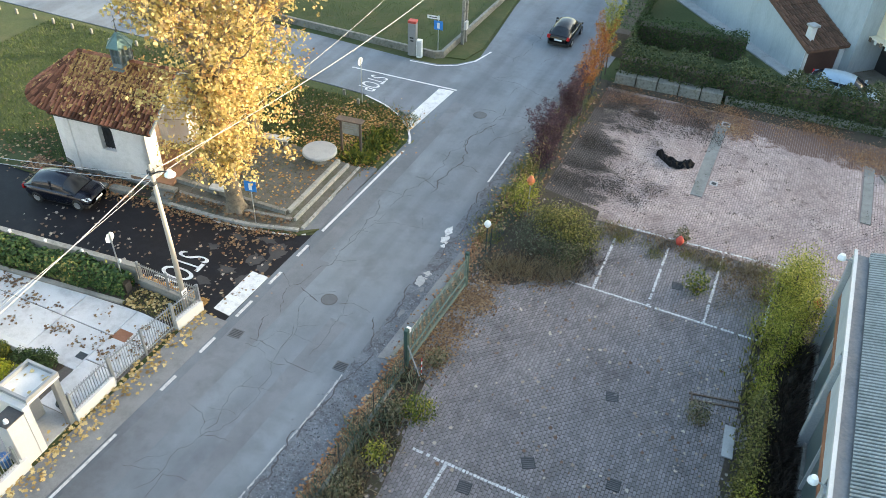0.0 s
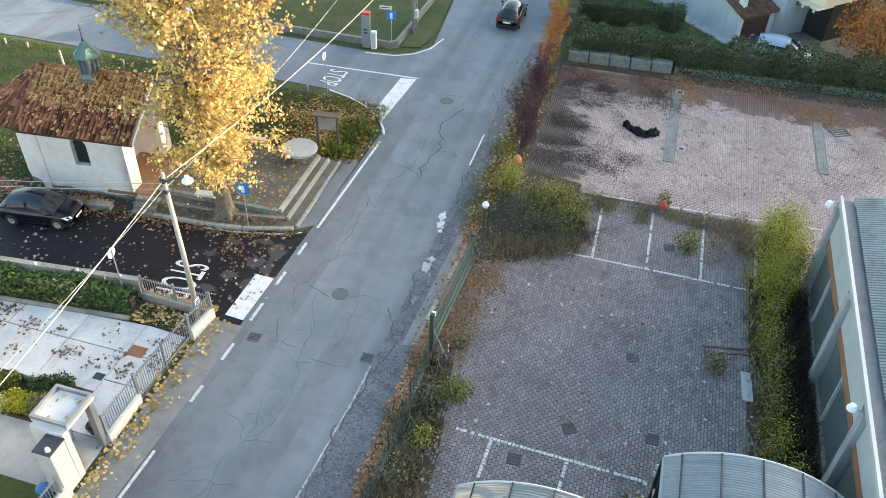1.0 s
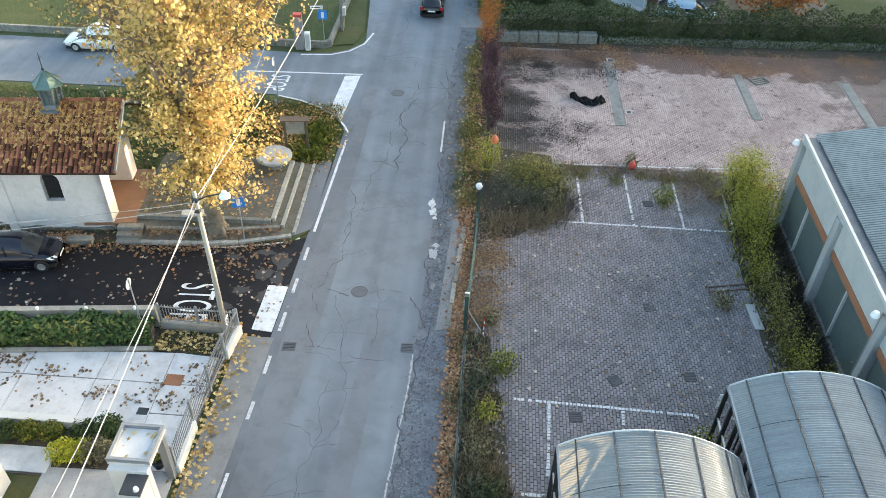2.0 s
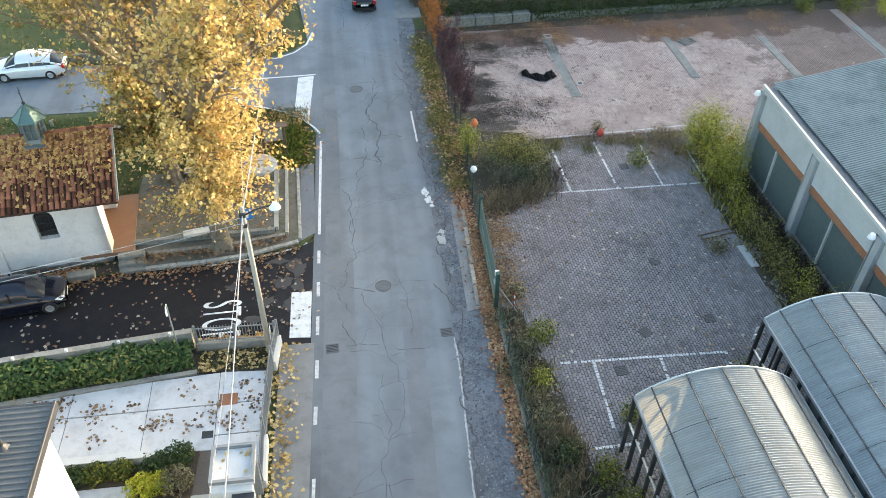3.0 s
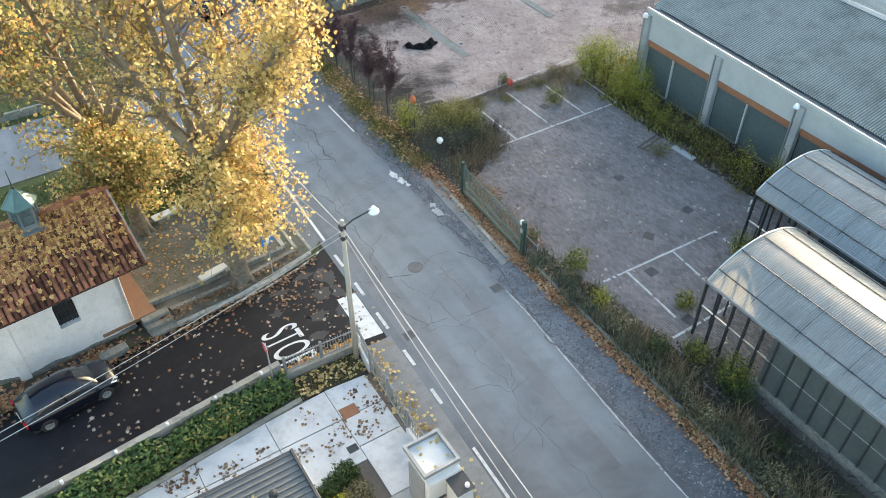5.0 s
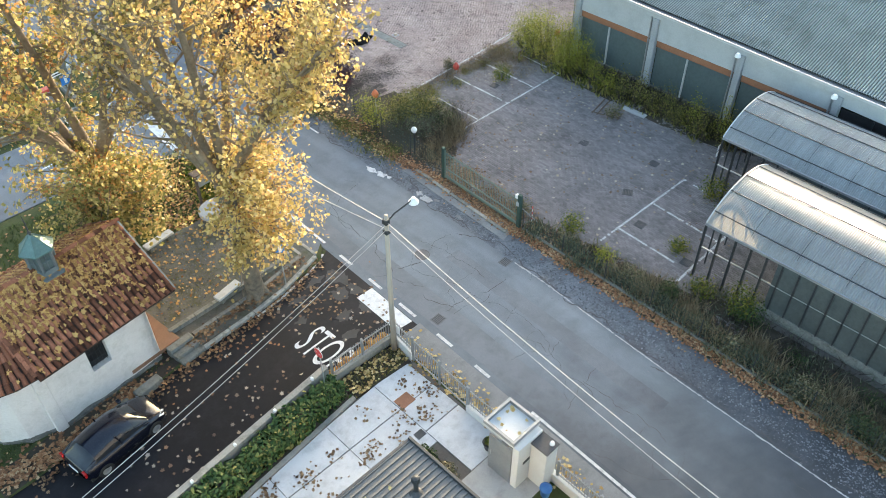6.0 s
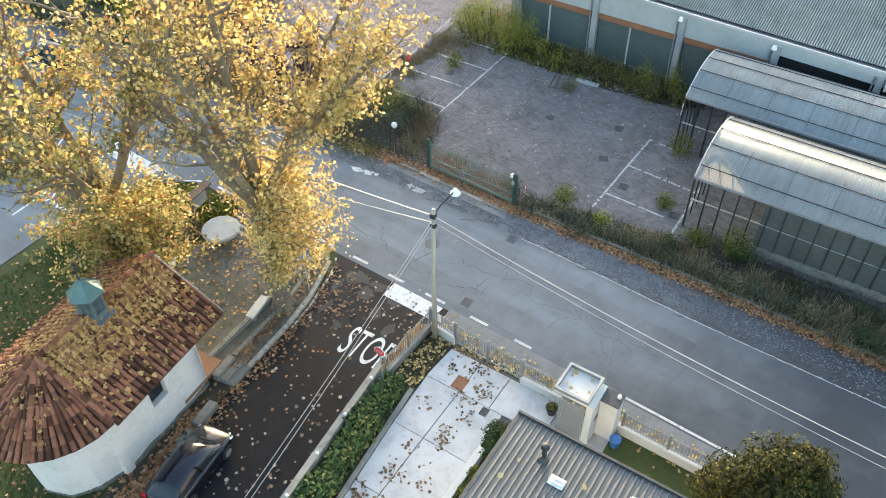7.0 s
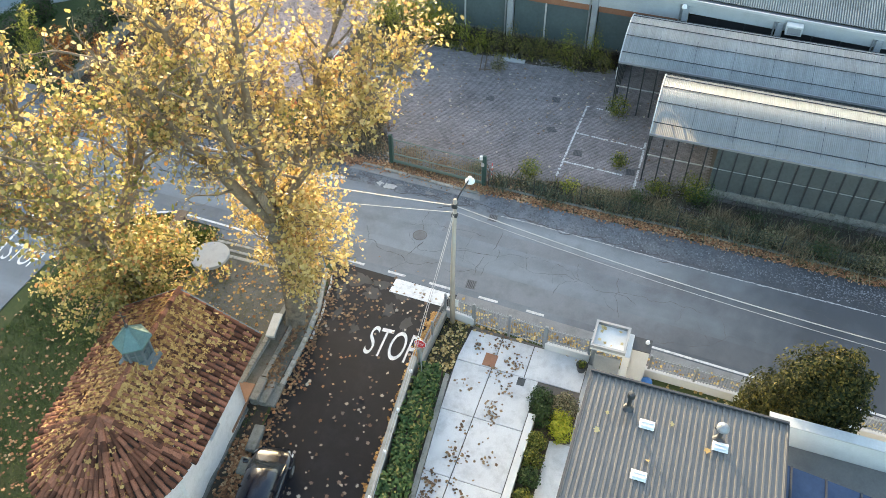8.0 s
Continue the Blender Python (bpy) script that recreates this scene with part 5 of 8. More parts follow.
for i, (x, y, h, w) in enumerate(((4.1, 26.3, 2.7, 0.5), (3.7, 25.3, 2.1, 0.4), (3.75, 24.2, 1.7, 0.3), (3.7, 23.2, 2.0, 0.32), (3.85, 22.2, 2.4, 0.34), (3.7, 21.2, 1.8, 0.34), (3.8, 20.3, 2.3, 0.4), (3.6, 19.4, 1.6, 0.4), (3.9, 18.6, 2.5, 0.5), (3.5, 17.7, 2.0, 0.5), (4.2, 16.9, 2.7, 0.55), (3.6, 16.1, 1.7, 0.45))):
    shrub("wall_shrub", "loose yellow-green shrub growing along the warehouse wall", "shrub", x, y, [(0, 0, h * 0.3, w * 0.8, 0.5, h * 0.3), (0.05, 0.1, h * 0.62, w * 0.5, 0.34, h * 0.36), (-0.12, 0.35, h * 0.4, w * 0.5, 0.35, h * 0.3)],
          900, 0.085, LEAF_BAMBOO if i < 3 or i in (8, 10) else LEAF_OLIVE, 150 + i, group="wall shrubs", spray=0.16, stems=7)


def slim_tree(label, x, y, h, r, count, mat, seed):
    """A young street tree: one thin trunk, steep thin branches and a narrow ragged crown."""
    rng = np.random.default_rng(seed)
    b = thing("row_tree", label, "tree", x, y, 0, 0, "roadside tree row")
    trunk = branch_path(rng, (0, 0, -0.1), (0, 0, 1), h * 0.95, 6, 0.3, 0.05)
    part("trunk", Mesh().tube(trunk, [0.05, 0.045, 0.04, 0.032, 0.024, 0.016, 0.008], 6), BARK_DARK, b)
    cs = []
    for k in range(22):
        q = trunk[2 + k % 4].lerp(trunk[3 + k % 4], rng.random())
        a = 2 * math.pi * rng.random()
        br = branch_path(rng, q, (math.cos(a), math.sin(a), 1.5), r * (1.6 + rng.random()), 4, 0.15, 0.12)
        part("branch", Mesh().tube(br, [0.018, 0.014, 0.01, 0.007, 0.004], 4, False), BARK_DARK, b)
        cs.extend(br[1:])
    cs = np.array([tuple(q) for q in cs])
    c = cs[rng.integers(0, len(cs), count)] + rng.normal(size=(count, 3)) * 0.09
    tagged(part("crown", leaf_mesh("crown", c, 0.06 + 0.08 * rng.random(count), rng.normal(size=(count, 3)) + (0, 0, 0.4), LEAF_NARROW, rng), mat, b), kind="stuff")


for i in range(8):
    slim_tree("slim dark purple-leaved tree in the roadside row" if i < 4 else "slim rusty orange autumn tree in the roadside row" if i < 7 else "slim yellow autumn tree in the roadside row",
              -8.6 - 0.06 * i, 33.8 + i * 2.0, (4.0, 3.4, 3.9, 3.3, 3.6, 3.5, 3.9, 4.5)[i], (0.64, 0.5, 0.66, 0.54, 0.56, 0.54, 0.64, 0.74)[i], (5600, 4000, 5400, 3600, 2600, 2400, 3000, 4200)[i],
              LEAF_PURPLE if i < 4 else LEAF_RUST if i < 7 else LEAF_BAMBOO, 70 + i)
shrub("autumn_tree", "large rust-orange autumn tree in the far garden", "tree", 11.0, 53.2, [(0, 0, 2.4, 3.0, 2.4, 2.2), (2, 0.6, 2.8, 2.2, 2.0, 2.0)], 7000, 0.2, LEAF_RUST, 85, stems=8)
for i, (x, y, r, mat) in enumerate(((-1.0, 33.0, 0.35, LEAF_WEED), (0.3, 29.7, 0.55, LEAF_SHRUB), (-5.2, 13.6, 0.45, LEAF_SHRUB), (1.75, 22.5, 0.45, LEAF_WEED), (-0.6, 14.6, 0.7, LEAF_SHRUB), (-6.6, 9.6, 0.8, LEAF_SHRUB), (-7.6, 18.0, 0.6, LEAF_SHRUB))):
    shrub("weed_clump", "small weedy clump growing between the pavers", "weed", x, y, [(0, 0, r * 0.8, r, r, r)], int(500 * r / 0.4), 0.1, mat, 90 + i, spray=0.1, stems=4)
for label, x, y, r, mat in (("bright lime-yellow rounded garden bush", -22.75, 12.65, 0.55, LEAF_LIME), ("bright lime-yellow rounded garden bush", -22.2, 12.75, 0.5, LEAF_LIME), ("dark green low garden bush", -21.6, 13.75, 0.6, LEAF_HEDGE),
                            ("brownish low garden bush", -21.6, 12.75, 0.62, LEAF_WEED), ("dark green low garden bush", -22.3, 13.5, 0.55, LEAF_HEDGE), ("fresh green rounded garden bush", -23.5, 13.45, 0.48, LEAF_SHRUB),
                            ("fresh green rounded garden bush", -24.3, 13.4, 0.5, LEAF_SHRUB), ("dark green low garden bush", -25.1, 13.3, 0.5, LEAF_HEDGE), ("fresh green rounded garden bush", -26.0, 13.3, 0.45, LEAF_SHRUB)):
    shrub("planter_bush", label, "bush", x, y, [(0, 0, r * 0.7, r, r * 0.95, r * 0.75), (0.3 * r, 0.2 * r, r * 0.8, r * 0.6, r * 0.6, r * 0.6)], int(2600 * r), 0.09, mat, int(100 - x * 7 + y * 3))

# ---- warehouse ----
wh = thing("warehouse", "long grey warehouse with corrugated roof and dark windows", "warehouse")
WXW, WN, WS, WE, WZ = 5.3, 28.3, -42.0, 19.6, 5.15


def eave(y):
    """The eaves fall a little towards the south."""
    return WZ - 0.0293 * (WN - max(y, 2.0))


def run(x0, x1, y0, y1, lo, hi):
    """A long bar whose foot and head follow the eaves or stay level."""
    m = Mesh()
    cuts = [y0] + [2.0] * (y0 < 2.0 < y1) + [y1]
    for a, b in zip(cuts, cuts[1:]):
        z = [[h(y) if callable(h) else h for h in (lo, hi)] for y in (a, b)]
        m.add([(x0, a, z[0][0]), (x1, a, z[0][0]), (x1, b, z[1][0]), (x0, b, z[1][0]), (x0, a, z[0][1]), (x1, a, z[0][1]), (x1, b, z[1][1]), (x0, b, z[1][1])],
              [(3, 2, 1, 0), (4, 5, 6, 7), (0, 1, 5, 4), (1, 2, 6, 5), (2, 3, 7, 6), (3, 0, 4, 7)])
    return m


part("wall", run(WXW + 0.12, WXW + 0.4, 12.3, WN, 3.35, lambda y: eave(y) - 0.08), GREY_PANEL, wh, "grey upper wall band")
part("wall", run(WXW + 0.12, WXW + 0.4, WS, 12.29, lambda y: eave(y) - 0.85, lambda y: eave(y) - 0.08), GREY_PANEL, wh, "grey upper wall band")
part("wall", Mesh().box(WXW + 0.5, WE, WN - 0.3, WN, 0, WZ), GREY_PANEL, wh, "grey end wall")
# shade behind the wall shrubs is put into this darker base colour
part("wall", Mesh().box(WXW + 0.12, WXW + 0.4, WS, WN - 0.3, 0, 0.5), DIRT_SHADE, wh, "wall base darkened for the shade behind the shrubs")
part("wall", Mesh().box(WE - 0.3, WE, WS, WN - 0.3, 0, WZ), GREY_PANEL, wh)
part("wall", Mesh().box(WXW + 0.5, WE - 0.3, WS, WS + 0.3, 0, WZ), GREY_PANEL, wh)
BAY = 5.35
ys = [WN - 0.05 - BAY * i for i in range(14)]
for y in ys:
    part("column", Mesh().box(WXW - 0.08, WXW + 0.3, y - 0.2, y + 0.17, 0, eave(y) - 0.33), GREY_COLUMN, wh, bevel=0.03)
    part("downpipe", Mesh().tube([(WXW + 0.03, y + 0.3, 0.05), (WXW + 0.03, y + 0.3, eave(y) - 0.33)], 0.05, 8), STEEL_GREY, wh, "dark grey downpipe")
for i, (a, b) in enumerate(zip(ys, ys[1:])):
    if i < 3:
        part("lintel", Mesh().box(WXW + 0.1, WXW + 0.3, b + 0.25, a - 0.25, 3.0, 3.36), BROWN_PANEL, wh, "rusty brown lintel panel")
    w = part("window", Mesh().box(WXW + 0.24, WXW + 0.3, b + 0.25, a - 0.25, 0.5, 3.0 if i < 3 else eave(b) - 0.86), SLATE_GLASS if i < 3 else DARK, wh, "dark grimy window")
    for k in (0.58,) if i < 3 else (0.33, 0.66):
        y = b + 0.25 + (a - b - 0.5) * k
        part("mullion", Mesh().box(WXW + 0.14, WXW + 0.24, y - 0.045, y + 0.045, 0.5, 3.0 if i < 3 else eave(b) - 0.87), COPING if i < 3 else STEEL_DARK, w)
part("fascia", run(WXW - 0.05, WXW + 0.06, WS, WN + 0.1, lambda y: eave(y) - 0.06, lambda y: eave(y) + 0.07), COPING, wh, "pale metal coping")
part("wall", run(WXW + 0.0, WXW + 0.11, WS, WN, lambda y: eave(y) - 0.32, lambda y: eave(y) - 0.061), GREY_PANEL, wh, "grey band under the coping")
part("gutter", run(WXW + 0.061, WXW + 0.6, WS, WN, lambda y: eave(y) - 0.3, lambda y: eave(y) - 0.07), GUTTER, wh, "dark stained gutter")
RIDGE_X, RIDGE_Z = 12.6, 6.5
roof = Mesh()
rows = []
n = int((WN - WS) / 0.135) * 4
for j, (x, z) in enumerate(((WXW + 0.5, WZ + 0.02), (RIDGE_X, RIDGE_Z), (2 * RIDGE_X - WXW - 0.85, WZ + 0.02))):
    rows.append([(x, WS + (WN + 0.15 - WS) * i / n, (z if j else eave(WS + (WN - WS) * i / n) + 0.02) + (0.045, 0.008, -0.045, 0.008)[i % 4]) for i in range(n + 1)])
valley = Mesh()
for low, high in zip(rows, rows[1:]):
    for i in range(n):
        # valley faces go to the darker roof colour
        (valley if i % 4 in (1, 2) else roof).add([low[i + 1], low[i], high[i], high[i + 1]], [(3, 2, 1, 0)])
roof_sheet = tagged(part("roof", roof, ROOF_FIBRE, wh, "grey corrugated fibre-cement roof"), kind="stuff")
tagged(part("roof_valley", valley, ROOF_VALLEY, roof_sheet, "darker valleys of the corrugated roof"), kind="stuff")
gab = [(WXW + 0.5, 5.0), (WXW + 0.6, WZ - 0.06), (RIDGE_X, RIDGE_Z - 0.07), (2 * RIDGE_X - WXW - 0.85, WZ - 0.05), (2 * RIDGE_X - WXW - 0.5, 5.0)]
part("gable", Mesh().add([(x, WN - 0.02, z) for x, z in gab] + [(x, WN - 0.25, z) for x, z in gab], [(0, 1, 2, 3, 4), (9, 8, 7, 6, 5)] + [(i, i + 5, (i + 1) % 5 + 5, (i + 1) % 5) for i in range(5)]), GREY_PANEL, wh)
part("ridge_cap", Mesh().add([(RIDGE_X + dx, y, RIDGE_Z + dz) for y in (WS, WN + 0.16) for dx, dz in ((-0.25, 0.02), (0, 0.1), (0.25, 0.02))], [(0, 1, 4, 3), (1, 2, 5, 4)]), ROOF_FIBRE, wh)


def wall_lamp(y, z):
    l = thing("wall_lamp", "white outdoor lamp on the warehouse wall", "lamp", WXW - 0.05, y, z)
    part("arm", Mesh().tube([(0.05, 0, 0), (-0.3, 0, 0.12)], 0.025, 6), GALV, l)
    part("shade", Mesh().lathe([(0.0, 0.16), (0.1, 0.14), (0.15, 0.02), (0.16, -0.06), (0.0, -0.06)], (-0.34, 0, 0.1), 12), SIGN_WHITE, l)


for y in (28.1, 17.6, 12.3):
    wall_lamp(y, eave(y) - 0.34)
acu = thing("air_unit", "white ventilation box on the warehouse wall", "ventilation unit", WXW - 0.1, 6.1, 3.85)
part("case", Mesh().box(-0.55, 0.0, -0.45, 0.45, 0, 0.55), COPING, acu, bevel=0.02)
part("grille", Mesh().box(-0.57, -0.545, -0.36, 0.36, 0.08, 0.46), STEEL_GREY, acu)

# ---- barrel-roofed shelters ----
def ribbed_plastic(name, rough, specular, through_light):
    """Grimy corrugated plastic that lets a little light through."""
    m, t, p = nodes_of(name)
    n1 = noise_node(t, 0.5, 5, 0.7)
    n2 = noise_node(t, 9, 4, 0.7)
    n3 = noise_node(t, 1.0, 4, 0.7, "Object", (0.35, 5.0, 1.0))
    col = mix(t, 0.5, ramp(t, n1.outputs["Fac"], ((0.3, (0.165, 0.188, 0.207)), (0.7, (0.3, 0.33, 0.355)))), ramp(t, n2.outputs["Fac"], ((0.3, (0.175, 0.198, 0.217)), (0.7, (0.31, 0.338, 0.36)))))
    col = mix(t, 1.0, col, ramp(t, n3.outputs["Fac"], ((0.32, (0.78, 0.79, 0.8)), (0.62, (1.1, 1.1, 1.1)))), "MULTIPLY")
    link(t, col, p.inputs["Base Color"])
    p.inputs["Roughness"].default_value = rough
    p.inputs["Specular IOR Level"].default_value = specular
    tr = t.nodes.new("ShaderNodeBsdfTranslucent")
    tr.inputs["Color"].default_value = (0.9, 0.78, 0.52, 1)
    mx = t.nodes.new("ShaderNodeMixShader")
    mx.inputs["Fac"].default_value = through_light
    link(t, p.outputs[0], mx.inputs[1])
    link(t, tr.outputs[0], mx.inputs[2])
    link(t, mx.outputs[0], t.nodes["Material Output"].inputs["Surface"])
    return m


PLASTIC_ROOF = ribbed_plastic("glossy_ribbed_plastic", 0.27, 1.0, 0.3)
# same plastic, gloss and glow cut to stand for the warehouse's shade
PLASTIC_SHADED = ribbed_plastic("shaded_ribbed_plastic", 0.6, 0.25, 0.15)


def shelter(x0, x1, yn, ysouth, eave, crown, label, sheet=PLASTIC_ROOF):
    s = thing("barrel_shelter", label, "shelter")
    cx, hw, rise = (x0 + x1) / 2, (x1 - x0) / 2, crown - eave
    R = (hw * hw + rise * rise) / (2 * rise)
    a0 = math.asin(hw / R)
    arc = [(cx + R * math.sin(a), crown - R + R * math.cos(a)) for a in (a0 * (2 * k / 20 - 1) for k in range(21))]
    n = int((yn - ysouth) / 0.09) * 2
    rows = [[(x, ysouth + (yn - ysouth) * i / n, z + (0.02 if i % 2 else 0.0)) for i in range(n + 1)] for x, z in arc]
    part("roof", Mesh().grid(rows[::-1]), sheet, s, "pale ribbed translucent barrel roof", smooth=False)
    for k in (2, 6, 10, 14, 18):
        x, z = arc[k]
        part("seam", Mesh().box(x - 0.022, x + 0.022, ysouth, yn, z + 0.022, z + 0.05), STEEL_DARK, s, "thin dark fixing strip")
    y = yn
    i = 0
    while y > ysouth:
        part("arch", Mesh().tube([(x, y, z - 0.11) for x, z in arc], 0.045, 6), STEEL_GREY if i == 0 else STEEL_DARK, s)
        y -= 2.85
        i += 1
    y = yn - 1.9
    while y > max(ysouth, -16):
        part("lap", Mesh().tube([(x, y, z + 0.06) for x, z in arc[1:8]], 0.009, 5, False), STEEL_DARK, s, "dark sheet overlap")
        y -= 2.05
    part("edge_trim", Mesh().tube([(x, yn + 0.01, z + 0.02) for x, z in arc], 0.035, 6), COPING, s, "pale front edge trim")
    for x in (x0, x1):
        part("eave_rail", Mesh().box(x - 0.05, x + 0.05, ysouth, yn, eave - 0.1, eave + 0.02), STEEL_GREY, s)
        part("sill_wall", Mesh().box(x - 0.08, x + 0.08, ysouth, yn - 3.2, 0, 0.45), STONE, s, "low mossy concrete wall")
        part("glazing", Mesh().box(x - 0.012, x + 0.012, ysouth, yn - 3.4, 0.45, eave - 0.1), GREEN_GLAZE, s, "grimy green side glazing")
        for z in (1.75,):
            part("rail", Mesh().box(x - 0.03, x + 0.03, ysouth, yn, z - 0.025, z + 0.025), GALV, s)
        y = yn - 0.03
        while y > ysouth:
            part("upright", Mesh().box(x - 0.07, x + 0.07, y - 0.035, y + 0.035, 0, eave - 0.1), STEEL_DARK, s)
            y -= 0.72
    for k in (4, 7, 10, 13, 16):
        x, z = arc[k]
        part("end_post", Mesh().box(x - 0.03, x + 0.03, yn - 0.06, yn, 0, z - 0.05), STEEL_DARK, s)
    return s


shelter(-6.05, -0.5, 12.3, -34, 3.08, 4.14, "long translucent barrel-roofed shelter with dark steel frame")
shelter(-0.3, 5.0, 15.0, -34, 3.34, 4.3, "long barrel-roofed shelter dulled for the shade of the warehouse", PLASTIC_SHADED)
for z in (2.75, 2.35):
    ob = tagged(part("notice", Mesh().box(-0.46, -0.16, 15.03, 15.05, z - 0.13, z + 0.13), SIGN_WHITE), "small white notice on the shelter post", "sign")

# ---- villa in the corner ----
WALL_DULL = surface("dull_concrete", (0.25, 0.238, 0.21), (0.4, 0.385, 0.352), 0.9, 18, 0.9, 0.008, stain=(0.12, 0.12, 0.1), stain_amount=0.6)
TERRACE_TILE = surface("terrace_tile", (0.13, 0.125, 0.118), (0.2, 0.193, 0.182), 0.8, 16, 0.7, 0.004, stain=(0.1, 0.095, 0.09))
villa = thing("villa", "white two-storey villa with ribbed metal roof", "house")
VX, VN, VS, VZ = -23.75, 11.85, 5.65, 5.9
part("wall", Mesh().box(-40, VX - 0.35, VS + 0.25, VN - 0.3, 0, VZ - 0.12), WHITE_WALL, villa, "white rendered villa wall")
slab = Mesh()
n = 32
slab.box(-42, VX, VS, VN, VZ - 0.06, VZ + 0.025)
metal_roof = part("roof", slab, SHEET_ROOF, villa, "grey-brown ribbed metal roof")
for i in range(n + 1):
    y = VS + (VN - VS) * i / n
    part("rib", Mesh().add([(x, y + dy, VZ + dz) for x in (-42, VX) for dy, dz in ((-0.045, 0.02), (-0.026, 0.062), (0.026, 0.062), (0.045, 0.02))], [(0, 1, 5, 4), (1, 2, 6, 5), (2, 3, 7, 6), (4, 5, 6, 7), (3, 2, 1, 0)]), SHEET_ROOF, metal_roof)
part("edge", Mesh().box(VX, VX + 0.09, VS - 0.05, VN + 0.08, VZ - 0.16, VZ + 0.13), SHEET_DARK, villa, "dark metal roof edge", bevel=0.01)
part("edge", Mesh().box(-42, VX, VN, VN + 0.09, VZ - 0.16, VZ + 0.07), SHEET_DARK, villa, "dark metal roof edge", bevel=0.01)
part("edge", Mesh().box(-42, VX, VS - 0.07, VS, VZ - 0.16, VZ + 0.07), SHEET_DARK, villa, "dark metal roof edge", bevel=0.01)
part("wing_wall", Mesh().box(-40, -22.86, -22, VS + 0.24, 0, 3.6), WHITE_WALL, villa, "white rendered lower wing")
part("parapet", Mesh().box(-22.85, -22.52, -22, VS + 0.25, 0, 4.7), WHITE_WALL, villa, "white terrace parapet", bevel=0.02)
part("coping", Mesh().box(-22.88, -22.48, -22, VS + 0.28, 4.7, 4.75), COPING, villa, "pale metal parapet coping")
part("terrace", Mesh().box(-40, -22.86, -22, VS + 0.2, 3.6, 3.66), TERRACE_TILE, villa, "grey tiled roof terrace")
sp = thing("solar_panel", "dark blue solar panel on the villa terrace", "solar panel", -25.3, 4.35, 3.66)
part("panel", Mesh().add([(-2.6, -4.8, 0.15), (0.9, -4.8, 0.15), (0.9, 1.0, 1.1), (-2.6, 1.0, 1.1), (-2.6, -4.8, 0.1), (0.9, -4.8, 0.1), (0.9, 1.0, 1.05), (-2.6, 1.0, 1.05)],
                         [(0, 1, 2, 3), (7, 6, 5, 4), (0, 4, 5, 1), (1, 5, 6, 2), (2, 6, 7, 3), (3, 7, 4, 0)]), SOLAR, sp, "dark blue cell panel")
for i in range(6):
    y = -4.7 + i * 1.1
    part("rib", Mesh().box(-2.6, 0.9, y - 0.03, y + 0.03, 0.17 + (y + 4.8) * 0.1638, 0.2 + (y + 4.8) * 0.1638), SHEET_DARK, sp)
for y in (-4.6, 0.8):
    for x in (-2.4, 0.7):
        part("leg", Mesh().box(x - 0.04, x + 0.04, y - 0.04, y + 0.04, 0, 0.12 + (y + 4.8) * 0.1638), GALV, sp)


def flue(x, y, h, cowl):
    f = thing("roof_flue", "grey metal flue pipe on the ribbed roof", "flue", x, y, VZ + 0.03)
    part("pipe", Mesh().tube([(0, 0, -0.05), (0, 0, h)], 0.07, 12), STEEL_DARK, f)
    part("flashing", Mesh().lathe([(0.2, 0.0), (0.12, 0.08), (0.07, 0.14)], (0, 0, 0), 12), SHEET_DARK, f)
    if cowl:
        part("cowl", Mesh().lathe([(0.0, 0.2), (0.1, 0.18), (0.19, 0.08), (0.2, 0.0), (0.0, 0.0)], (0, 0, h), 14), STEEL_GREY, f)
        part("cowl_arm", Mesh().tube([(0.0, 0, h * 0.6), (0.22, 0.1, h * 0.75), (0.25, 0.12, h * 0.35)], 0.06, 8), STEEL_DARK, f)
    else:
        part("cap", Mesh().lathe([(0.0, 0.12), (0.1, 0.1), (0.13, 0.02), (0.13, -0.04), (0.0, -0.04)], (0, 0, h), 14), STEEL_DARK, f)


flue(-24.76, 10.5, 0.68, False)
flue(-25.0, 7.65, 0.62, True)
for x, y in ((-25.22, 9.83), (-27.07, 9.78), (-25.28, 7.57), (-27.75, 7.65), (-27.6, 6.3), (-29.3, 9.6)):
    guard = thing("roof_bracket", "white plastic snow guard pad on the ribbed roof", "roof bracket", x, y, VZ + 0.065, 0, "roof pads")
    part("pad", Mesh().box(-0.17, 0.17, -0.24, 0.24, 0, 0.025), SIGN_WHITE, guard, bevel=0.008)
    for dx in (-0.07, 0.07):
        part("lug", Mesh().box(dx - 0.03, dx + 0.03, -0.2, 0.2, 0.025, 0.07), SIGN_WHITE, guard, bevel=0.01)

# villa drive: slabs as pieces
drive = structure("villa_drive", Mesh().prism([(-40, 11.9), (-18.75, 11.9), (-18.5, 17.6), (-21.5, 17.75), (-29, 16.9), (-40, 15.7)], -0.1, 0.015), JOINT, "pale concrete drive with dark joints", "drive")
xs = [-18.75, -20.5, -23.05, -25.9, -28.7, -31.5, -34.3]
for i, (a, b) in enumerate(zip(xs, xs[1:])):
    top = [17.72 + 0.105 * min(0.0, x + 21.4) for x in (b + 0.012, a - 0.012)]
    part("slab", Mesh().prism([(b + 0.012, 16.18), (a - 0.012, 16.18), (a - 0.012, top[1]), (b + 0.012, top[0])], -0.05, 0.05), SLAB, drive, bevel=0.008)
    for y0, y1 in ((14.75 if i == 0 else 14.12, 16.15), (12.35, 14.73)):
        if y0 < 13 and i > 0:
            continue
        part("slab", Mesh().box(b + 0.012, a - 0.012, y0 + 0.01, y1 - 0.01, -0.05, 0.05), SLAB, drive, bevel=0.008)
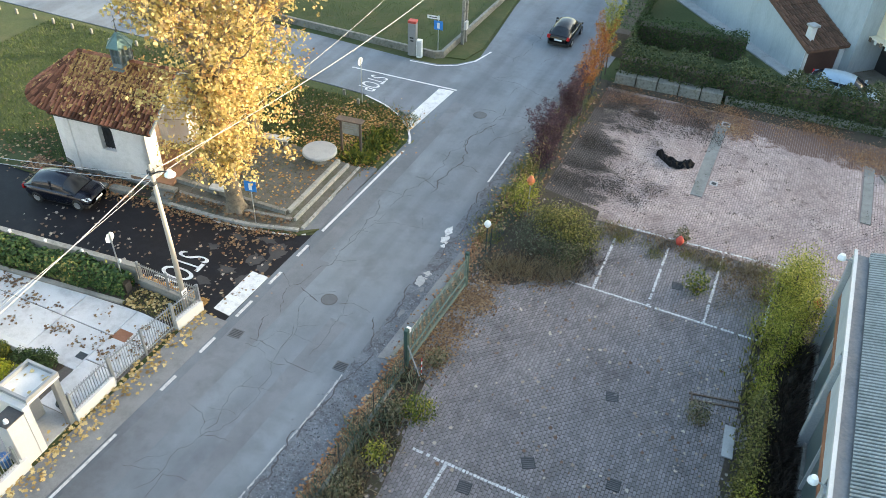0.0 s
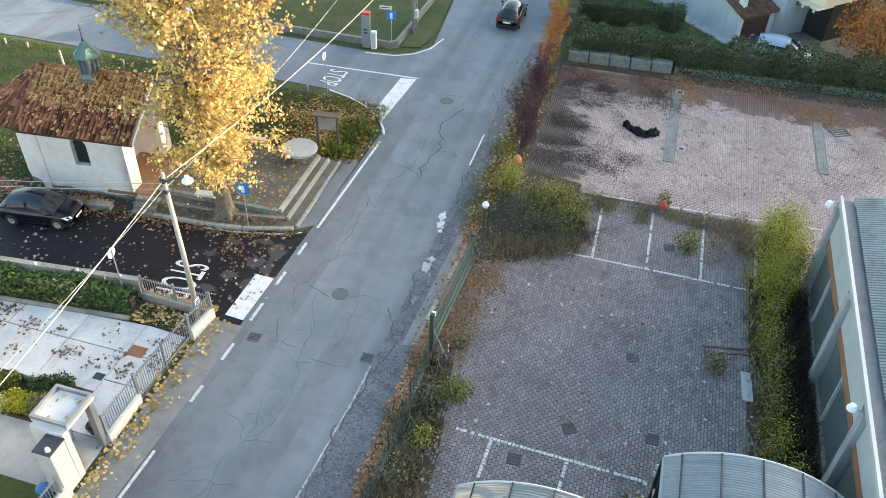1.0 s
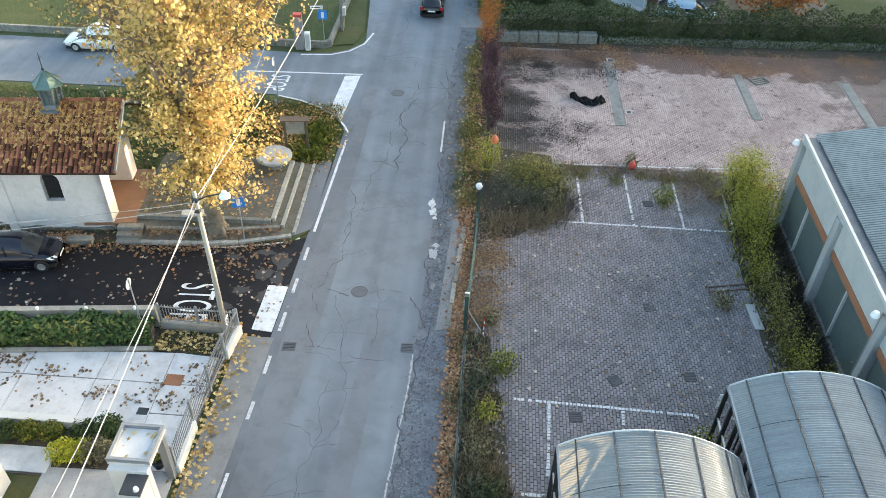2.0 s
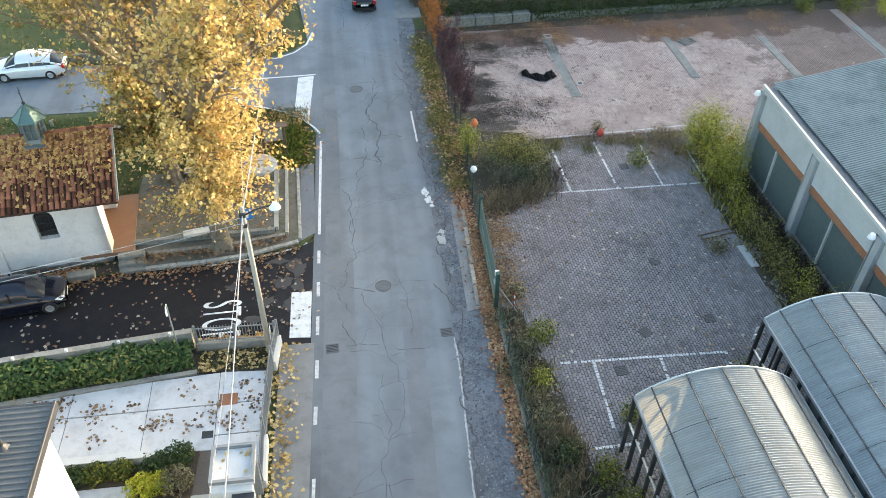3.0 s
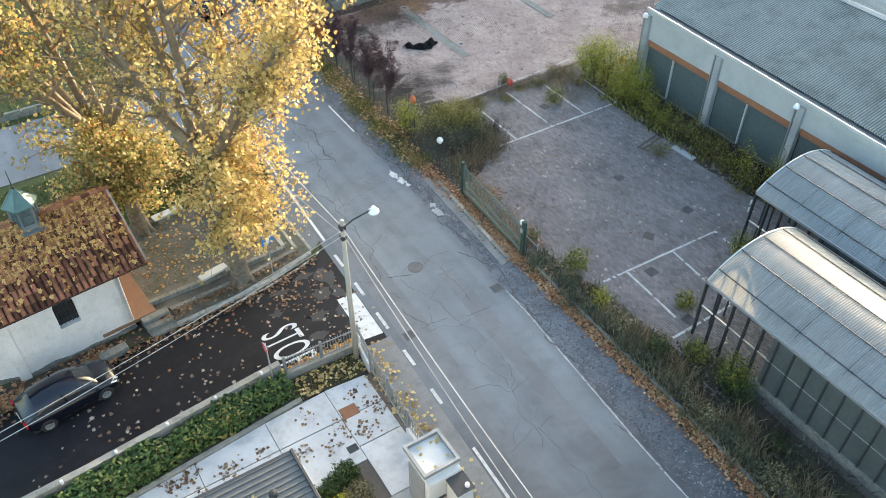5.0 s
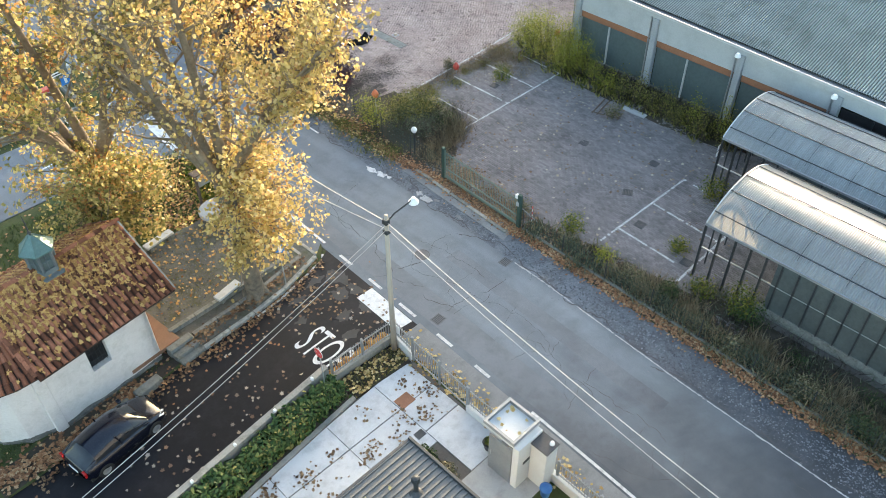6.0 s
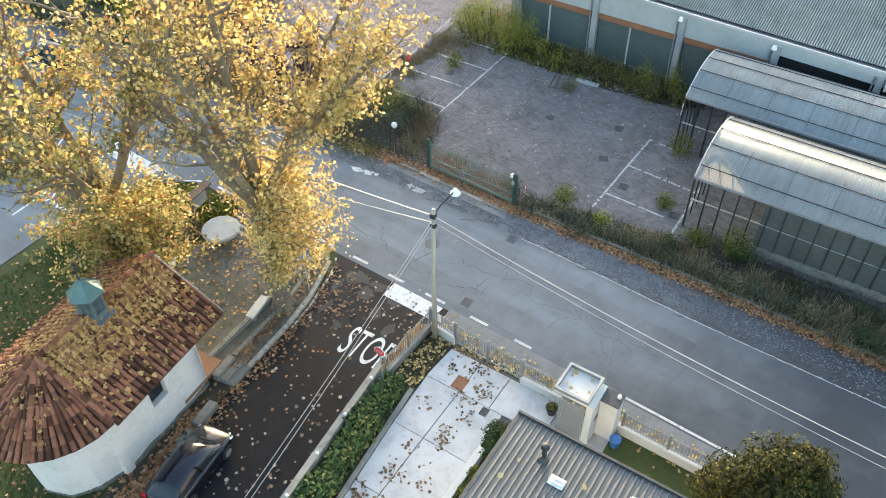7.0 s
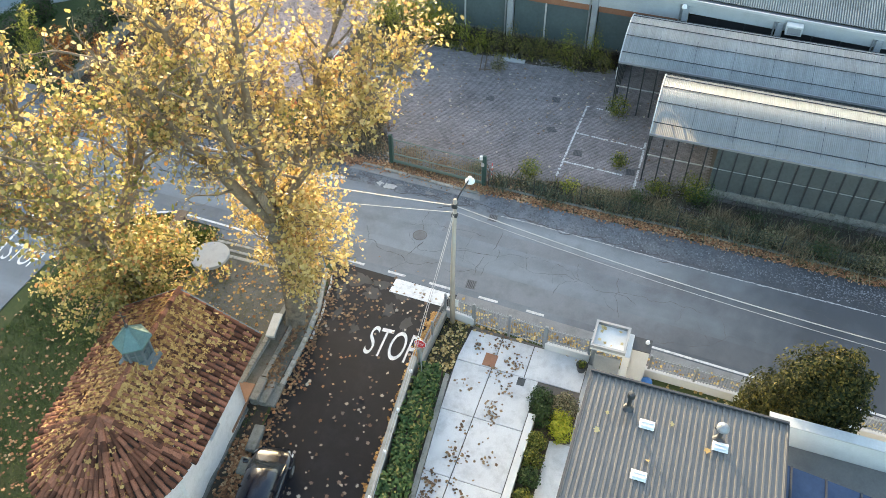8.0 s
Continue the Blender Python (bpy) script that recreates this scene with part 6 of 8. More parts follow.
for i in range(8):
    part("garden_slab", Mesh().box(-21.1 - 1.25 * (i + 1) + 0.02, -21.1 - 1.25 * i - 0.02, 11.95, 12.35, -0.05, 0.05), CONCRETE, drive, bevel=0.01)
part("path_slab", Mesh().box(-23.2, -18.75, 10.1, 12.33, -0.05, 0.045), CONCRETE, drive, "grey concrete path to the wicket", bevel=0.01)
structure("planter_soil", Mesh().prism([(-27.5, 13.0), (-23.1, 13.0), (-23.0, 12.2), (-21.1, 12.25), (-20.95, 14.1), (-22.35, 14.1), (-22.38, 13.74), (-27.5, 13.74)], -0.1, 0.1), SOIL, "dark planting bed beside the drive", "planter")
structure("garden_path", Mesh().box(-31, -23.1, 11.95, 12.98, -0.05, 0.06), SLAB, "pale concrete garden path beside the villa", "path")
structure("planter_wall", Mesh().box(-31, -22.4, 13.75, 14.05, -0.05, 0.5), WHITE_WALL, "low white planter wall", "wall", 0.015)
structure("hedge_kerb", Mesh().prism([(-40, 15.8), (-29, 16.95), (-21.4, 17.75), (-21.4, 17.95), (-29, 17.15), (-40, 16.0)], -0.1, 0.1), WALL_DULL, "grey concrete kerb under the hedge", "kerb")
structure("hedge_bed", Mesh().prism([(-40, 15.9), (-29, 17.0), (-21.4, 17.8), (-18.6, 17.6), (-18.5, 18.75), (-21.6, 18.95), (-29, 18.3), (-40, 17.2)], -0.1, 0.06), SOIL, "leaf-covered bed inside the villa wall", "ground")
for x, y, c in ((-20.1, 16.35, "rusty"), (-20.75, 14.8, "dark")):
    g = thing("drain_cover", c + " metal drain cover set in the pale drive", "drain cover", x, y, 0.05)
    s = 0.34 if c == "rusty" else 0.2
    part("plate", Mesh().box(-s, s, -s * 0.8, s * 0.8, -0.02, 0.008), BROWN_PANEL if c == "rusty" else STEEL_DARK, g)

# lane wall with little posts
lane_wall = structure("lane_wall", Mesh().prism([(-45, 17.3), (-29.2, 18.3), (-21.6, 19.1), (-21.6, 19.36), (-29.2, 18.56), (-45, 17.56)], -0.05, 0.98), WALL_DULL, "grey concrete garden wall along the lane", "wall")
for i in range(12):
    x = -22.4 - i * 1.9
    y = 19.16 + (x + 21.6) * 0.105
    part("post_knob", Mesh().box(-0.05, 0.05, -0.06, 0.06, 0.93, 1.1), SIGN_WHITE, lane_wall, bevel=0.015, at=pose(x, y, 0, 0, 0, 6))


def bar_fence(label, a, b, z0, z1, step=0.115, posts=1, mat=STEEL_GREY, name="metal_fence", flat=0.02):
    (ax, ay), (bx, by) = a, b
    d = math.hypot(bx - ax, by - ay)
    f = thing(name, label, "gate" if "gate" in name else "fence", ax, ay, 0, math.degrees(math.atan2(by - ay, bx - ax)))
    for z in (z0 + 0.1, z1 - 0.12):
        part("rail", Mesh().box(0, d, -0.02, 0.02, z - 0.02, z + 0.02), mat, f)
    bar = Mesh().box(-flat / 2, flat / 2, -0.011, 0.011, z0, z1).mesh("bar")
    bar.materials.append(mat)
    n = int(d / step)
    for i in range(n):
        part("bar", bar, mat, f, at=pose((i + 0.5) * d / n, 0, 0))
    for i in range(posts + 1):
        x = d * i / posts
        part("post", Mesh().box(x - 0.045, x + 0.045, -0.045, 0.045, 0, z1 + 0.05), mat, f, bevel=0.008)
    return f


structure("fence_wall", Mesh().prism([(-18.55, 17.62), (-18.33, 17.62), (-18.15, 19.05), (-18.38, 19.05)], -0.05, 0.5), WHITE_WALL, "low white wall at the lane corner", "wall", 0.015)
structure("fence_wall", Mesh().box(-18.78, -18.55, 12.35, 14.3, -0.05, 0.42), WHITE_WALL, "low white wall under the fence", "wall", 0.015)
structure("fence_wall", Mesh().prism([(-18.55, 10.2), (-18.78, 10.2), (-19.05, -5), (-20.6, -30), (-20.35, -30), (-18.8, -5)], -0.05, 0.5), WHITE_WALL, "low white wall under the villa fence", "wall", 0.015)
structure("fence_wall", Mesh().prism([(-21.5, 18.98), (-21.5, 19.2), (-18.3, 19.1), (-18.3, 18.9)], -0.05, 0.4), WALL_DULL, "low grey wall along the lane", "wall", 0.015)
bar_fence("grey metal bar fence at the lane corner", (-18.27, 19.02), (-18.45, 17.65), 0.5, 1.35)
bar_fence("grey metal sliding carriage gate with flat bars", (-18.46, 17.6), (-18.66, 14.35), 0.12, 1.4, posts=2, name="carriage_gate")
bar_fence("grey metal bar fence beside the carriage gate", (-18.66, 14.3), (-18.67, 12.4), 0.42, 1.4)
bar_fence("grey metal bar fence along the lane", (-21.45, 19.09), (-18.35, 19.0), 0.4, 1.3, posts=2)
bar_fence("grey metal bar fence along the villa lawn", (-18.67, 9.9), (-18.92, -5), 0.5, 1.35, posts=8)
bar_fence("grey metal bar fence along the villa lawn", (-18.92, -5), (-19.9, -20), 0.5, 1.35, posts=8)

# wicket gatehouse
gh = thing("gatehouse", "white wicket canopy with flat roof over a grey door", "gatehouse", -18.72, 10.4)
part("roof", Mesh().box(-1.25, 0.12, 0.55, 1.95, 2.38, 2.5), WHITE_WALL, gh, "flat white canopy roof", bevel=0.01)
for a in ((-1.25, 0.12, 0.55, 0.65), (-1.25, 0.12, 1.85, 1.95), (-1.25, -1.15, 0.65, 1.85), (0.02, 0.12, 0.65, 1.85)):
    part("rim", Mesh().box(*a, 2.5, 2.66), STEEL_GREY, gh, "dark metal canopy rim")
part("pillar", Mesh().box(-1.2, 0.06, 0.35, 0.62, 0, 2.38), WHITE_WALL, gh, "white rendered pillar", bevel=0.015)
part("pillar", Mesh().box(-0.55, 0.06, -0.35, 0.34, 0, 2.2), WHITE_WALL, gh, "white rendered meter pillar", bevel=0.015)
part("pillar_cap", Mesh().box(-0.58, 0.09, -0.38, 0.36, 2.2, 2.25), SHEET_DARK, gh)
part("pillar", Mesh().box(-0.2, 0.06, 1.7, 1.92, 0, 2.38), STEEL_GREY, gh, bevel=0.01)
part("door", Mesh().box(-1.2, -1.13, 0.66, 1.7, 0.06, 2.05), STEEL_GREY, gh, "grey metal wicket door", bevel=0.01)
part("handle", Mesh().tube([(-1.23, 1.55, 1.0), (-1.23, 1.55, 1.25)], 0.015, 6), GALV, gh)
part("letter_slot", Mesh().box(-0.9, -0.55, 0.34, 0.352, 1.25, 1.4), STEEL_DARK, gh)
part("lamp", Mesh().lathe([(0.0, 0.14), (0.07, 0.12), (0.09, 0.0), (0.0, 0.0)], (-0.1, -0.2, 2.25), 10), SIGN_WHITE, gh)
bin_ = thing("waste_bin", "small blue plastic waste bin beside the gatehouse", "bin", -19.35, 9.85, 0.045)
part("body", Mesh().lathe([(0.0, 0.0), (0.16, 0.0), (0.21, 0.42), (0.0, 0.42)], (0, 0, 0), 14), BLUE, bin_)
part("lid", Mesh().lathe([(0.23, 0.4), (0.23, 0.46), (0.12, 0.52), (0.0, 0.53)], (0, 0, 0), 14), BLUE, bin_)
pot = thing("plant_pot", "dark clay pot with a small green plant by the wicket", "plant pot", -19.35, 12.55, 0.05)
part("pot", Mesh().lathe([(0.0, 0.0), (0.16, 0.0), (0.24, 0.34), (0.26, 0.38), (0.21, 0.38), (0.2, 0.32), (0.0, 0.32)], (0, 0, 0), 16), DARK, pot)
rng = np.random.default_rng(77)
pp, dd = ball_points(rng, 160, (0, 0, 0.46), (0.2, 0.2, 0.16))
tagged(part("leaves", leaf_mesh("leaves", pp, 0.06 + 0.04 * rng.random(160), dd + (0, 0, 0.5), LEAF_OVAL, rng), LEAF_SHRUB, pot), kind="stuff")

# ---- unseen hill added to the east, shaped to keep the street in shade ----
def shade_hill_height(v):
    table = [(-400, 10.0), (-160, 36.0), (-40, 35.3), (-18, 32.75), (10, 29.55), (13, 29.3), (17, 31.0), (27, 31.2), (30, 30.0), (36, 29.7), (40, 28.7), (43, 28.4), (62, 27.7), (90, 22.0), (130, 12.0), (400, 5.0)]
    return lerp_table(table, v)


rows = []
for k, (u, s) in enumerate(((95, 0.0), (110, 0.3), (128, 0.72), (150, 1.0), (190, 0.9), (300, 0.35), (420, 0.0))):
    row = []
    for v in list(range(-400, -160, 40)) + list(range(-160, 0, 20)) + [0] + [10, 13, 17, 22, 27, 30, 33, 36, 40, 43, 52, 62, 80, 90, 110, 130] + list(range(150, 401, 50)):
        z = shade_hill_height(v) * s - 0.1
        row.append((u * math.cos(radians(SUN_AZ)) - v * math.sin(radians(SUN_AZ)), u * math.sin(radians(SUN_AZ)) + v * math.cos(radians(SUN_AZ)), z))
    rows.append(row)
structure("hill", Mesh().grid(rows), GRASS_SOIL, "unseen grassy hill added to shade the street", "hill")

# ---- utility pole, wires, lamp ----
pole = thing("utility_pole", "weathered pale utility pole with a street lamp", "utility pole", -18.62, 18.55)
part("shaft", Mesh().tube([(0.0, 0.02, -0.3), (-0.02, 0.0, 3.6), (-0.05, -0.1, 7.45)], [0.125, 0.1, 0.075], 12), POLE_WOOD, pole, "weathered pale shaft", smooth=True)
part("bracket", Mesh().box(-0.16, 0.04, -0.2, 0.02, 7.05, 7.25), STEEL_DARK, pole, bevel=0.01)
part("bracket", Mesh().box(-0.16, 0.04, -0.2, 0.02, 6.6, 6.75), STEEL_DARK, pole, bevel=0.01)
part("lamp_arm", Mesh().tube([(-0.04, -0.06, 7.05), (0.35, -0.1, 7.3), (1.0, -0.3, 7.62)], 0.03, 8), STEEL_DARK, pole)
head = part("lamp_head", Mesh().lathe([(0.0, 0.14), (0.07, 0.13), (0.1, 0.05), (0.19, -0.04), (0.2, -0.1), (0.0, -0.1)], (1.08, -0.32, 7.6), 14), SIGN_WHITE, pole, "white lamp head")
part("plate", Mesh().box(0.13, 0.15, -0.2, 0.12, 1.0, 1.45), SIGN_WHITE, pole, "small white plate")
part("plate_bars", Mesh().box(0.15, 0.154, -0.15, 0.07, 1.3, 1.34).box(0.15, 0.154, -0.15, 0.02, 1.2, 1.24), STEEL_DARK, pole)
TOP = Vector((-18.68, 18.47, 7.15))


def wire(a, b, sag, r=0.015, label="pale overhead cable from the utility pole"):
    a, b = Vector(a), Vector(b)
    pts = [a.lerp(b, i / 24) - Vector((0, 0, sag * 4 * (i / 24) * (1 - i / 24))) for i in range(25)]
    tagged(part("overhead_cable", Mesh().tube(pts, r, 6), CABLE), label, "cable", "overhead cables")


NORTH, SOUTH, WEST = Vector((-18.2, 58.0, 6.4)), Vector((-19.0, -14.0, 6.0)), Vector((-50.0, 15.0, 6.0))
wire(TOP, NORTH, 1.1, 0.018, "thick pale overhead cable along the road")
wire(TOP - Vector((0, 0, 0.35)), NORTH - Vector((4.0, 0, 0.3)), 1.0, 0.01)
wire(TOP, SOUTH, 1.1, 0.018, "thick pale overhead cable along the road")
wire(TOP - Vector((0, 0, 0.3)), SOUTH - Vector((1.2, 0, -0.6)), 1.0, 0.01)
wire(TOP - Vector((0, 0, 0.15)), WEST, 1.0, 0.012, "pale overhead cable along the lane")
wire(TOP - Vector((0, 0, 0.4)), WEST - Vector((0, 0.1, 0.35)), 1.0, 0.012, "pale overhead cable along the lane")


def far_pole(x, y, h, label):
    p = thing("utility_pole", label, "utility pole", x, y)
    part("shaft", Mesh().tube([(0, 0, -0.3), (0, 0, h)], [0.13, 0.09], 10), POLE_WOOD, p, smooth=True)
    part("crossarm", Mesh().box(-0.4, 0.4, -0.05, 0.05, h - 0.35, h - 0.25), STEEL_DARK, p)


far_pole(NORTH.x, NORTH.y, 6.6, "distant pale utility pole beside the road")
far_pole(SOUTH.x - 0.15, SOUTH.y, 6.5, "pale utility pole beside the villa fence")
far_pole(WEST.x, WEST.y, 6.3, "pale utility pole along the lane")
twin = thing("twin_post", "pair of grey concrete posts with a small meter box", "post", -18.75, 47.3, 0.03)
for dy in (0, 0.45):
    part("post", Mesh().box(-0.1, 0.1, dy - 0.1, dy + 0.1, -0.1, 7.0), STONE, twin, bevel=0.02)
part("meter_box", Mesh().box(0.1, 0.3, -0.15, 0.2, 1.1, 1.65), COPING, twin, "pale grey meter box", bevel=0.02)
lean_post = thing("lawn_post", "leaning grey wooden post on the chapel lawn", "post", -33.6, 31.6, 0.03)
part("post", Mesh().tube([(0, 0, -0.2), (-0.25, 0.12, 3.4)], [0.07, 0.06], 8), POLE_WOOD, lean_post)


# ---- signs and street furniture ----
def octagon(r, y, thick=0.015):
    out = [(r * math.cos(math.pi / 8 + math.pi / 4 * k), r * math.sin(math.pi / 8 + math.pi / 4 * k)) for k in range(8)]
    return Mesh().add([(x, y, z) for x, z in out] + [(x, y + thick, z) for x, z in out],
                      [tuple(range(8)), tuple(range(15, 7, -1))] + [(i, i + 8, (i + 1) % 8 + 8, (i + 1) % 8) for i in range(8)])


def stop_sign(x, y, z, rz, z0=0.0):
    """Its red face looks along its own -y."""
    s = thing("stop_sign", "octagonal stop sign on a grey post, pale metal back", "sign", x, y, z0, rz)
    part("post", Mesh().tube([(0, 0.05, -0.2), (0, 0.05, z + 0.25)], 0.03, 8), GALV, s)
    part("plate", octagon(0.25, 0.0), SIGN_WHITE, s, "pale grey sign back", at=pose(0, 0, z))
    part("red_face", octagon(0.232, -0.006, 0.004), SIGN_RED, s, "red face", at=pose(0, 0, z))
    w = lettering("stop_word", "STOP", 0.33, 0.13, None, None, "", "")
    part("word", w, SIGN_WHITE, s, "white word STOP", at=pose(-0.165, -0.012, z - 0.065, 90))


stop_sign(-22.15, 18.72, 2.66, -88)
stop_sign(-20.85, 37.3, 2.62, -90, 0.05)


def blue_sign(x, y, z, rz, s=0.3, z0=0.0, extra=False):
    g = thing("road_sign", "square blue road sign with a white mark on a grey post", "sign", x, y, z0, rz)
    part("post", Mesh().tube([(0, 0.04, -0.2), (0, 0.04, z + s + (0.35 if extra else 0.05))], 0.028, 8), GALV, g)
    part("plate", Mesh().box(-s, s, 0, 0.015, z - s, z + s), SIGN_BLUE, g, "blue plate", bevel=0.004)
    part("mark", Mesh().box(-s * 0.28, s * 0.28, -0.006, 0, z - s * 0.7, z + s * 0.6), SIGN_WHITE, g, "white upright mark")
    if extra:
        part("name_plate", Mesh().box(-0.75, 0.05, 0.02, 0.04, z + s + 0.08, z + s + 0.3), SIGN_WHITE, g, "white direction plate")
        part("name_bars", Mesh().box(-0.65, -0.1, 0.012, 0.02, z + s + 0.16, z + s + 0.22), STEEL_DARK, g)


blue_sign(-19.55, 24.75, 2.15, 12, 0.29, 0.13)
blue_sign(-19.55, 45.1, 2.0, 8, 0.3, 0.05, True)
board = thing("info_board", "brown wooden notice board with a faded panel", "notice board", -18.65, 32.3, 0.05, 6)
for x in (-0.55, 0.55):
    part("post", Mesh().box(x - 0.06, x + 0.06, -0.06, 0.06, -0.2, 2.0), WOOD, board, bevel=0.01)
part("panel", Mesh().box(-0.46, 0.46, -0.04, 0.0, 1.15, 1.85), WALL_DULL, board, "faded printed panel")
part("print_bars", Mesh().box(-0.36, 0.3, -0.046, -0.04, 1.66, 1.7).box(-0.36, 0.36, -0.046, -0.04, 1.52, 1.55).box(-0.36, 0.2, -0.046, -0.04, 1.4, 1.43), STEEL_GREY, board)
part("canopy", Mesh().box(-0.75, 0.75, -0.28, 0.22, 2.0, 2.07), WOOD, board, "small wooden canopy", bevel=0.015)
kiosk = thing("service_pillar", "tall grey service pillar with a red cap", "service pillar", -21.0, 44.35, 0.02, 6)
part("body", Mesh().box(-0.27, 0.27, -0.2, 0.2, 0, 2.2), STEEL_GREY, kiosk, bevel=0.02)
part("panel", Mesh().box(-0.21, 0.21, -0.212, -0.2, 0.5, 1.9), STEEL_GREY, kiosk, "paler front panel")
part("cap", Mesh().box(-0.28, 0.28, -0.21, 0.21, 2.2, 2.38), RED, kiosk, "red cap", bevel=0.02)
part("plate_bars", Mesh().box(-0.13, 0.13, -0.22, -0.212, 1.2, 1.3).box(-0.08, 0.13, -0.22, -0.212, 1.0, 1.1), STEEL_DARK, kiosk)
box_ = thing("meter_cabinet", "small white meter cabinet beside the service pillar", "cabinet", -20.45, 44.25, 0.02, 6)
part("body", Mesh().box(-0.17, 0.17, -0.15, 0.15, 0, 1.2), SIGN_WHITE, box_, bevel=0.02)
part("door", Mesh().box(-0.13, 0.13, -0.162, -0.15, 0.12, 1.1), COPING, box_)
for i in range(9):
    x = -40.95 - i * 1.66 if i < 6 else -31 - (i - 6) * 3.1
    tagged(part("bollard", Mesh().box(-0.08, 0.08, -0.08, 0.08, -0.1, 0.38), STONE, bevel=0.03, at=pose(x, 36.85, 0.05, 0, 0, 3)), "short grey stone bollard at the lawn edge", "bollard", "lawn bollards")
for x, y in ((-22.2, 37.6), (-20.9, 37.0)):
    tagged(part("bollard", Mesh().box(-0.08, 0.08, -0.08, 0.08, -0.1, 0.36), STONE, bevel=0.03, at=pose(x, y, 0.05, 0, 0, 20)), "short grey stone bollard on the grassy corner", "bollard", "lawn bollards")
structure("lawn_wall", Mesh().prism([(-80, 44.7), (-19.5, 44.65), (-19.05, 45.0), (-18.9, 56), (-20.3, 76), (-20.5, 76), (-19.12, 56), (-19.3, 45.12), (-19.65, 44.85), (-80, 44.9)], -0.1, 0.42), STONE, "low dark stone wall round the far lawn", "wall", 0.02)

# drains and covers


IRON = surface("worn_iron", (0.07, 0.07, 0.075), (0.14, 0.14, 0.145), 0.6, 22, 2, 0.002, metal=0.4)


LID = surface("worn_manhole_lid", (0.09, 0.095, 0.105), (0.15, 0.157, 0.17), 0.7, 26, 3, 0.004, metal=0.2)


def grate(x, y, sx, sy, rz, label, z=0.004, metal=None):
    g = thing("drain_grate", label, "drain grate", x, y, z, rz)
    part("frame", Mesh().box(-sx, sx, -sy, sy, -0.02, 0.004), STEEL_DARK, g)
    for a, b, c, d in ((-1, 1, -1.0, -0.84), (-1, 1, 0.84, 1.0), (-1, -0.86, -0.84, 0.84), (0.86, 1, -0.84, 0.84)) if metal else ():
        part("rim", Mesh().box(a * sx, b * sx, c * sy, d * sy, 0.004, 0.012), metal, g)
    for i in range(6):
        y0 = -sy + 2 * sy * (i + 0.5) / 6
        part("slot_bar", Mesh().box(-sx * 0.85, sx * 0.85, y0 - sy * 0.07, y0 + sy * 0.07, 0.004, 0.014), metal or IRON, g)


grate(-16.15, 18.5, 0.27, 0.24, 3, "worn grey iron storm drain grate in the road", metal=LID)
grate(-11.45, 18.85, 0.26, 0.24, 3, "worn grey iron storm drain grate at the road edge", metal=LID)
for x, y, r in ((-0.5, 29.6, 8), (-1.4, 22.1, 12), (-3.27, 17.85, 30), (-4.9, 15.95, 5), (-0.3, 18.3, 3), (-5.6, 12.9, 5)):
    grate(x, y, 0.24, 0.24, r, "dark iron drain grate among the grey pavers", 0.026)
mh = thing("manhole_cover", "round worn iron manhole cover in the road", "manhole cover", -13.83, 21.93, 0.003)
part("rim", Mesh().lathe([(0.36, -0.02), (0.36, 0.006), (0.31, 0.006), (0.31, -0.02)], (0, 0, 0), 24), IRON, mh)
part("lid", Mesh().lathe([(0.3, -0.02), (0.3, 0.004), (0.0, 0.006)], (0, 0, 0), 24), LID, mh)
mh2 = thing("manhole_cover", "round worn iron manhole cover near the junction", "manhole cover", -14.1, 39.3, 0.003)
part("rim", Mesh().lathe([(0.4, -0.02), (0.4, 0.006), (0.34, 0.006), (0.34, -0.02)], (0, 0, 0), 24), IRON, mh2)
part("lid", Mesh().lathe([(0.33, -0.02), (0.33, 0.004), (0.0, 0.006)], (0, 0, 0), 24), LID, mh2)

# ---- car park edge: gate, mesh fence, kerb ----
gate = bar_fence("faded green metal sliding gate with upright bars", (-9.16, 20.15), (-8.95, 25.3), 0.12, 1.72, 0.11, 1, GATE_GREEN, "sliding_gate", 0.014)
part("rail", Mesh().box(0, 5.15, -0.026, 0.026, 0.62, 0.68), GATE_GREEN, gate)
part("kick_rail", Mesh().box(0, 5.15, -0.03, 0.03, 0.08, 0.2), GATE_GREEN, gate, "deep bottom rail of the gate")
gp = thing("gate_post", "green steel gate post with a white control box", "gate post", -9.18, 20.05)
part("post", Mesh().box(-0.08, 0.08, -0.1, 0.1, -0.1, 1.98), STEEL_GREEN, gp, bevel=0.01)
part("box", Mesh().box(-0.09, 0.09, 0.1, 0.26, 1.72, 1.93), SIGN_WHITE, gp, "white control box", bevel=0.02)
part("box", Mesh().box(-0.12, 0.06, 0.0, 0.16, 1.32, 1.56), CONCRETE, gp, "grey latch box", bevel=0.02)
part("stay", Mesh().tube([(0, 0, 1.3), (0.9, -0.5, 0.02)], 0.025, 6), STEEL_GREY, gp)
gp2 = thing("gate_post", "green steel gate post", "gate post", -8.97, 25.4)
part("post", Mesh().box(-0.08, 0.08, -0.08, 0.08, -0.1, 1.9), STEEL_GREEN, gp2, bevel=0.01)


stake = thing("marker_stake", "thin red and white striped stake beside the gate post", "stake", -8.42, 19.85)
for i in range(6):
    part("band", Mesh().tube([(0, 0, 0.16 * i - (0.1 if i == 0 else 0)), (0.0, 0, 0.16 * (i + 1))], 0.022, 8), SIGN_RED if i % 2 else SIGN_WHITE, stake)


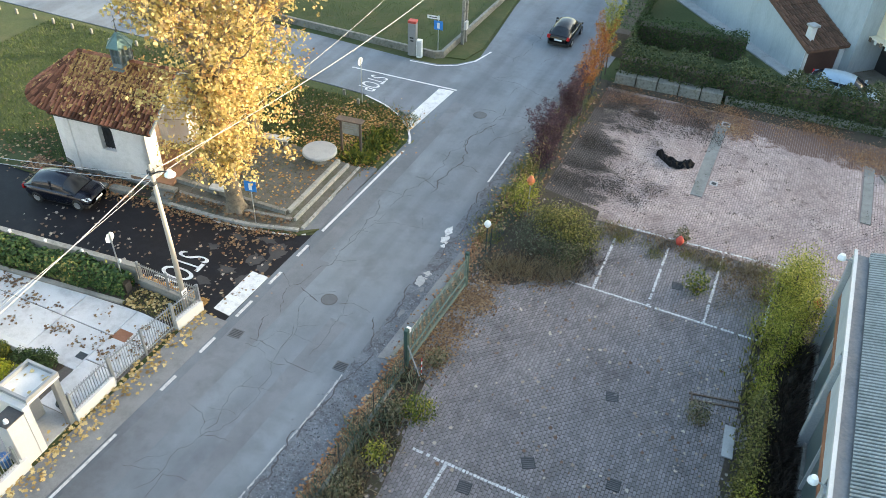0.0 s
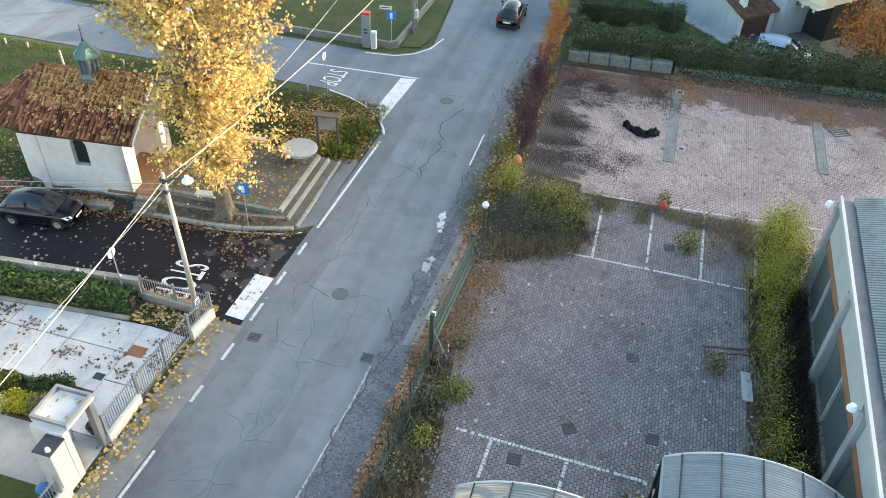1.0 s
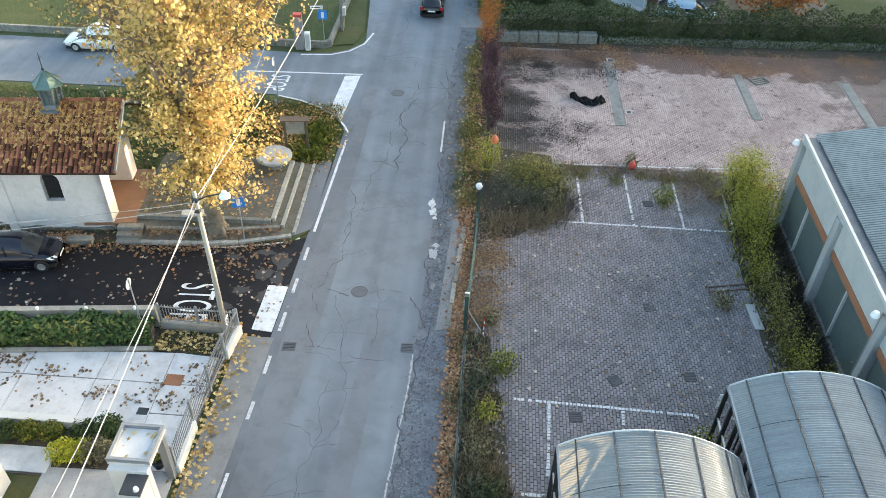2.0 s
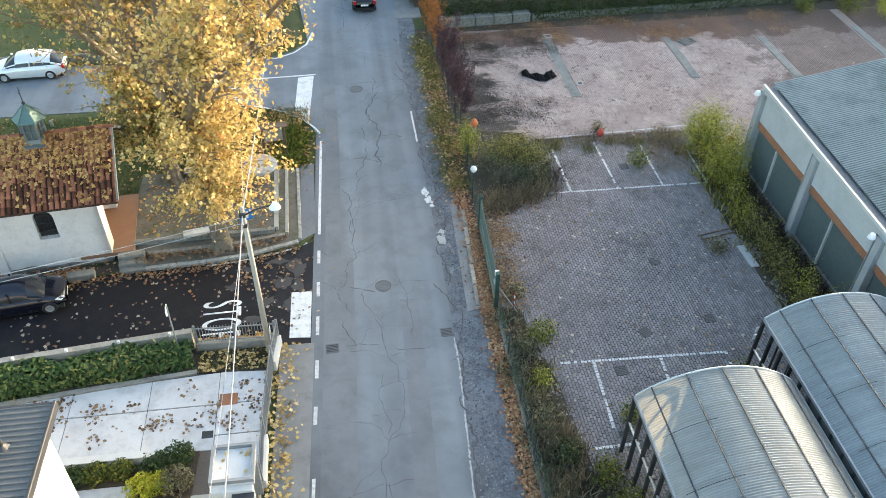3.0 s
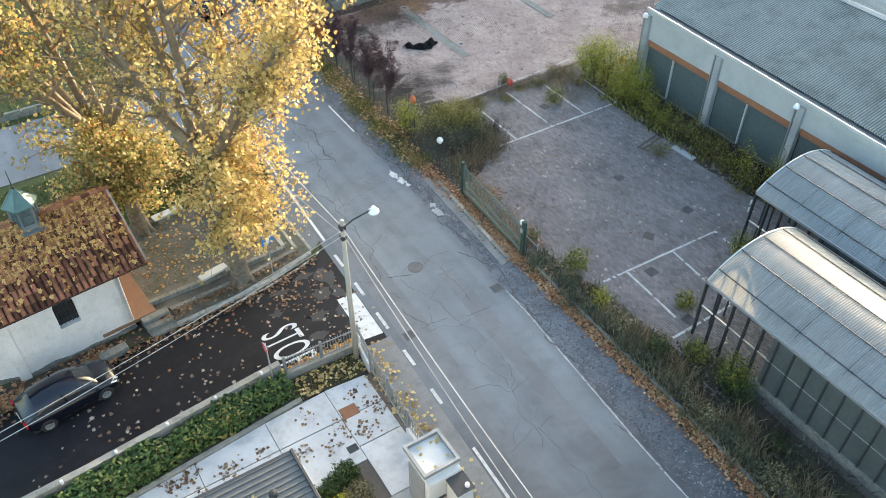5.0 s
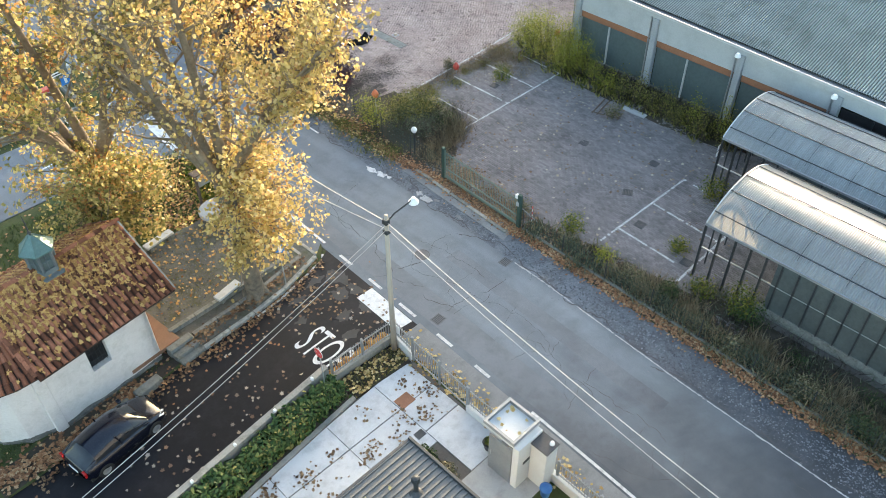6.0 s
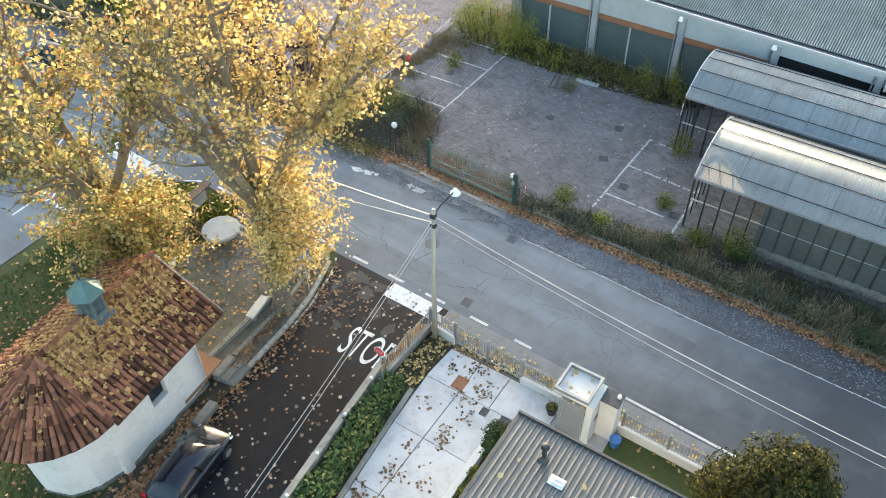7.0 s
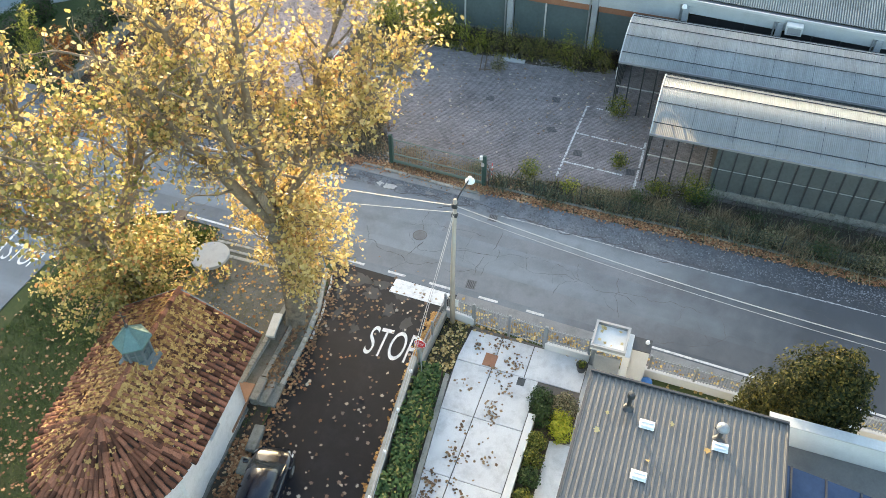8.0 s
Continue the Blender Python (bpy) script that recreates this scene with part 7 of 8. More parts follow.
def mesh_fence(label, pts, h, step=2.4, kerb=0.0):
    for (ax, ay), (bx, by) in zip(pts, pts[1:]):
        d = math.hypot(bx - ax, by - ay)
        f = thing("mesh_fence", label, "fence", ax, ay, 0, math.degrees(math.atan2(by - ay, bx - ax)))
        if kerb:
            part("kerb", Mesh().box(0, d, -0.07, 0.07, -0.1, kerb), STONE, f, "mossy concrete kerb", bevel=0.02)
        n = max(1, round(d / step))
        for i in range(n + 1):
            part("post", Mesh().tube([(d * i / n, 0, -0.1), (d * i / n, 0, h + 0.08)], 0.025, 6), STEEL_DARK, f)
        w = Mesh()
        for k in range(int(d / 0.16)):
            w.box(k * 0.16, k * 0.16 + 0.008, -0.004, 0.004, kerb, h)
        for k in range(int((h - kerb) / 0.2) + 1):
            w.box(0, d, -0.004, 0.004, kerb + k * 0.2, kerb + k * 0.2 + 0.008)
        tagged(part("mesh", w, STEEL_GREEN, f, "green wire mesh"), kind="stuff")


mesh_fence("low green wire mesh fence on a concrete kerb", [(-9.15, 19.8), (-9.22, 10), (-9.5, 0), (-10.4, -20)], 1.1, 2.5, 0.1)
mesh_fence("green wire mesh fence along the roadside shrubs", [(-9.0, 25.5), (-8.6, 33), (-9.0, 46.6)], 1.35, 2.4, 0.0)
kerb = thing("entry_kerb", "broken pale concrete kerb before the green gate", "kerb", -9.9, 20.2)
for i in range(5):
    part("kerb_stone", Mesh().box(-0.1, 0.1, i * 1.35, i * 1.35 + 1.28, -0.1, 0.06), WALL_DULL if i % 2 else STONE, kerb, bevel=0.02, at=pose(0.03 * i, 0, 0, 0, 0, -2))
gl = thing("globe_lamp", "white globe garden lamp on a thin dark post", "lamp", -8.95, 27.6)
part("post", Mesh().tube([(0, 0, -0.1), (0, 0, 1.75)], 0.03, 8), STEEL_DARK, gl)
part("globe", Mesh().lathe([(0.0, -0.17), (0.1, -0.14), (0.17, 0.0), (0.12, 0.12), (0.0, 0.17)], (0, 0, 1.9), 14), SIGN_WHITE, gl, "white glass globe", smooth=True)


def beacon(x, y, h, mat, label):
    b = thing("buoy_marker", label, "marker", x, y, 0.02)
    part("post", Mesh().tube([(0, 0, 0), (0, 0, h)], 0.03, 8), STEEL_GREY, b)
    part("float", Mesh().lathe([(0.0, -0.24), (0.14, -0.2), (0.2, 0.0), (0.12, 0.16), (0.04, 0.26), (0.0, 0.27)], (0, 0, h), 14), mat, b, smooth=True)


beacon(-1.05, 32.3, 0.45, RED, "red plastic float on a short post")
beacon(-8.3, 31.4, 2.1, ORANGE, "orange plastic float on a post among shrubs")
beacon(5.0, 29.4, 1.5, RED, "red plastic float on a post by the wall")
# block wall behind the pink pavers
bw = thing("block_wall", "low wall of pale concrete blocks below the hedge", "wall", kind="structure")
for i in range(5):
    part("block", Mesh().box(0.02, 1.28, -0.35, 0.35, -0.1, 0.64), STONE, bw, bevel=0.03, at=pose(-8.2 + i * 1.31, 47.2 + i * 0.09, 0, 0, 0, 4))
for i in range(18):
    part("block", Mesh().box(0.02, 1.75, -0.2, 0.2, -0.1, 0.36), STONE, bw, bevel=0.03, at=pose(-1.5 + i * 1.78, 47.75 + i * 0.1, 0, 0, 0, 3.3))
sheet = thing("plastic_sheet", "crumpled black plastic sheet on the pink pavers", "plastic sheet", -2.7, 39.2, 0.03)
rng = np.random.default_rng(15)
rows = []
for i in range(17):
    u = i / 16
    rows.append([(-1.15 + 2.1 * u, (0.75 - 1.5 * u + 1.1 * u * u + 0.12 * math.sin(u * 9)) + (k / 6 - 0.5) * (0.45 + 1.1 * u * (1.25 - u)), max(0.0, 0.32 * math.sin(math.pi * k / 6) * (0.6 + 0.4 * math.sin(u * 17)) + rng.normal() * 0.07)) for k in range(7)])
part("sheet", Mesh().grid(rows[::-1]), BLACK_SHEET, sheet)
for x, y, s in ((-0.48, 38.5, 0.2), (-0.95, 45.0, 0.26), (-2.0, 31.6, 0.0)):
    if s:
        g = thing("drain_box", "open square drain with a pale rim", "drain", x, y, 0.03)
        part("rim", Mesh().box(-s, s, -s, s, -0.02, 0.01), CONCRETE, g)
        part("pit", Mesh().box(-s * 0.6, s * 0.6, -s * 0.6, s * 0.6, 0.006, 0.014), DARK, g)
pallet = thing("wood_pallet", "small broken wooden frame lying on the pavers", "pallet", 8.1, 43.2, 0.03, 25)
for i in range(4):
    part("slat", Mesh().box(-0.5, 0.5, -0.36 + i * 0.22, -0.28 + i * 0.22, 0, 0.06), STONE, pallet)
for x in (-0.48, 0.48):
    part("side", Mesh().box(x - 0.04, x + 0.04, -0.4, 0.42, 0.061, 0.11), STONE, pallet)

planks = thing("plank_frame", "grey weathered planks lying on the pavers", "planks", 1.3, 23.25, 0.03, 12)
for y in (0.0, 0.3):
    part("plank", Mesh().box(0, 1.9, y, y + 0.07, 0, 0.05), WOOD, planks, bevel=0.008)
part("plank", Mesh().box(0.05, 0.12, -0.35, 0.4, 0.051, 0.09), WOOD, planks, bevel=0.008)
tagged(part("concrete_slab", Mesh().box(-0.2, 0.2, -0.75, 0.75, 0, 0.07), CONCRETE, bevel=0.015, at=pose(3.0, 21.9, 0.02, 0, 0, 4)), "pale broken concrete slab lying beside the wall weeds", "slab")

# ---- far house ----
TILE_DARK = surface("dark_brown_tile", (0.09, 0.045, 0.03), (0.19, 0.1, 0.065), 0.85, 25, 1.2, 0.008, stain=(0.07, 0.05, 0.04), vary=0.35)
fh = thing("far_house", "grey rendered house with a lean-to garage and tiled roof", "house")
ang = math.degrees(math.atan2(53.5 - 62.6, 2.15 + 6.83))
hx = pose(-6.83, 62.6, 0, 0, 0, ang)
L = math.hypot(8.98, 9.1)
RK = 0.36                                   # rake of the lean-to roof
zr = 1.95 + RK * L
part("wall", Mesh().add([(0, 0, 0), (L, 0, 0), (L, 0, 1.9), (0, 0, zr - 0.05), (0, 3.2, 0), (L, 3.2, 0), (L, 3.2, 1.9), (0, 3.2, zr - 0.05)],
                        [(0, 1, 2, 3), (7, 6, 5, 4), (0, 4, 5, 1), (1, 5, 6, 2), (2, 6, 7, 3), (3, 7, 4, 0)]), HOUSE_GREY, fh, "grey streaked rendered wall", at=hx)
rf = part("roof", Mesh().add([(L + 0.35, -0.1, 1.84), (0, -0.1, zr), (0, 3.2, zr), (L + 0.35, 3.2, 1.84), (L + 0.35, -0.1, 1.72), (0, -0.1, zr - 0.12), (0, 3.2, zr - 0.12), (L + 0.35, 3.2, 1.72)],
                             [(3, 2, 1, 0), (4, 5, 6, 7), (0, 1, 5, 4), (2, 3, 7, 6), (3, 0, 4, 7), (1, 2, 6, 5)]), TILE_DARK, fh, "brown tiled lean-to roof", at=hx)
for i in range(14):
    y = 0.0 + i * 0.24
    for k in range(16):                     # overlapping tile courses
        s0 = L + 0.37 - k * 0.42
        part("roof_tile", Mesh().tube([(s0, y, 1.9 + RK * (L + 0.35 - s0)), (s0 - 0.46, y, 1.85 + RK * (L + 0.81 - s0))], [0.095, 0.07], 6), TILE_DARK, rf)
part("garage_door", Mesh().box(L - 0.02, L + 0.04, 0.35, 2.75, 0.05, 1.72), DOOR_BROWN, fh, "dark brown garage door", at=hx, bevel=0.01)
part("door_jamb", Mesh().box(L, L + 0.06, 0.0, 0.3, 0, 1.8), WHITE_WALL, fh, "pale door jamb", at=hx)
part("door_jamb", Mesh().box(L, L + 0.06, 2.8, 3.2, 0, 1.8), WHITE_WALL, fh, "pale door jamb", at=hx)
part("base_path", Mesh().box(0, L + 0.3, -0.9, 0, -0.05, 0.12), CONCRETE, fh, "pale concrete skirting path", at=hx)
part("side_wall", Mesh().box(0, L + 0.75, 3.22, 9.5, 0, 7.5), HOUSE_GREY, fh, "grey rendered upper wall", at=hx)
ch = part("chimney", Mesh().box(L - 0.85, L - 0.45, 0.45, 0.85, 2.0, 3.05), WHITE_WALL, fh, "short white chimney", at=hx)
part("chimney_cap", Mesh().box(L - 0.95, L - 0.35, 0.35, 0.95, 3.05, 3.17), CONCRETE, ch)
part("downpipe", Mesh().tube([(L + 0.12, -0.04, 0), (L + 0.12, -0.04, 1.75)], 0.045, 8), COPING, fh, at=hx)
part("wing", Mesh().box(L + 0.76, L + 2.6, 4.6, 9.5, 2.6, 7.5), CREAM, fh, "cream sunlit balcony front", at=hx)
part("wing_base", Mesh().box(L + 0.76, L + 2.6, 5.6, 9.5, 0, 2.59), DARK, fh, "dark shaded porch", at=hx)
part("awning", Mesh().box(L + 0.78, L + 2.6, 4.0, 5.6, 2.5, 2.58), CREAM, fh, "cream awning edge", at=hx)
for i in range(4):
    part("awning_stripe", Mesh().box(L + 0.85 + i * 0.46, L + 1.05 + i * 0.46, 3.985, 3.999, 2.3, 2.58), WHITE_WALL if i % 2 else WOOD, fh, at=hx)

# ---- vehicles ----


def car_paint(name, colour, rough=0.25):
    m, t, p = nodes_of(name)
    n = noise_node(t, 6, 3)
    link(t, ramp(t, n.outputs["Fac"], ((0.3, colour), (0.8, tuple(min(1, c * 1.15 + 0.004) for c in colour)))), p.inputs["Base Color"])
    p.inputs["Roughness"].default_value, p.inputs["Coat Weight"].default_value = rough, 0.6
    p.inputs["Metallic"].default_value = 0.3
    return m


PAINT_NAVY, PAINT_BLACK = car_paint("navy_car_paint", (0.006, 0.008, 0.018)), car_paint("black_car_paint", (0.006, 0.006, 0.007))
PAINT_WHITE, PAINT_SILVER = car_paint("white_car_paint", (0.72, 0.73, 0.74), 0.3), car_paint("silver_blue_car_paint", (0.3, 0.4, 0.5), 0.3)
CAR_GLASS = surface("dark_car_glass", (0.012, 0.015, 0.02), (0.03, 0.036, 0.045), 0.06, 3, 1, 0)
TYRE = surface("tyre_rubber", (0.012, 0.012, 0.013), (0.03, 0.03, 0.03), 0.85, 20, 3, 0.003)
LAMP_CLEAR = surface("clear_headlight", (0.6, 0.62, 0.64), (0.8, 0.82, 0.84), 0.15, 6, 2, 0)
LAMP_RED = surface("red_tail_light", (0.35, 0.01, 0.012), (0.5, 0.02, 0.02), 0.2, 6, 2, 0)


def car(label, x, y, rz, L, W, H, paint, z=0.0, front=0.24, back=0.12):
    """A small hatchback pointing along its own +x, lofted from cross-sections."""
    c = thing("car", label, "car", x, y, z, rz)
    h, w = L / 2, W / 2
    prof = [(-1.0, 0.66, 0.48, 0.72), (-0.985, 0.8, 0.4, 0.86), (-0.94, 0.9, 0.32, 0.97), (-0.84, 0.97, 0.24, 1.02), (-0.55, 1.0, 0.2, 1.01), (0.0, 1.0, 0.2, 0.99), (0.38, 0.99, 0.2, 0.97),
            (0.52, 0.98, 0.2, 0.93), (0.72, 0.96, 0.22, 0.86), (0.9, 0.88, 0.28, 0.74), (0.985, 0.74, 0.36, 0.6), (1.0, 0.62, 0.4, 0.54)]
    belt = 0.62 * H
    rows = []
    for fx, fw, zb, ft in prof:
        top, ww = belt * ft, w * fw
        rows.append([(fx * h, s * ww * k, q) for s, k, q in ((-1, 0.9, zb), (-1, 1.0, zb + 0.18), (-1, 1.0, top * 0.72), (-1, 0.93, top * 0.96), (-1, 0.75, top), (0, 0, top * 1.015),
                                                              (1, 0.75, top), (1, 0.93, top * 0.96), (1, 1.0, top * 0.72), (1, 1.0, zb + 0.18), (1, 0.9, zb))])
    m = Mesh().grid(rows[::-1])
    m.add(rows[0], [tuple(range(11))]).add(rows[-1], [tuple(range(10, -1, -1))])
    part("body", m, paint, c, "", smooth=True)
    part("underbody", Mesh().box(-h * 0.92, h * 0.92, -w * 0.88, w * 0.88, 0.16, 0.36), TYRE, c)
    # cabin: a rounded glasshouse under a painted roof skin
    line = [(-0.95, 0.985), (-0.9, 1.05), (-0.8, 1.25), (-0.68, 1.43), (-0.5, 1.53), (-0.3, 1.585), (-0.05, 1.6), (0.1, 1.57), (0.24, 1.47), (0.38, 1.3), (0.5, 1.11), (0.58, 0.96)]
    top = H / 1.6 / belt
    span = lambda z: max(0.0, min(1.0, (z - belt * 0.9) / (H - belt * 0.9)))

    def half(z):
        return w * (0.93 - 0.22 * span(z) ** 1.2)
    sec = []
    for fx, q in line:
        zt = belt * q * top if q > 1.2 else belt * q * (1 + (top - 1) * (q - 0.96) / 0.24)
        row = []
        for v in (-1, -0.97, -0.9, -0.75, -0.45, 0, 0.45, 0.75, 0.9, 0.97, 1):
            up = (1 - abs(v) ** 5)
            z = belt * 0.88 + (zt - belt * 0.88) * up
            row.append((fx * h, max(-half(z), min(half(z), v * half(belt))) if abs(v) > 0.5 else v * half(zt), z))
        sec.append(row)
    part("window_glass", Mesh().grid(sec[::-1]), CAR_GLASS, c, "dark tinted glass", smooth=True)
    skin = [[(x, y * 1.005, z + 0.012) for x, y, z in r[2:9]] for r in sec[3:9]]
    part("roof", Mesh().grid(skin[::-1]), paint, c, smooth=True)
    xs, bw = (-0.9 * h, -0.5 * h, 0.1 * h, 0.58 * h), half(belt)
    for s in (-1, 1):
        k = 2 if s < 0 else 8
        part("pillar", Mesh().tube([Vector(sec[j][k]) + Vector((0, s * 0.006, 0.0)) for j in (8, 9, 10, 11)], 0.035, 6), paint, c)
        part("pillar", Mesh().tube([Vector(sec[j][k]) + Vector((0, s * 0.006, 0.0)) for j in (0, 1, 2, 3)], 0.055, 6), paint, c)
        mx = (xs[0] + xs[3]) / 2 + 0.1
        part("pillar", Mesh().tube([(mx, s * bw * 0.99, belt * 0.95), (mx - 0.1, s * half(H * 0.9) * 1.01, H * 0.9)], 0.03, 6), paint, c)
        part("mirror", Mesh().box(xs[3] - 0.25, xs[3] - 0.1, s * (w * 0.98) - 0.02, s * (w * 0.98) + s * 0.16 + 0.02, belt * 0.95, belt * 0.95 + 0.13), paint, c, bevel=0.03)
        part("headlight", Mesh().add([(h * 0.99, s * w * 0.6, 0.55), (h * 0.9, s * w * 0.9, 0.57), (h * 0.78, s * w * 0.95, 0.7), (h * 0.93, s * w * 0.62, 0.66)], [(0, 1, 2, 3) if s > 0 else (3, 2, 1, 0)]), LAMP_CLEAR, c)
        part("tail_light", Mesh().box(-h * 1.0, -h * 0.95, min(s * w * 0.7, s * w * 0.94), max(s * w * 0.7, s * w * 0.94), belt * 0.72, belt * 0.98), LAMP_RED, c, bevel=0.01)
        for fx in (-0.6, 0.62):
            wheel = part("wheel", Mesh().lathe([(0.18, -0.1), (0.285, -0.09), (0.305, -0.06), (0.305, 0.06), (0.285, 0.09), (0.18, 0.1)], (0, 0, 0), 22), TYRE, c, "black tyre",
                         at=Matrix.Translation((fx * h, s * w * 0.9, 0.305)) @ Matrix.Rotation(-s * math.pi / 2, 4, "X"))
            part("rim", Mesh().lathe([(0.19, 0.06), (0.19, 0.09), (0.15, 0.07), (0.05, 0.085), (0.0, 0.09)], (0, 0, 0), 14), GALV, wheel, "silver rim")
    part("plate", Mesh().box(h * 0.985, h * 1.005, -0.26, 0.26, 0.4, 0.5), SIGN_WHITE, c)
    part("plate", Mesh().box(-h * 1.01, -h * 0.99, -0.26, 0.26, 0.55, 0.66), SIGN_WHITE, c)
    part("grille", Mesh().box(h * 0.965, h * 0.995, -0.45, 0.45, 0.51, 0.57), TYRE, c)
    return c


car("dark navy hatchback parked on the damp lane beside the chapel", -28.95, 22.5, 9, 3.62, 1.62, 1.45, PAINT_NAVY)
car("white hatchback standing on the side road", -33.6, 43.2, 183, 4.3, 1.78, 1.5, PAINT_WHITE)
car("pale silver-blue car parked behind the hedge", 4.9, 51.9, -8, 4.2, 1.75, 1.5, PAINT_SILVER, 0.045)
car("small black hatchback driving away up the road", -12.95, 51.6, 91, 3.6, 1.64, 1.47, PAINT_BLACK)

# ---- car park bays ----
line_rng = np.random.default_rng(55)


def worn_line(pts, w, z=0.03, step=0.14, gone=0.1):
    """A painted line broken up stone by stone."""
    m = Mesh()
    for (x0, y0), (x1, y1) in zip(pts, pts[1:]):
        d = math.hypot(x1 - x0, y1 - y0)
        tx, ty = (x1 - x0) / d, (y1 - y0) / d
        n = int(d / step)
        for i in range(n):
            if line_rng.random() < gone:
                continue
            a, b = i * step + line_rng.random() * 0.02, (i + 1) * step - line_rng.random() * 0.03
            l, r = w / 2 * (0.75 + 0.4 * line_rng.random()), w / 2 * (0.75 + 0.4 * line_rng.random())
            m.add([(x0 + tx * q - ty * e, y0 + ty * q + tx * e, z) for q, e in ((a, -r), (b, -r), (b, l), (a, l))], [(0, 1, 2, 3)])
    return m


for pts in ([(-5.0, 27.72), (3.4, 27.72)], [(-4.7, 32.72), (1.0, 32.95), (6.6, 33.35)], [(-3.85, 27.75), (-3.9, 31.7)], [(-1.4, 27.75), (-1.45, 32.2)], [(1.0, 27.75), (1.0, 32.7)], [(3.35, 27.75), (3.4, 30.9)],
            [(-7.2, 16.6), (-0.3, 16.4)], [(-5.85, 16.5), (-6.0, 13.2)], [(-3.1, 16.4), (-3.35, 12.6)], [(-0.35, 16.4), (-0.5, 14.9)], [(-6.95, 12.5), (-2.7, 12.55)]):
    marking("bay_line", worn_line(pts, 0.12), "worn white parking bay line on the pavers", PAINT_WORN)
for x0, x1, y0, y1 in ((-1.42, -0.82, 37.0, 45.0), (6.7, 7.2, 38.5, 44.1), (13.2, 13.75, 37.9, 43.6), (20.5, 21.0, 39, 44.5)):
    structure("drain_strip", Mesh().box(x0, x1, y0, y1, -0.05, 0.026), STRIP, "grey-green concrete strip between the pink pavers", "pavement")

# ---- pavers: each with its own edges ----


def paver_mesh(px, py):
    a, b, g, t = px / 2 - 0.006, py / 2 - 0.006, 0.008, 0.022
    return Mesh().add([(-a, -b, -0.05), (a, -b, -0.05), (a, b, -0.05), (-a, b, -0.05), (-a + g, -b + g, t), (a - g, -b + g, t), (a - g, b - g, t), (-a + g, b - g, t)],
                      [(4, 5, 6, 7), (0, 1, 5, 4), (1, 2, 6, 5), (2, 3, 7, 6), (3, 0, 4, 7)])


def pavers(parent, x0, x1, y0, y1, px, py, mat, inside, near, seed, label, hump=0.012):
    rng = np.random.default_rng(seed)
    one = paver_mesh(px, py)
    v, f = np.array(one.v), one.f
    me = one.mesh("paver")
    me.materials.append(mat)
    cen = []
    for i in range(int((x1 - x0) / px)):
        for j in range(int((y1 - y0) / py)):
            x, y = x0 + (i + 0.5) * px, y0 + (j + 0.5 * (i % 2)) * py
            if inside(x, y):
                cen.append((x, y, -0.004 + rng.normal() * 0.003 + hump * noise.noise((x * 0.6, y * 0.6, seed))))
    cen = np.array(cen)
    is_near = np.array([near(x, y) for x, y, _ in cen])
    for x, y, z in cen[is_near][:300]:
        part("paver", me, mat, parent, at=pose(x, y, z))
    rest = np.concatenate([cen[is_near][300:], cen[~is_near]])
    k = len(rest)
    tilt = rng.normal(size=(k, 2)) * 0.02
    vv = rest[:, None, :] + v[None]
    vv[:, :, 2] += tilt[:, :1] * v[None, :, 0] + tilt[:, 1:] * v[None, :, 1]
    m = Mesh()
    m.v = [tuple(q) for q in vv.reshape(-1, 3)]
    m.f = [tuple(i + n * 8 for i in q) for n in range(k) for q in f]
    tagged(part("pavers", m, mat, parent, label), kind="stuff")


grey_park = structure("grey_paving", Mesh().prism([(-9.0, 8), (-8.8, 32.5), (5.2, 32.7), (5.2, 8)], -0.1, -0.008), JOINT, "dark bedding of the grey car park paving", "pavement")
pavers(grey_park, -9.0, 5.2, 9.0, 32.55, 0.125, 0.235, PAVER, lambda x, y: not (x > 3.9 and 16 < y < 28) and not (x < -8.3 and y < 19.5), lambda x, y: -4.2 < x < -2.6 and 17.0 < y < 22, 61, "grey interlocking pavers with mossy joints")
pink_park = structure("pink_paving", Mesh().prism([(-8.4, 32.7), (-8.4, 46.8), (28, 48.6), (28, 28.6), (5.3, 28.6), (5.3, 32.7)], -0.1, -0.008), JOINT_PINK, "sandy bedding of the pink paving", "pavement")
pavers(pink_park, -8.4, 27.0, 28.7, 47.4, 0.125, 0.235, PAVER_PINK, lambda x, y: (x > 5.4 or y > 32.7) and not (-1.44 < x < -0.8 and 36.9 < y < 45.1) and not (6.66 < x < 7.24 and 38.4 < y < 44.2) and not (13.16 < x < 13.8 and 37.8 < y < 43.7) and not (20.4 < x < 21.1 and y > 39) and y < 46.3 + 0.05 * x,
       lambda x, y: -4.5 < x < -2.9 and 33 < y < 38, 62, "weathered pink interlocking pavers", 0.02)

# dark weedy stains over the pink pavers: low mats of moss and dry stalks


def litter(name, label, area, count, size, mat, seed, z=0.03, shape=LEAF_SHAPE, flat=0.25, lift=None, cat="fallen leaves"):
    rng = np.random.default_rng(seed)
    xy = area(rng, count)
    zz = np.full(count, z) if lift is None else lift(xy)
    c = np.concatenate([xy, (zz + rng.random(count) * 0.02)[:, None]], 1)
    n = rng.normal(size=(count, 3)) * flat + (0, 0, 1)
    return tagged(part(name, leaf_mesh(name, c, size * (0.55 + 0.8 * rng.random(count)), n, shape, rng), mat), label, cat, "", "stuff")


def clumped(area, clumps, spread):
    def pick(rng, k):
        cen = area(rng, clumps)
        w = rng.random(clumps) ** 2
        return cen[rng.choice(clumps, k, p=w / w.sum())] + rng.normal(size=(k, 2)) * spread
    return pick


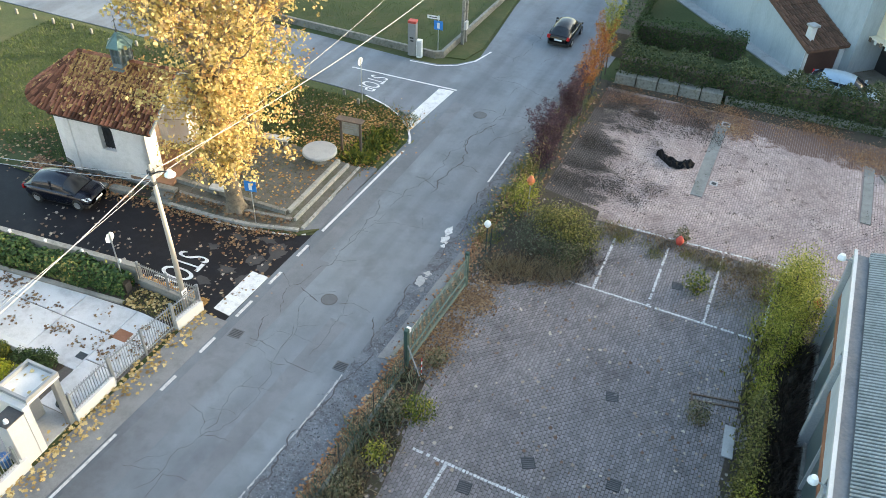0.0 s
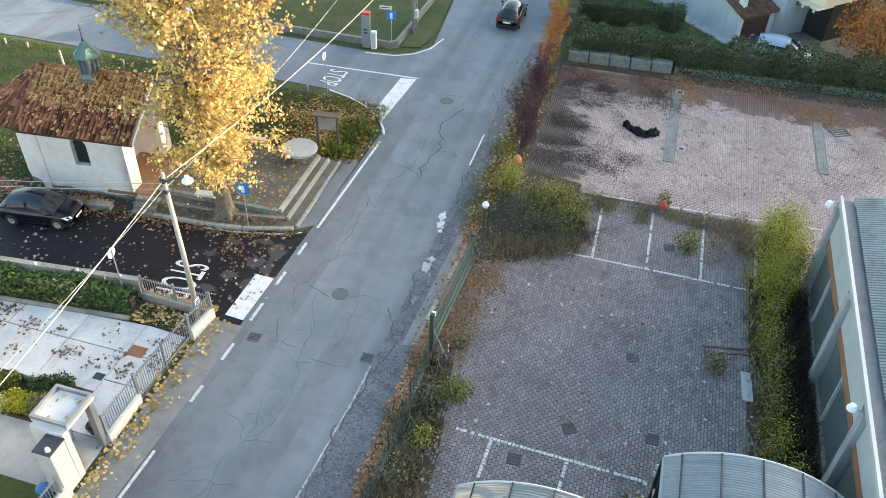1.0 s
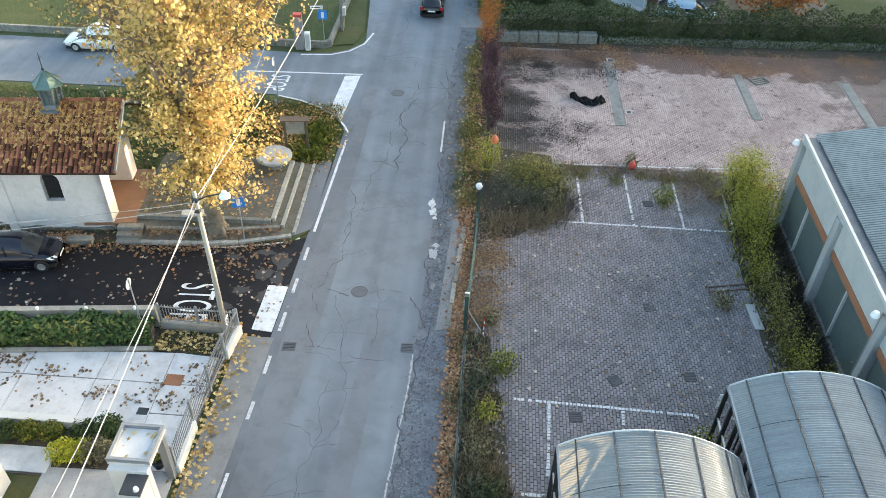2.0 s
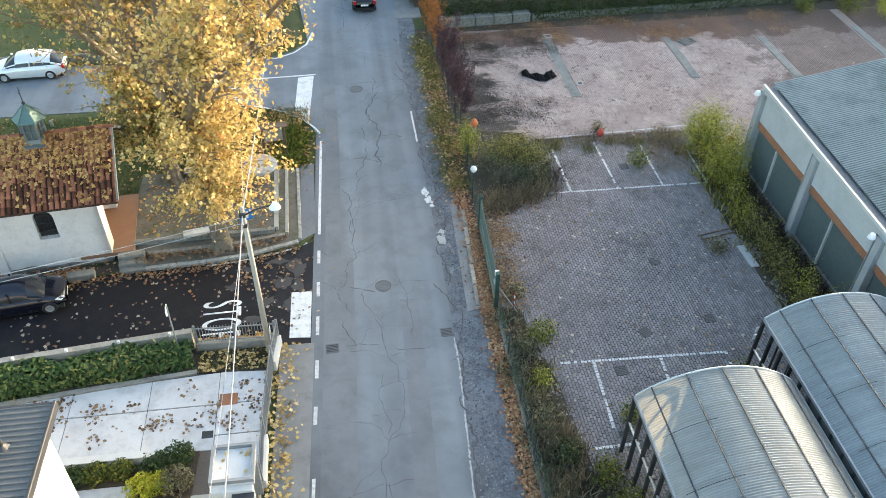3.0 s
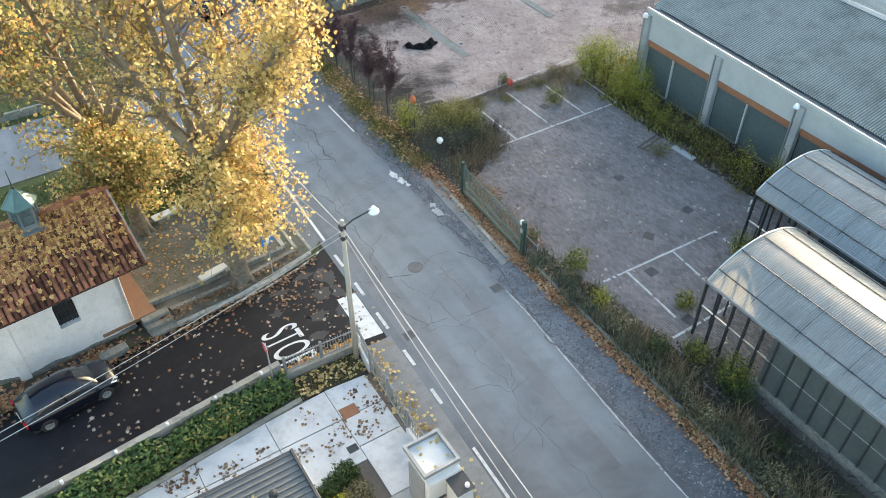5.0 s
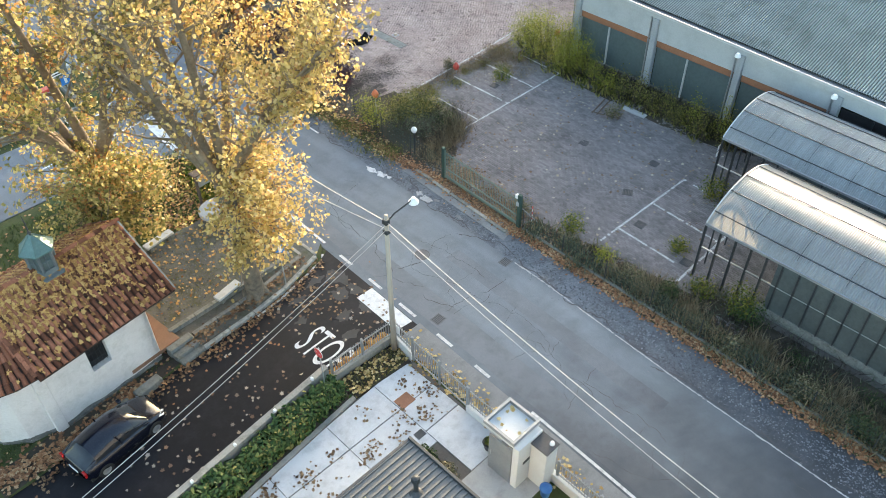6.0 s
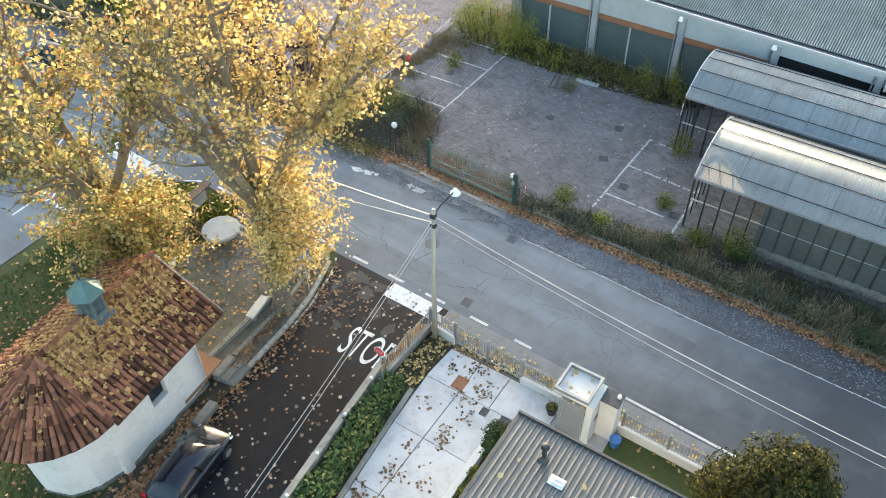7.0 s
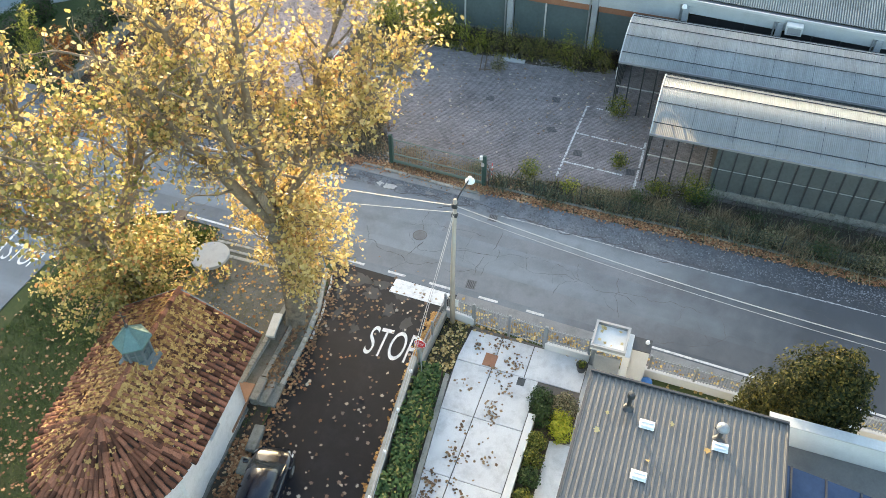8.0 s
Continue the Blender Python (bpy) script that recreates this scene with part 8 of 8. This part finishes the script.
litter("moss_mat", "dark moss and dead weeds creeping over the pink pavers", clumped(rect(-8.0, -3.2, 33.2, 46), 60, 0.42), 12000, 0.07, DEAD_WEED, 120, 0.03, LEAF_OVAL, 0.5, cat="weeds")
litter("moss_mat", "dark moss and dead weeds along the block wall", clumped(rect(-8, 16, 44.2, 47.2), 90, 0.5), 12000, 0.08, FALLEN_BROWN, 121, 0.03, LEAF_OVAL, 0.5, cat="weeds")
litter("moss_mat", "dark moss wisps in the corner of the pink pavers", clumped(rect(-8, -1.2, 42.5, 46.8), 60, 0.45), 8000, 0.07, DEAD_WEED, 124, 0.03, LEAF_OVAL, 0.5, cat="weeds")
litter("moss_mat", "small dark weeds scattered over the pink pavers", clumped(rect(-4, 14, 33.5, 43.5), 420, 0.09), 3600, 0.055, DEAD_WEED, 122, 0.03, LEAF_OVAL, 0.6, cat="weeds")
litter("moss_mat", "dry weeds along the bay lines", clumped(band([(-4.6, 32.2), (5, 32.6)], 0.3), 30, 0.25), 2000, 0.08, FALLEN_DULL, 123, 0.03, LEAF_OVAL, 0.7, cat="weeds")
tufts("dry_weeds", "dry weeds in the parking bays", "weeds", band([(-4.6, 31.9), (3.5, 32.2)], 0.45), 800, 0.22, DRY_STALK, 124, 0.02, LEAF_BLADE, 0.5, 1.0, 30)
tufts("dry_weeds", "brown dry weeds in the end bay", "weeds", rect(1.2, 3.5, 28.8, 32.2), 2000, 0.15, DRY_STALK, 125, 0.02, LEAF_BLADE, 0.7)

# verge weeds along the road fence
tufts("verge_weeds", "grey-green tall weeds along the mesh fence", "weeds", band([(-8.75, 19.6), (-8.75, 15), (-8.8, 9), (-9.05, 2), (-9.7, -12)], 0.28), 3000, 0.48, LEAF_GREYGREEN, 126, 0.02, [(-0.05, -0.5), (0.05, -0.5), (0.09, 0.1), (0, 0.5), (-0.09, 0.1)], 0.5, 0.5, 80)
tufts("verge_weeds", "olive weeds along the mesh fence", "weeds", band([(-8.7, 19.6), (-8.6, 12), (-8.8, 5), (-9.4, -8)], 0.4), 3400, 0.45, LEAF_WEED, 166, 0.02, [(-0.05, -0.5), (0.05, -0.5), (0.09, 0.1), (0, 0.5), (-0.09, 0.1)], 0.6, 0.6, 70)
tufts("verge_weeds", "feathery dry grass standing along the mesh fence", "weeds", band([(-8.5, 19.4), (-8.3, 12), (-8.4, 6), (-9.0, -8)], 0.45), 5200, 0.62, DRY_STALK, 163, 0.02, LEAF_BLADE, 0.35, 0.6, 40)
tufts("verge_weeds", "dark low weeds beside the shelters", "weeds", rect(-8.6, -6.3, -20, 11.8), 8000, 0.26, LEAF_GREYGREEN, 127, 0.02, LEAF_BLADE, 0.7, 1.4, 190)
tufts("verge_weeds", "dead bramble stalks beside the shelters", "weeds", rect(-8.6, -6.3, -20, 12.2), 5000, 0.42, DEAD_WEED, 164, 0.02, LEAF_BLADE, 0.9, 0.7, 120)
tufts("verge_grass", "grass and weeds along the roadside fence", "weeds", band([(-9.6, 28.5), (-9.5, 34), (-9.55, 46)], 0.38), 11000, 0.2, GRASS_DRY, 128, 0.0, LEAF_BLADE, 0.7, 1.5, 130)
tufts("verge_weeds", "dry brown stalks drooping round the wild shrubs", "weeds", band([(-8.6, 26.9), (-7.0, 27.5), (-5.6, 27.7), (-4.9, 28.7)], 0.3), 1900, 0.62, DRY_STALK, 129, 0.02, LEAF_BLADE, 0.6, 0.42, 90)
tufts("verge_weeds", "dark dead stalks round the wild shrubs", "weeds", band([(-8.2, 27.2), (-6.6, 27.9), (-5.0, 28.2), (-4.4, 30.0)], 0.4), 1500, 0.6, DEAD_WEED, 165, 0.02, LEAF_BLADE, 0.7, 0.35, 110)
tufts("bay_weeds", "dry weeds sprouting along the double bay line", "weeds", clumped(band([(-4.4, 32.0), (-1.0, 32.1), (3.2, 32.3)], 0.3), 22, 0.24), 1500, 0.3, DRY_STALK, 169, 0.02, LEAF_BLADE, 0.6, 0.7)
tufts("bay_weeds", "low olive weeds sprouting along the double bay line", "weeds", clumped(band([(-4.4, 32.0), (-1.0, 32.0), (3.2, 32.2)], 0.35), 26, 0.22), 1300, 0.22, LEAF_OLIVE, 170, 0.02, LEAF_BLADE, 0.7, 1.1)
litter("moss_mat", "brown leaf litter matted over the end bay", clumped(rect(1.2, 3.3, 29.9, 32.2), 30, 0.3), 2600, 0.07, FALLEN_DULL, 171, 0.025, LEAF_OVAL, 0.5, cat="weeds")
tufts("wall_weeds", "green weeds along the warehouse wall", "weeds", band([(3.7, 16.5), (3.5, 20), (3.4, 27), (3.5, 31)], 0.2), 700, 0.35, LEAF_OLIVE, 130, 0.02, [(-0.06, -0.5), (0.06, -0.5), (0.11, 0.1), (0, 0.5), (-0.11, 0.1)], 0.5, 1.0, 60)
tufts("wall_weeds", "dark dead brambles in the gap beside the warehouse", "weeds", rect(4.0, 5.15, 15.2, 28.0), 12000, 0.75, DEAD_WEED, 162, 0.02, LEAF_BLADE, 0.8, 0.9)
tufts("lawn_grass", "dry tan grass on the grassy corner", "grass", clumped(rect(-22.5, -17.4, 31.4, 37.0), 70, 0.6), 5200, 0.17, GRASS_DRY, 168, 0.05, LEAF_BLADE, 0.6, 1.5)
tufts("corner_plants", "leafy green plants on the grassy corner", "plants", band([(-17.9, 32.0), (-17.7, 33.6), (-18.3, 35.0)], 0.42), 1500, 0.34, LEAF_SHRUB, 131, 0.05, [(-0.08, -0.5), (0.08, -0.5), (0.15, 0.1), (0, 0.5), (-0.15, 0.1)], 1.1, 1.3, 34)

for i, (x, y, r, mat) in enumerate(((21.5, 46.6, 1.2, LEAF_SHRUB), (24, 45.4, 1.4, LEAF_LIME), (18.2, 46.9, 0.8, LEAF_SHRUB), (-8.5, 17.6, 0.4, LEAF_WEED), (-8.2, 15.6, 0.42, LEAF_BAMBOO), (-8.5, 13.9, 0.55, LEAF_WEED), (-8.0, 12.2, 0.5, LEAF_IVY), (-6.9, 11.2, 0.55, LEAF_SHRUB), (-8.9, 8.6, 0.5, LEAF_WEED), (-8.9, 5.4, 0.6, LEAF_WEED), (-9.0, 3.0, 0.6, LEAF_IVY),
                                  (-9.2, 0.6, 0.8, LEAF_WEED), (-9.4, -2.6, 0.9, LEAF_WEED), (-7.0, 9.0, 0.7, LEAF_HEDGE), (-8.2, 20.6, 0.4, LEAF_WEED), (-5.4, 29.0, 0.6, LEAF_WEED), (-4.9, 31.2, 0.5, LEAF_WEED))):
    shrub("wild_bush", "wild weedy bush at the edge of the car park", "bush", x, y, [(0, 0, r * 0.75, r * 0.8, r, r * 0.85), (0.3 * r, 0.7 * r, r * 0.5, r * 0.6, r * 0.7, r * 0.6)], int(1300 * r), 0.1, mat, 300 + i, spray=0.16, stems=5)

for i, (x, y, r, mat) in enumerate(((-8.8, 17.2, 0.42, LEAF_GREYGREEN), (-8.7, 14.7, 0.5, LEAF_GREYGREEN), (-8.6, 12.7, 0.55, LEAF_GREYGREEN), (-8.75, 10.4, 0.6, LEAF_GREYGREEN), (-8.8, 7.7, 0.62, LEAF_GREYGREEN),
                                  (-8.9, 4.8, 0.7, LEAF_GREYGREEN), (-9.1, 1.9, 0.7, LEAF_GREYGREEN), (-9.3, -1.2, 0.8, LEAF_GREYGREEN), (-7.6, 6.3, 0.5, LEAF_HEDGE), (-7.4, 3.2, 0.6, LEAF_HEDGE), (-7.8, 0.4, 0.6, LEAF_HEDGE), (-6.75, 10.9, 0.6, LEAF_SHRUB))):
    shrub("wild_bush", ("grey-green weedy bush against the mesh fence" if i % 2 == 0 else "dull olive weedy bush against the mesh fence") if mat == LEAF_GREYGREEN else "dark weedy bush beside the shelter", "bush", x, y,
          [(0, 0, r * 0.6, r * 0.5, r * 0.85, r * 0.7), (0.2 * r, 0.9 * r, r * 0.4, r * 0.42, r * 0.7, r * 0.5)], int(900 * r), 0.09, mat if i % 2 == 0 or mat == LEAF_HEDGE else LEAF_WEED, 340 + i, LEAF_NARROW, spray=0.14, stems=5)


def stones(name, label, area, count, size, mat, seed, z=0.0):
    """Loose chips of stone, each a small uneven lump."""
    rng = np.random.default_rng(seed)
    c = np.concatenate([area(rng, count), np.full((count, 1), z)], 1)
    shp = np.array([(1, 0, 0), (0, 1, 0), (-1, 0, 0), (0, -1, 0), (0, 0, 0.8)], float)
    s = size * (0.3 + rng.random(count) ** 2)
    ang = rng.random(count) * 6.28
    p = shp[None] * s[:, None, None] * (0.7 + 0.6 * rng.random((count, 5, 1)))
    x = p[:, :, 0] * np.cos(ang)[:, None] - p[:, :, 1] * np.sin(ang)[:, None]
    y = p[:, :, 0] * np.sin(ang)[:, None] + p[:, :, 1] * np.cos(ang)[:, None]
    v = c[:, None, :] + np.stack([x, y, p[:, :, 2]], 2)
    me = bpy.data.meshes.new(name)
    me.from_pydata(v.reshape(-1, 3).tolist(), [], [(n * 5 + a, n * 5 + b, n * 5 + 4) for n in range(count) for a, b in ((0, 1), (1, 2), (2, 3), (3, 0))])
    return tagged(part(name, me, mat), label, "gravel", "", "stuff")


CHIP = surface("stone_chip", (0.06, 0.066, 0.078), (0.25, 0.265, 0.295), 0.95, 3, 0.6, 0, vary=0.5)
stones("loose_gravel", "loose grey gravel along the road edge", band([(-10.5, 19.5), (-10.65, 10), (-10.9, 0), (-11.9, -20)], 0.4), 9000, 0.042, CHIP, 171, -0.006)
stones("loose_gravel", "loose grey gravel beside the gate apron", band([(-10.55, 46), (-10.4, 30), (-10.55, 20)], 0.25), 3200, 0.04, CHIP, 172, -0.006)
tufts("yard_moss", "thin mossy grass creeping over the chapel yard", "grass", clumped(rect(-25.0, -20.6, 26.2, 30.6), 55, 0.5), 4200, 0.07, GRASS_DRY, 174, 0.45, LEAF_BLADE, 0.9, 2.2)
stones("loose_gravel", "stone chips on the chapel yard", rect(-25.0, -18.8, 26.2, 30.8), 1500, 0.04, CHIP, 173, 0.452)

# ---- fallen leaves ----


def on_chapel(xy):
    out = []
    inv = chapel.matrix_basis.inverted()
    for x, y in xy:
        p = inv @ Vector((x, y, 0))
        if p.x > X0:
            out.append(ez + (RZ - ez) * max(0.0, 1 - abs(p.y) / ym) + 0.1)
        else:
            out.append(ez + (RZ - ez) * max(0.0, 1 - math.hypot(p.x - X0, p.y) / RE) + 0.1)
    return np.array(out)


def chapel_roof(rng, k):
    lx_, ly_ = rng.random(k * 3) * 7.6 - 4.95, rng.normal(size=k * 3) * 1.5
    keep = ((lx_ > X0) & (np.abs(ly_) < ym - 0.05)) | ((lx_ <= X0) & (np.hypot(lx_ - X0, ly_) < RE - 0.1) & (rng.random(k * 3) < 0.12 + 0.5 * (ly_ > 0.6)))
    keep &= rng.random(k * 3) < np.where(ly_ < -1.7, 0.45, 1.0)
    p = np.stack([lx_[keep], ly_[keep]], 1)[:k]
    c, s = math.cos(radians(6.5)), math.sin(radians(6.5))
    return np.stack([-27.65 + p[:, 0] * c - p[:, 1] * s, 26.95 + p[:, 0] * s + p[:, 1] * c], 1)


rng = np.random.default_rng(140)
xy = chapel_roof(rng, 3300)
k = len(xy)
cc = np.concatenate([xy, on_chapel(xy)[:, None]], 1)
side = np.sign((xy[:, 1] - 26.95) * math.cos(radians(6.5)) - (xy[:, 0] + 27.6) * math.sin(radians(6.5)))
nn = rng.normal(size=(k, 3)) * 0.22 + np.stack([np.zeros(k), side * 0.55, np.ones(k)], 1)
tagged(part("roof_leaves", leaf_mesh("roof_leaves", cc, 0.2 * (0.55 + 0.75 * rng.random(k)), nn, LEAF_SHAPE, rng), FALLEN_GOLD), "golden brown leaves thickly scattered on the chapel roof", "fallen leaves", "", "stuff")
litter("lane_leaves", "pale dry leaves scattered on the dark lane", clumped(rect(-31, -17.2, 19.4, 24.0), 110, 0.6), 200, 0.15, FALLEN_DRY, 141, 0.012)
litter("lane_leaves", "brown leaves drifted along the lane kerb", band([(-32, 22.9), (-26, 23.7), (-21, 24.1), (-17.4, 25.0)], 0.2), 620, 0.13, FALLEN_DULL, 142, 0.03)
litter("lane_leaves", "yellow-brown leaves drifted thickly along the lane wall", band([(-32, 18.42), (-26, 18.87), (-21.6, 19.34), (-18.3, 19.4)], 0.13), 3000, 0.14, FALLEN_GOLD, 143, 0.02)
litter("corner_leaves", "leaves lying round the lane mouth", clumped(rect(-20.0, -17.4, 22, 25), 40, 0.5), 170, 0.14, FALLEN_DULL, 144, 0.014)
litter("footway_leaves", "yellow leaves drifted along the villa fence", band([(-18.05, 19), (-18.2, 14), (-18.35, 8), (-18.6, 0), (-19.2, -12)], 0.32), 1500, 0.15, FALLEN_PALE, 145, 0.03)
litter("bed_leaves", "yellow and brown leaves on the villa bed", rect(-21.3, -18.6, 17.75, 18.85), 170, 0.14, FALLEN_PALE, 146, 0.12)
tufts("bed_grass", "patchy grass on the villa bed", "grass", rect(-21.4, -18.6, 17.75, 18.85), 1500, 0.14, GRASS_DRY, 160, 0.06, LEAF_BLADE, 0.6, 1.5)
litter("drive_leaves", "brown wet leaves clustered on the pale drive", clumped(rect(-27, -18.9, 14.9, 17.4), 44, 0.2), 380, 0.12, FALLEN_DULL, 147, 0.06)
litter("yard_leaves", "dry leaves scattered over the chapel yard", rect(-25.0, -18.7, 26.0, 30.9), 360, 0.14, FALLEN_GOLD, 148, 0.47)
litter("step_leaves", "leaves lying on the stone steps", band([(-24.8, 24.75), (-21, 24.9), (-18.0, 25.5)], 0.18), 420, 0.14, FALLEN_DULL, 149, 0.3)
litter("lawn_leaves", "fallen leaves on the chapel lawn", clumped(rect(-36, -17.4, 23.6, 37), 220, 0.9), 2600, 0.14, FALLEN_BROWN, 150, 0.11)
litter("lawn_leaves", "leaves drifted at the foot of the chapel", band([(-33, 24), (-30.5, 23.6), (-27, 24.2)], 0.3), 900, 0.16, FALLEN_BROWN, 151, 0.1)
litter("gate_leaves", "red-brown leaves drifted along the gate and fence", band([(-9.6, 30), (-9.4, 25), (-9.5, 20), (-9.52, 10), (-9.8, 0), (-10.7, -16)], 0.2), 9500, 0.115, FALLEN_BROWN, 152, 0.02)
litter("gate_leaves", "red-brown leaves under the wild shrubs", clumped(band([(-8.6, 20), (-8.4, 26), (-7.2, 27.4), (-5.5, 28)], 0.4), 70, 0.4), 5200, 0.1, FALLEN_DULL, 153, 0.03)
litter("verge_leaves", "brown and yellow leaves under the roadside trees", clumped(band([(-9.4, 27.5), (-9.2, 36), (-9.3, 46)], 0.35), 90, 0.35), 1300, 0.12, FALLEN_BROWN, 158, 0.035)
litter("verge_leaves", "yellow leaves on the roadside grass", band([(-9.7, 29), (-9.6, 36), (-9.7, 46)], 0.35), 700, 0.12, FALLEN_PALE, 159, 0.035)
litter("lawn_leaves", "dull leaves thick on the grassy corner", clumped(rect(-22, -17.3, 31.4, 36.8), 70, 0.5), 1900, 0.13, FALLEN_GOLD, 161, 0.09)
litter("park_leaves", "pale leaves scattered on the grey pavers", clumped(rect(-8.5, 3, 10, 31), 300, 0.6), 560, 0.14, FALLEN_DRY, 154, 0.03)
litter("villa_roof_leaves", "a few yellow leaves on the ribbed roof", rect(-31, -24, 5.9, 11.6), 16, 0.17, FALLEN_PALE, 155, VZ + 0.09)
litter("shrub_litter", "dry twigs and leaves on the verge soil", band([(-8.7, 19), (-8.8, 9), (-9.2, 2)], 0.5), 1400, 0.11, FALLEN_DULL, 156, 0.03)
litter("canopy_leaves", "leaves lying on the wicket canopy", rect(-19.9, -18.7, 11.1, 12.2), 9, 0.15, FALLEN_PALE, 157, 2.52)
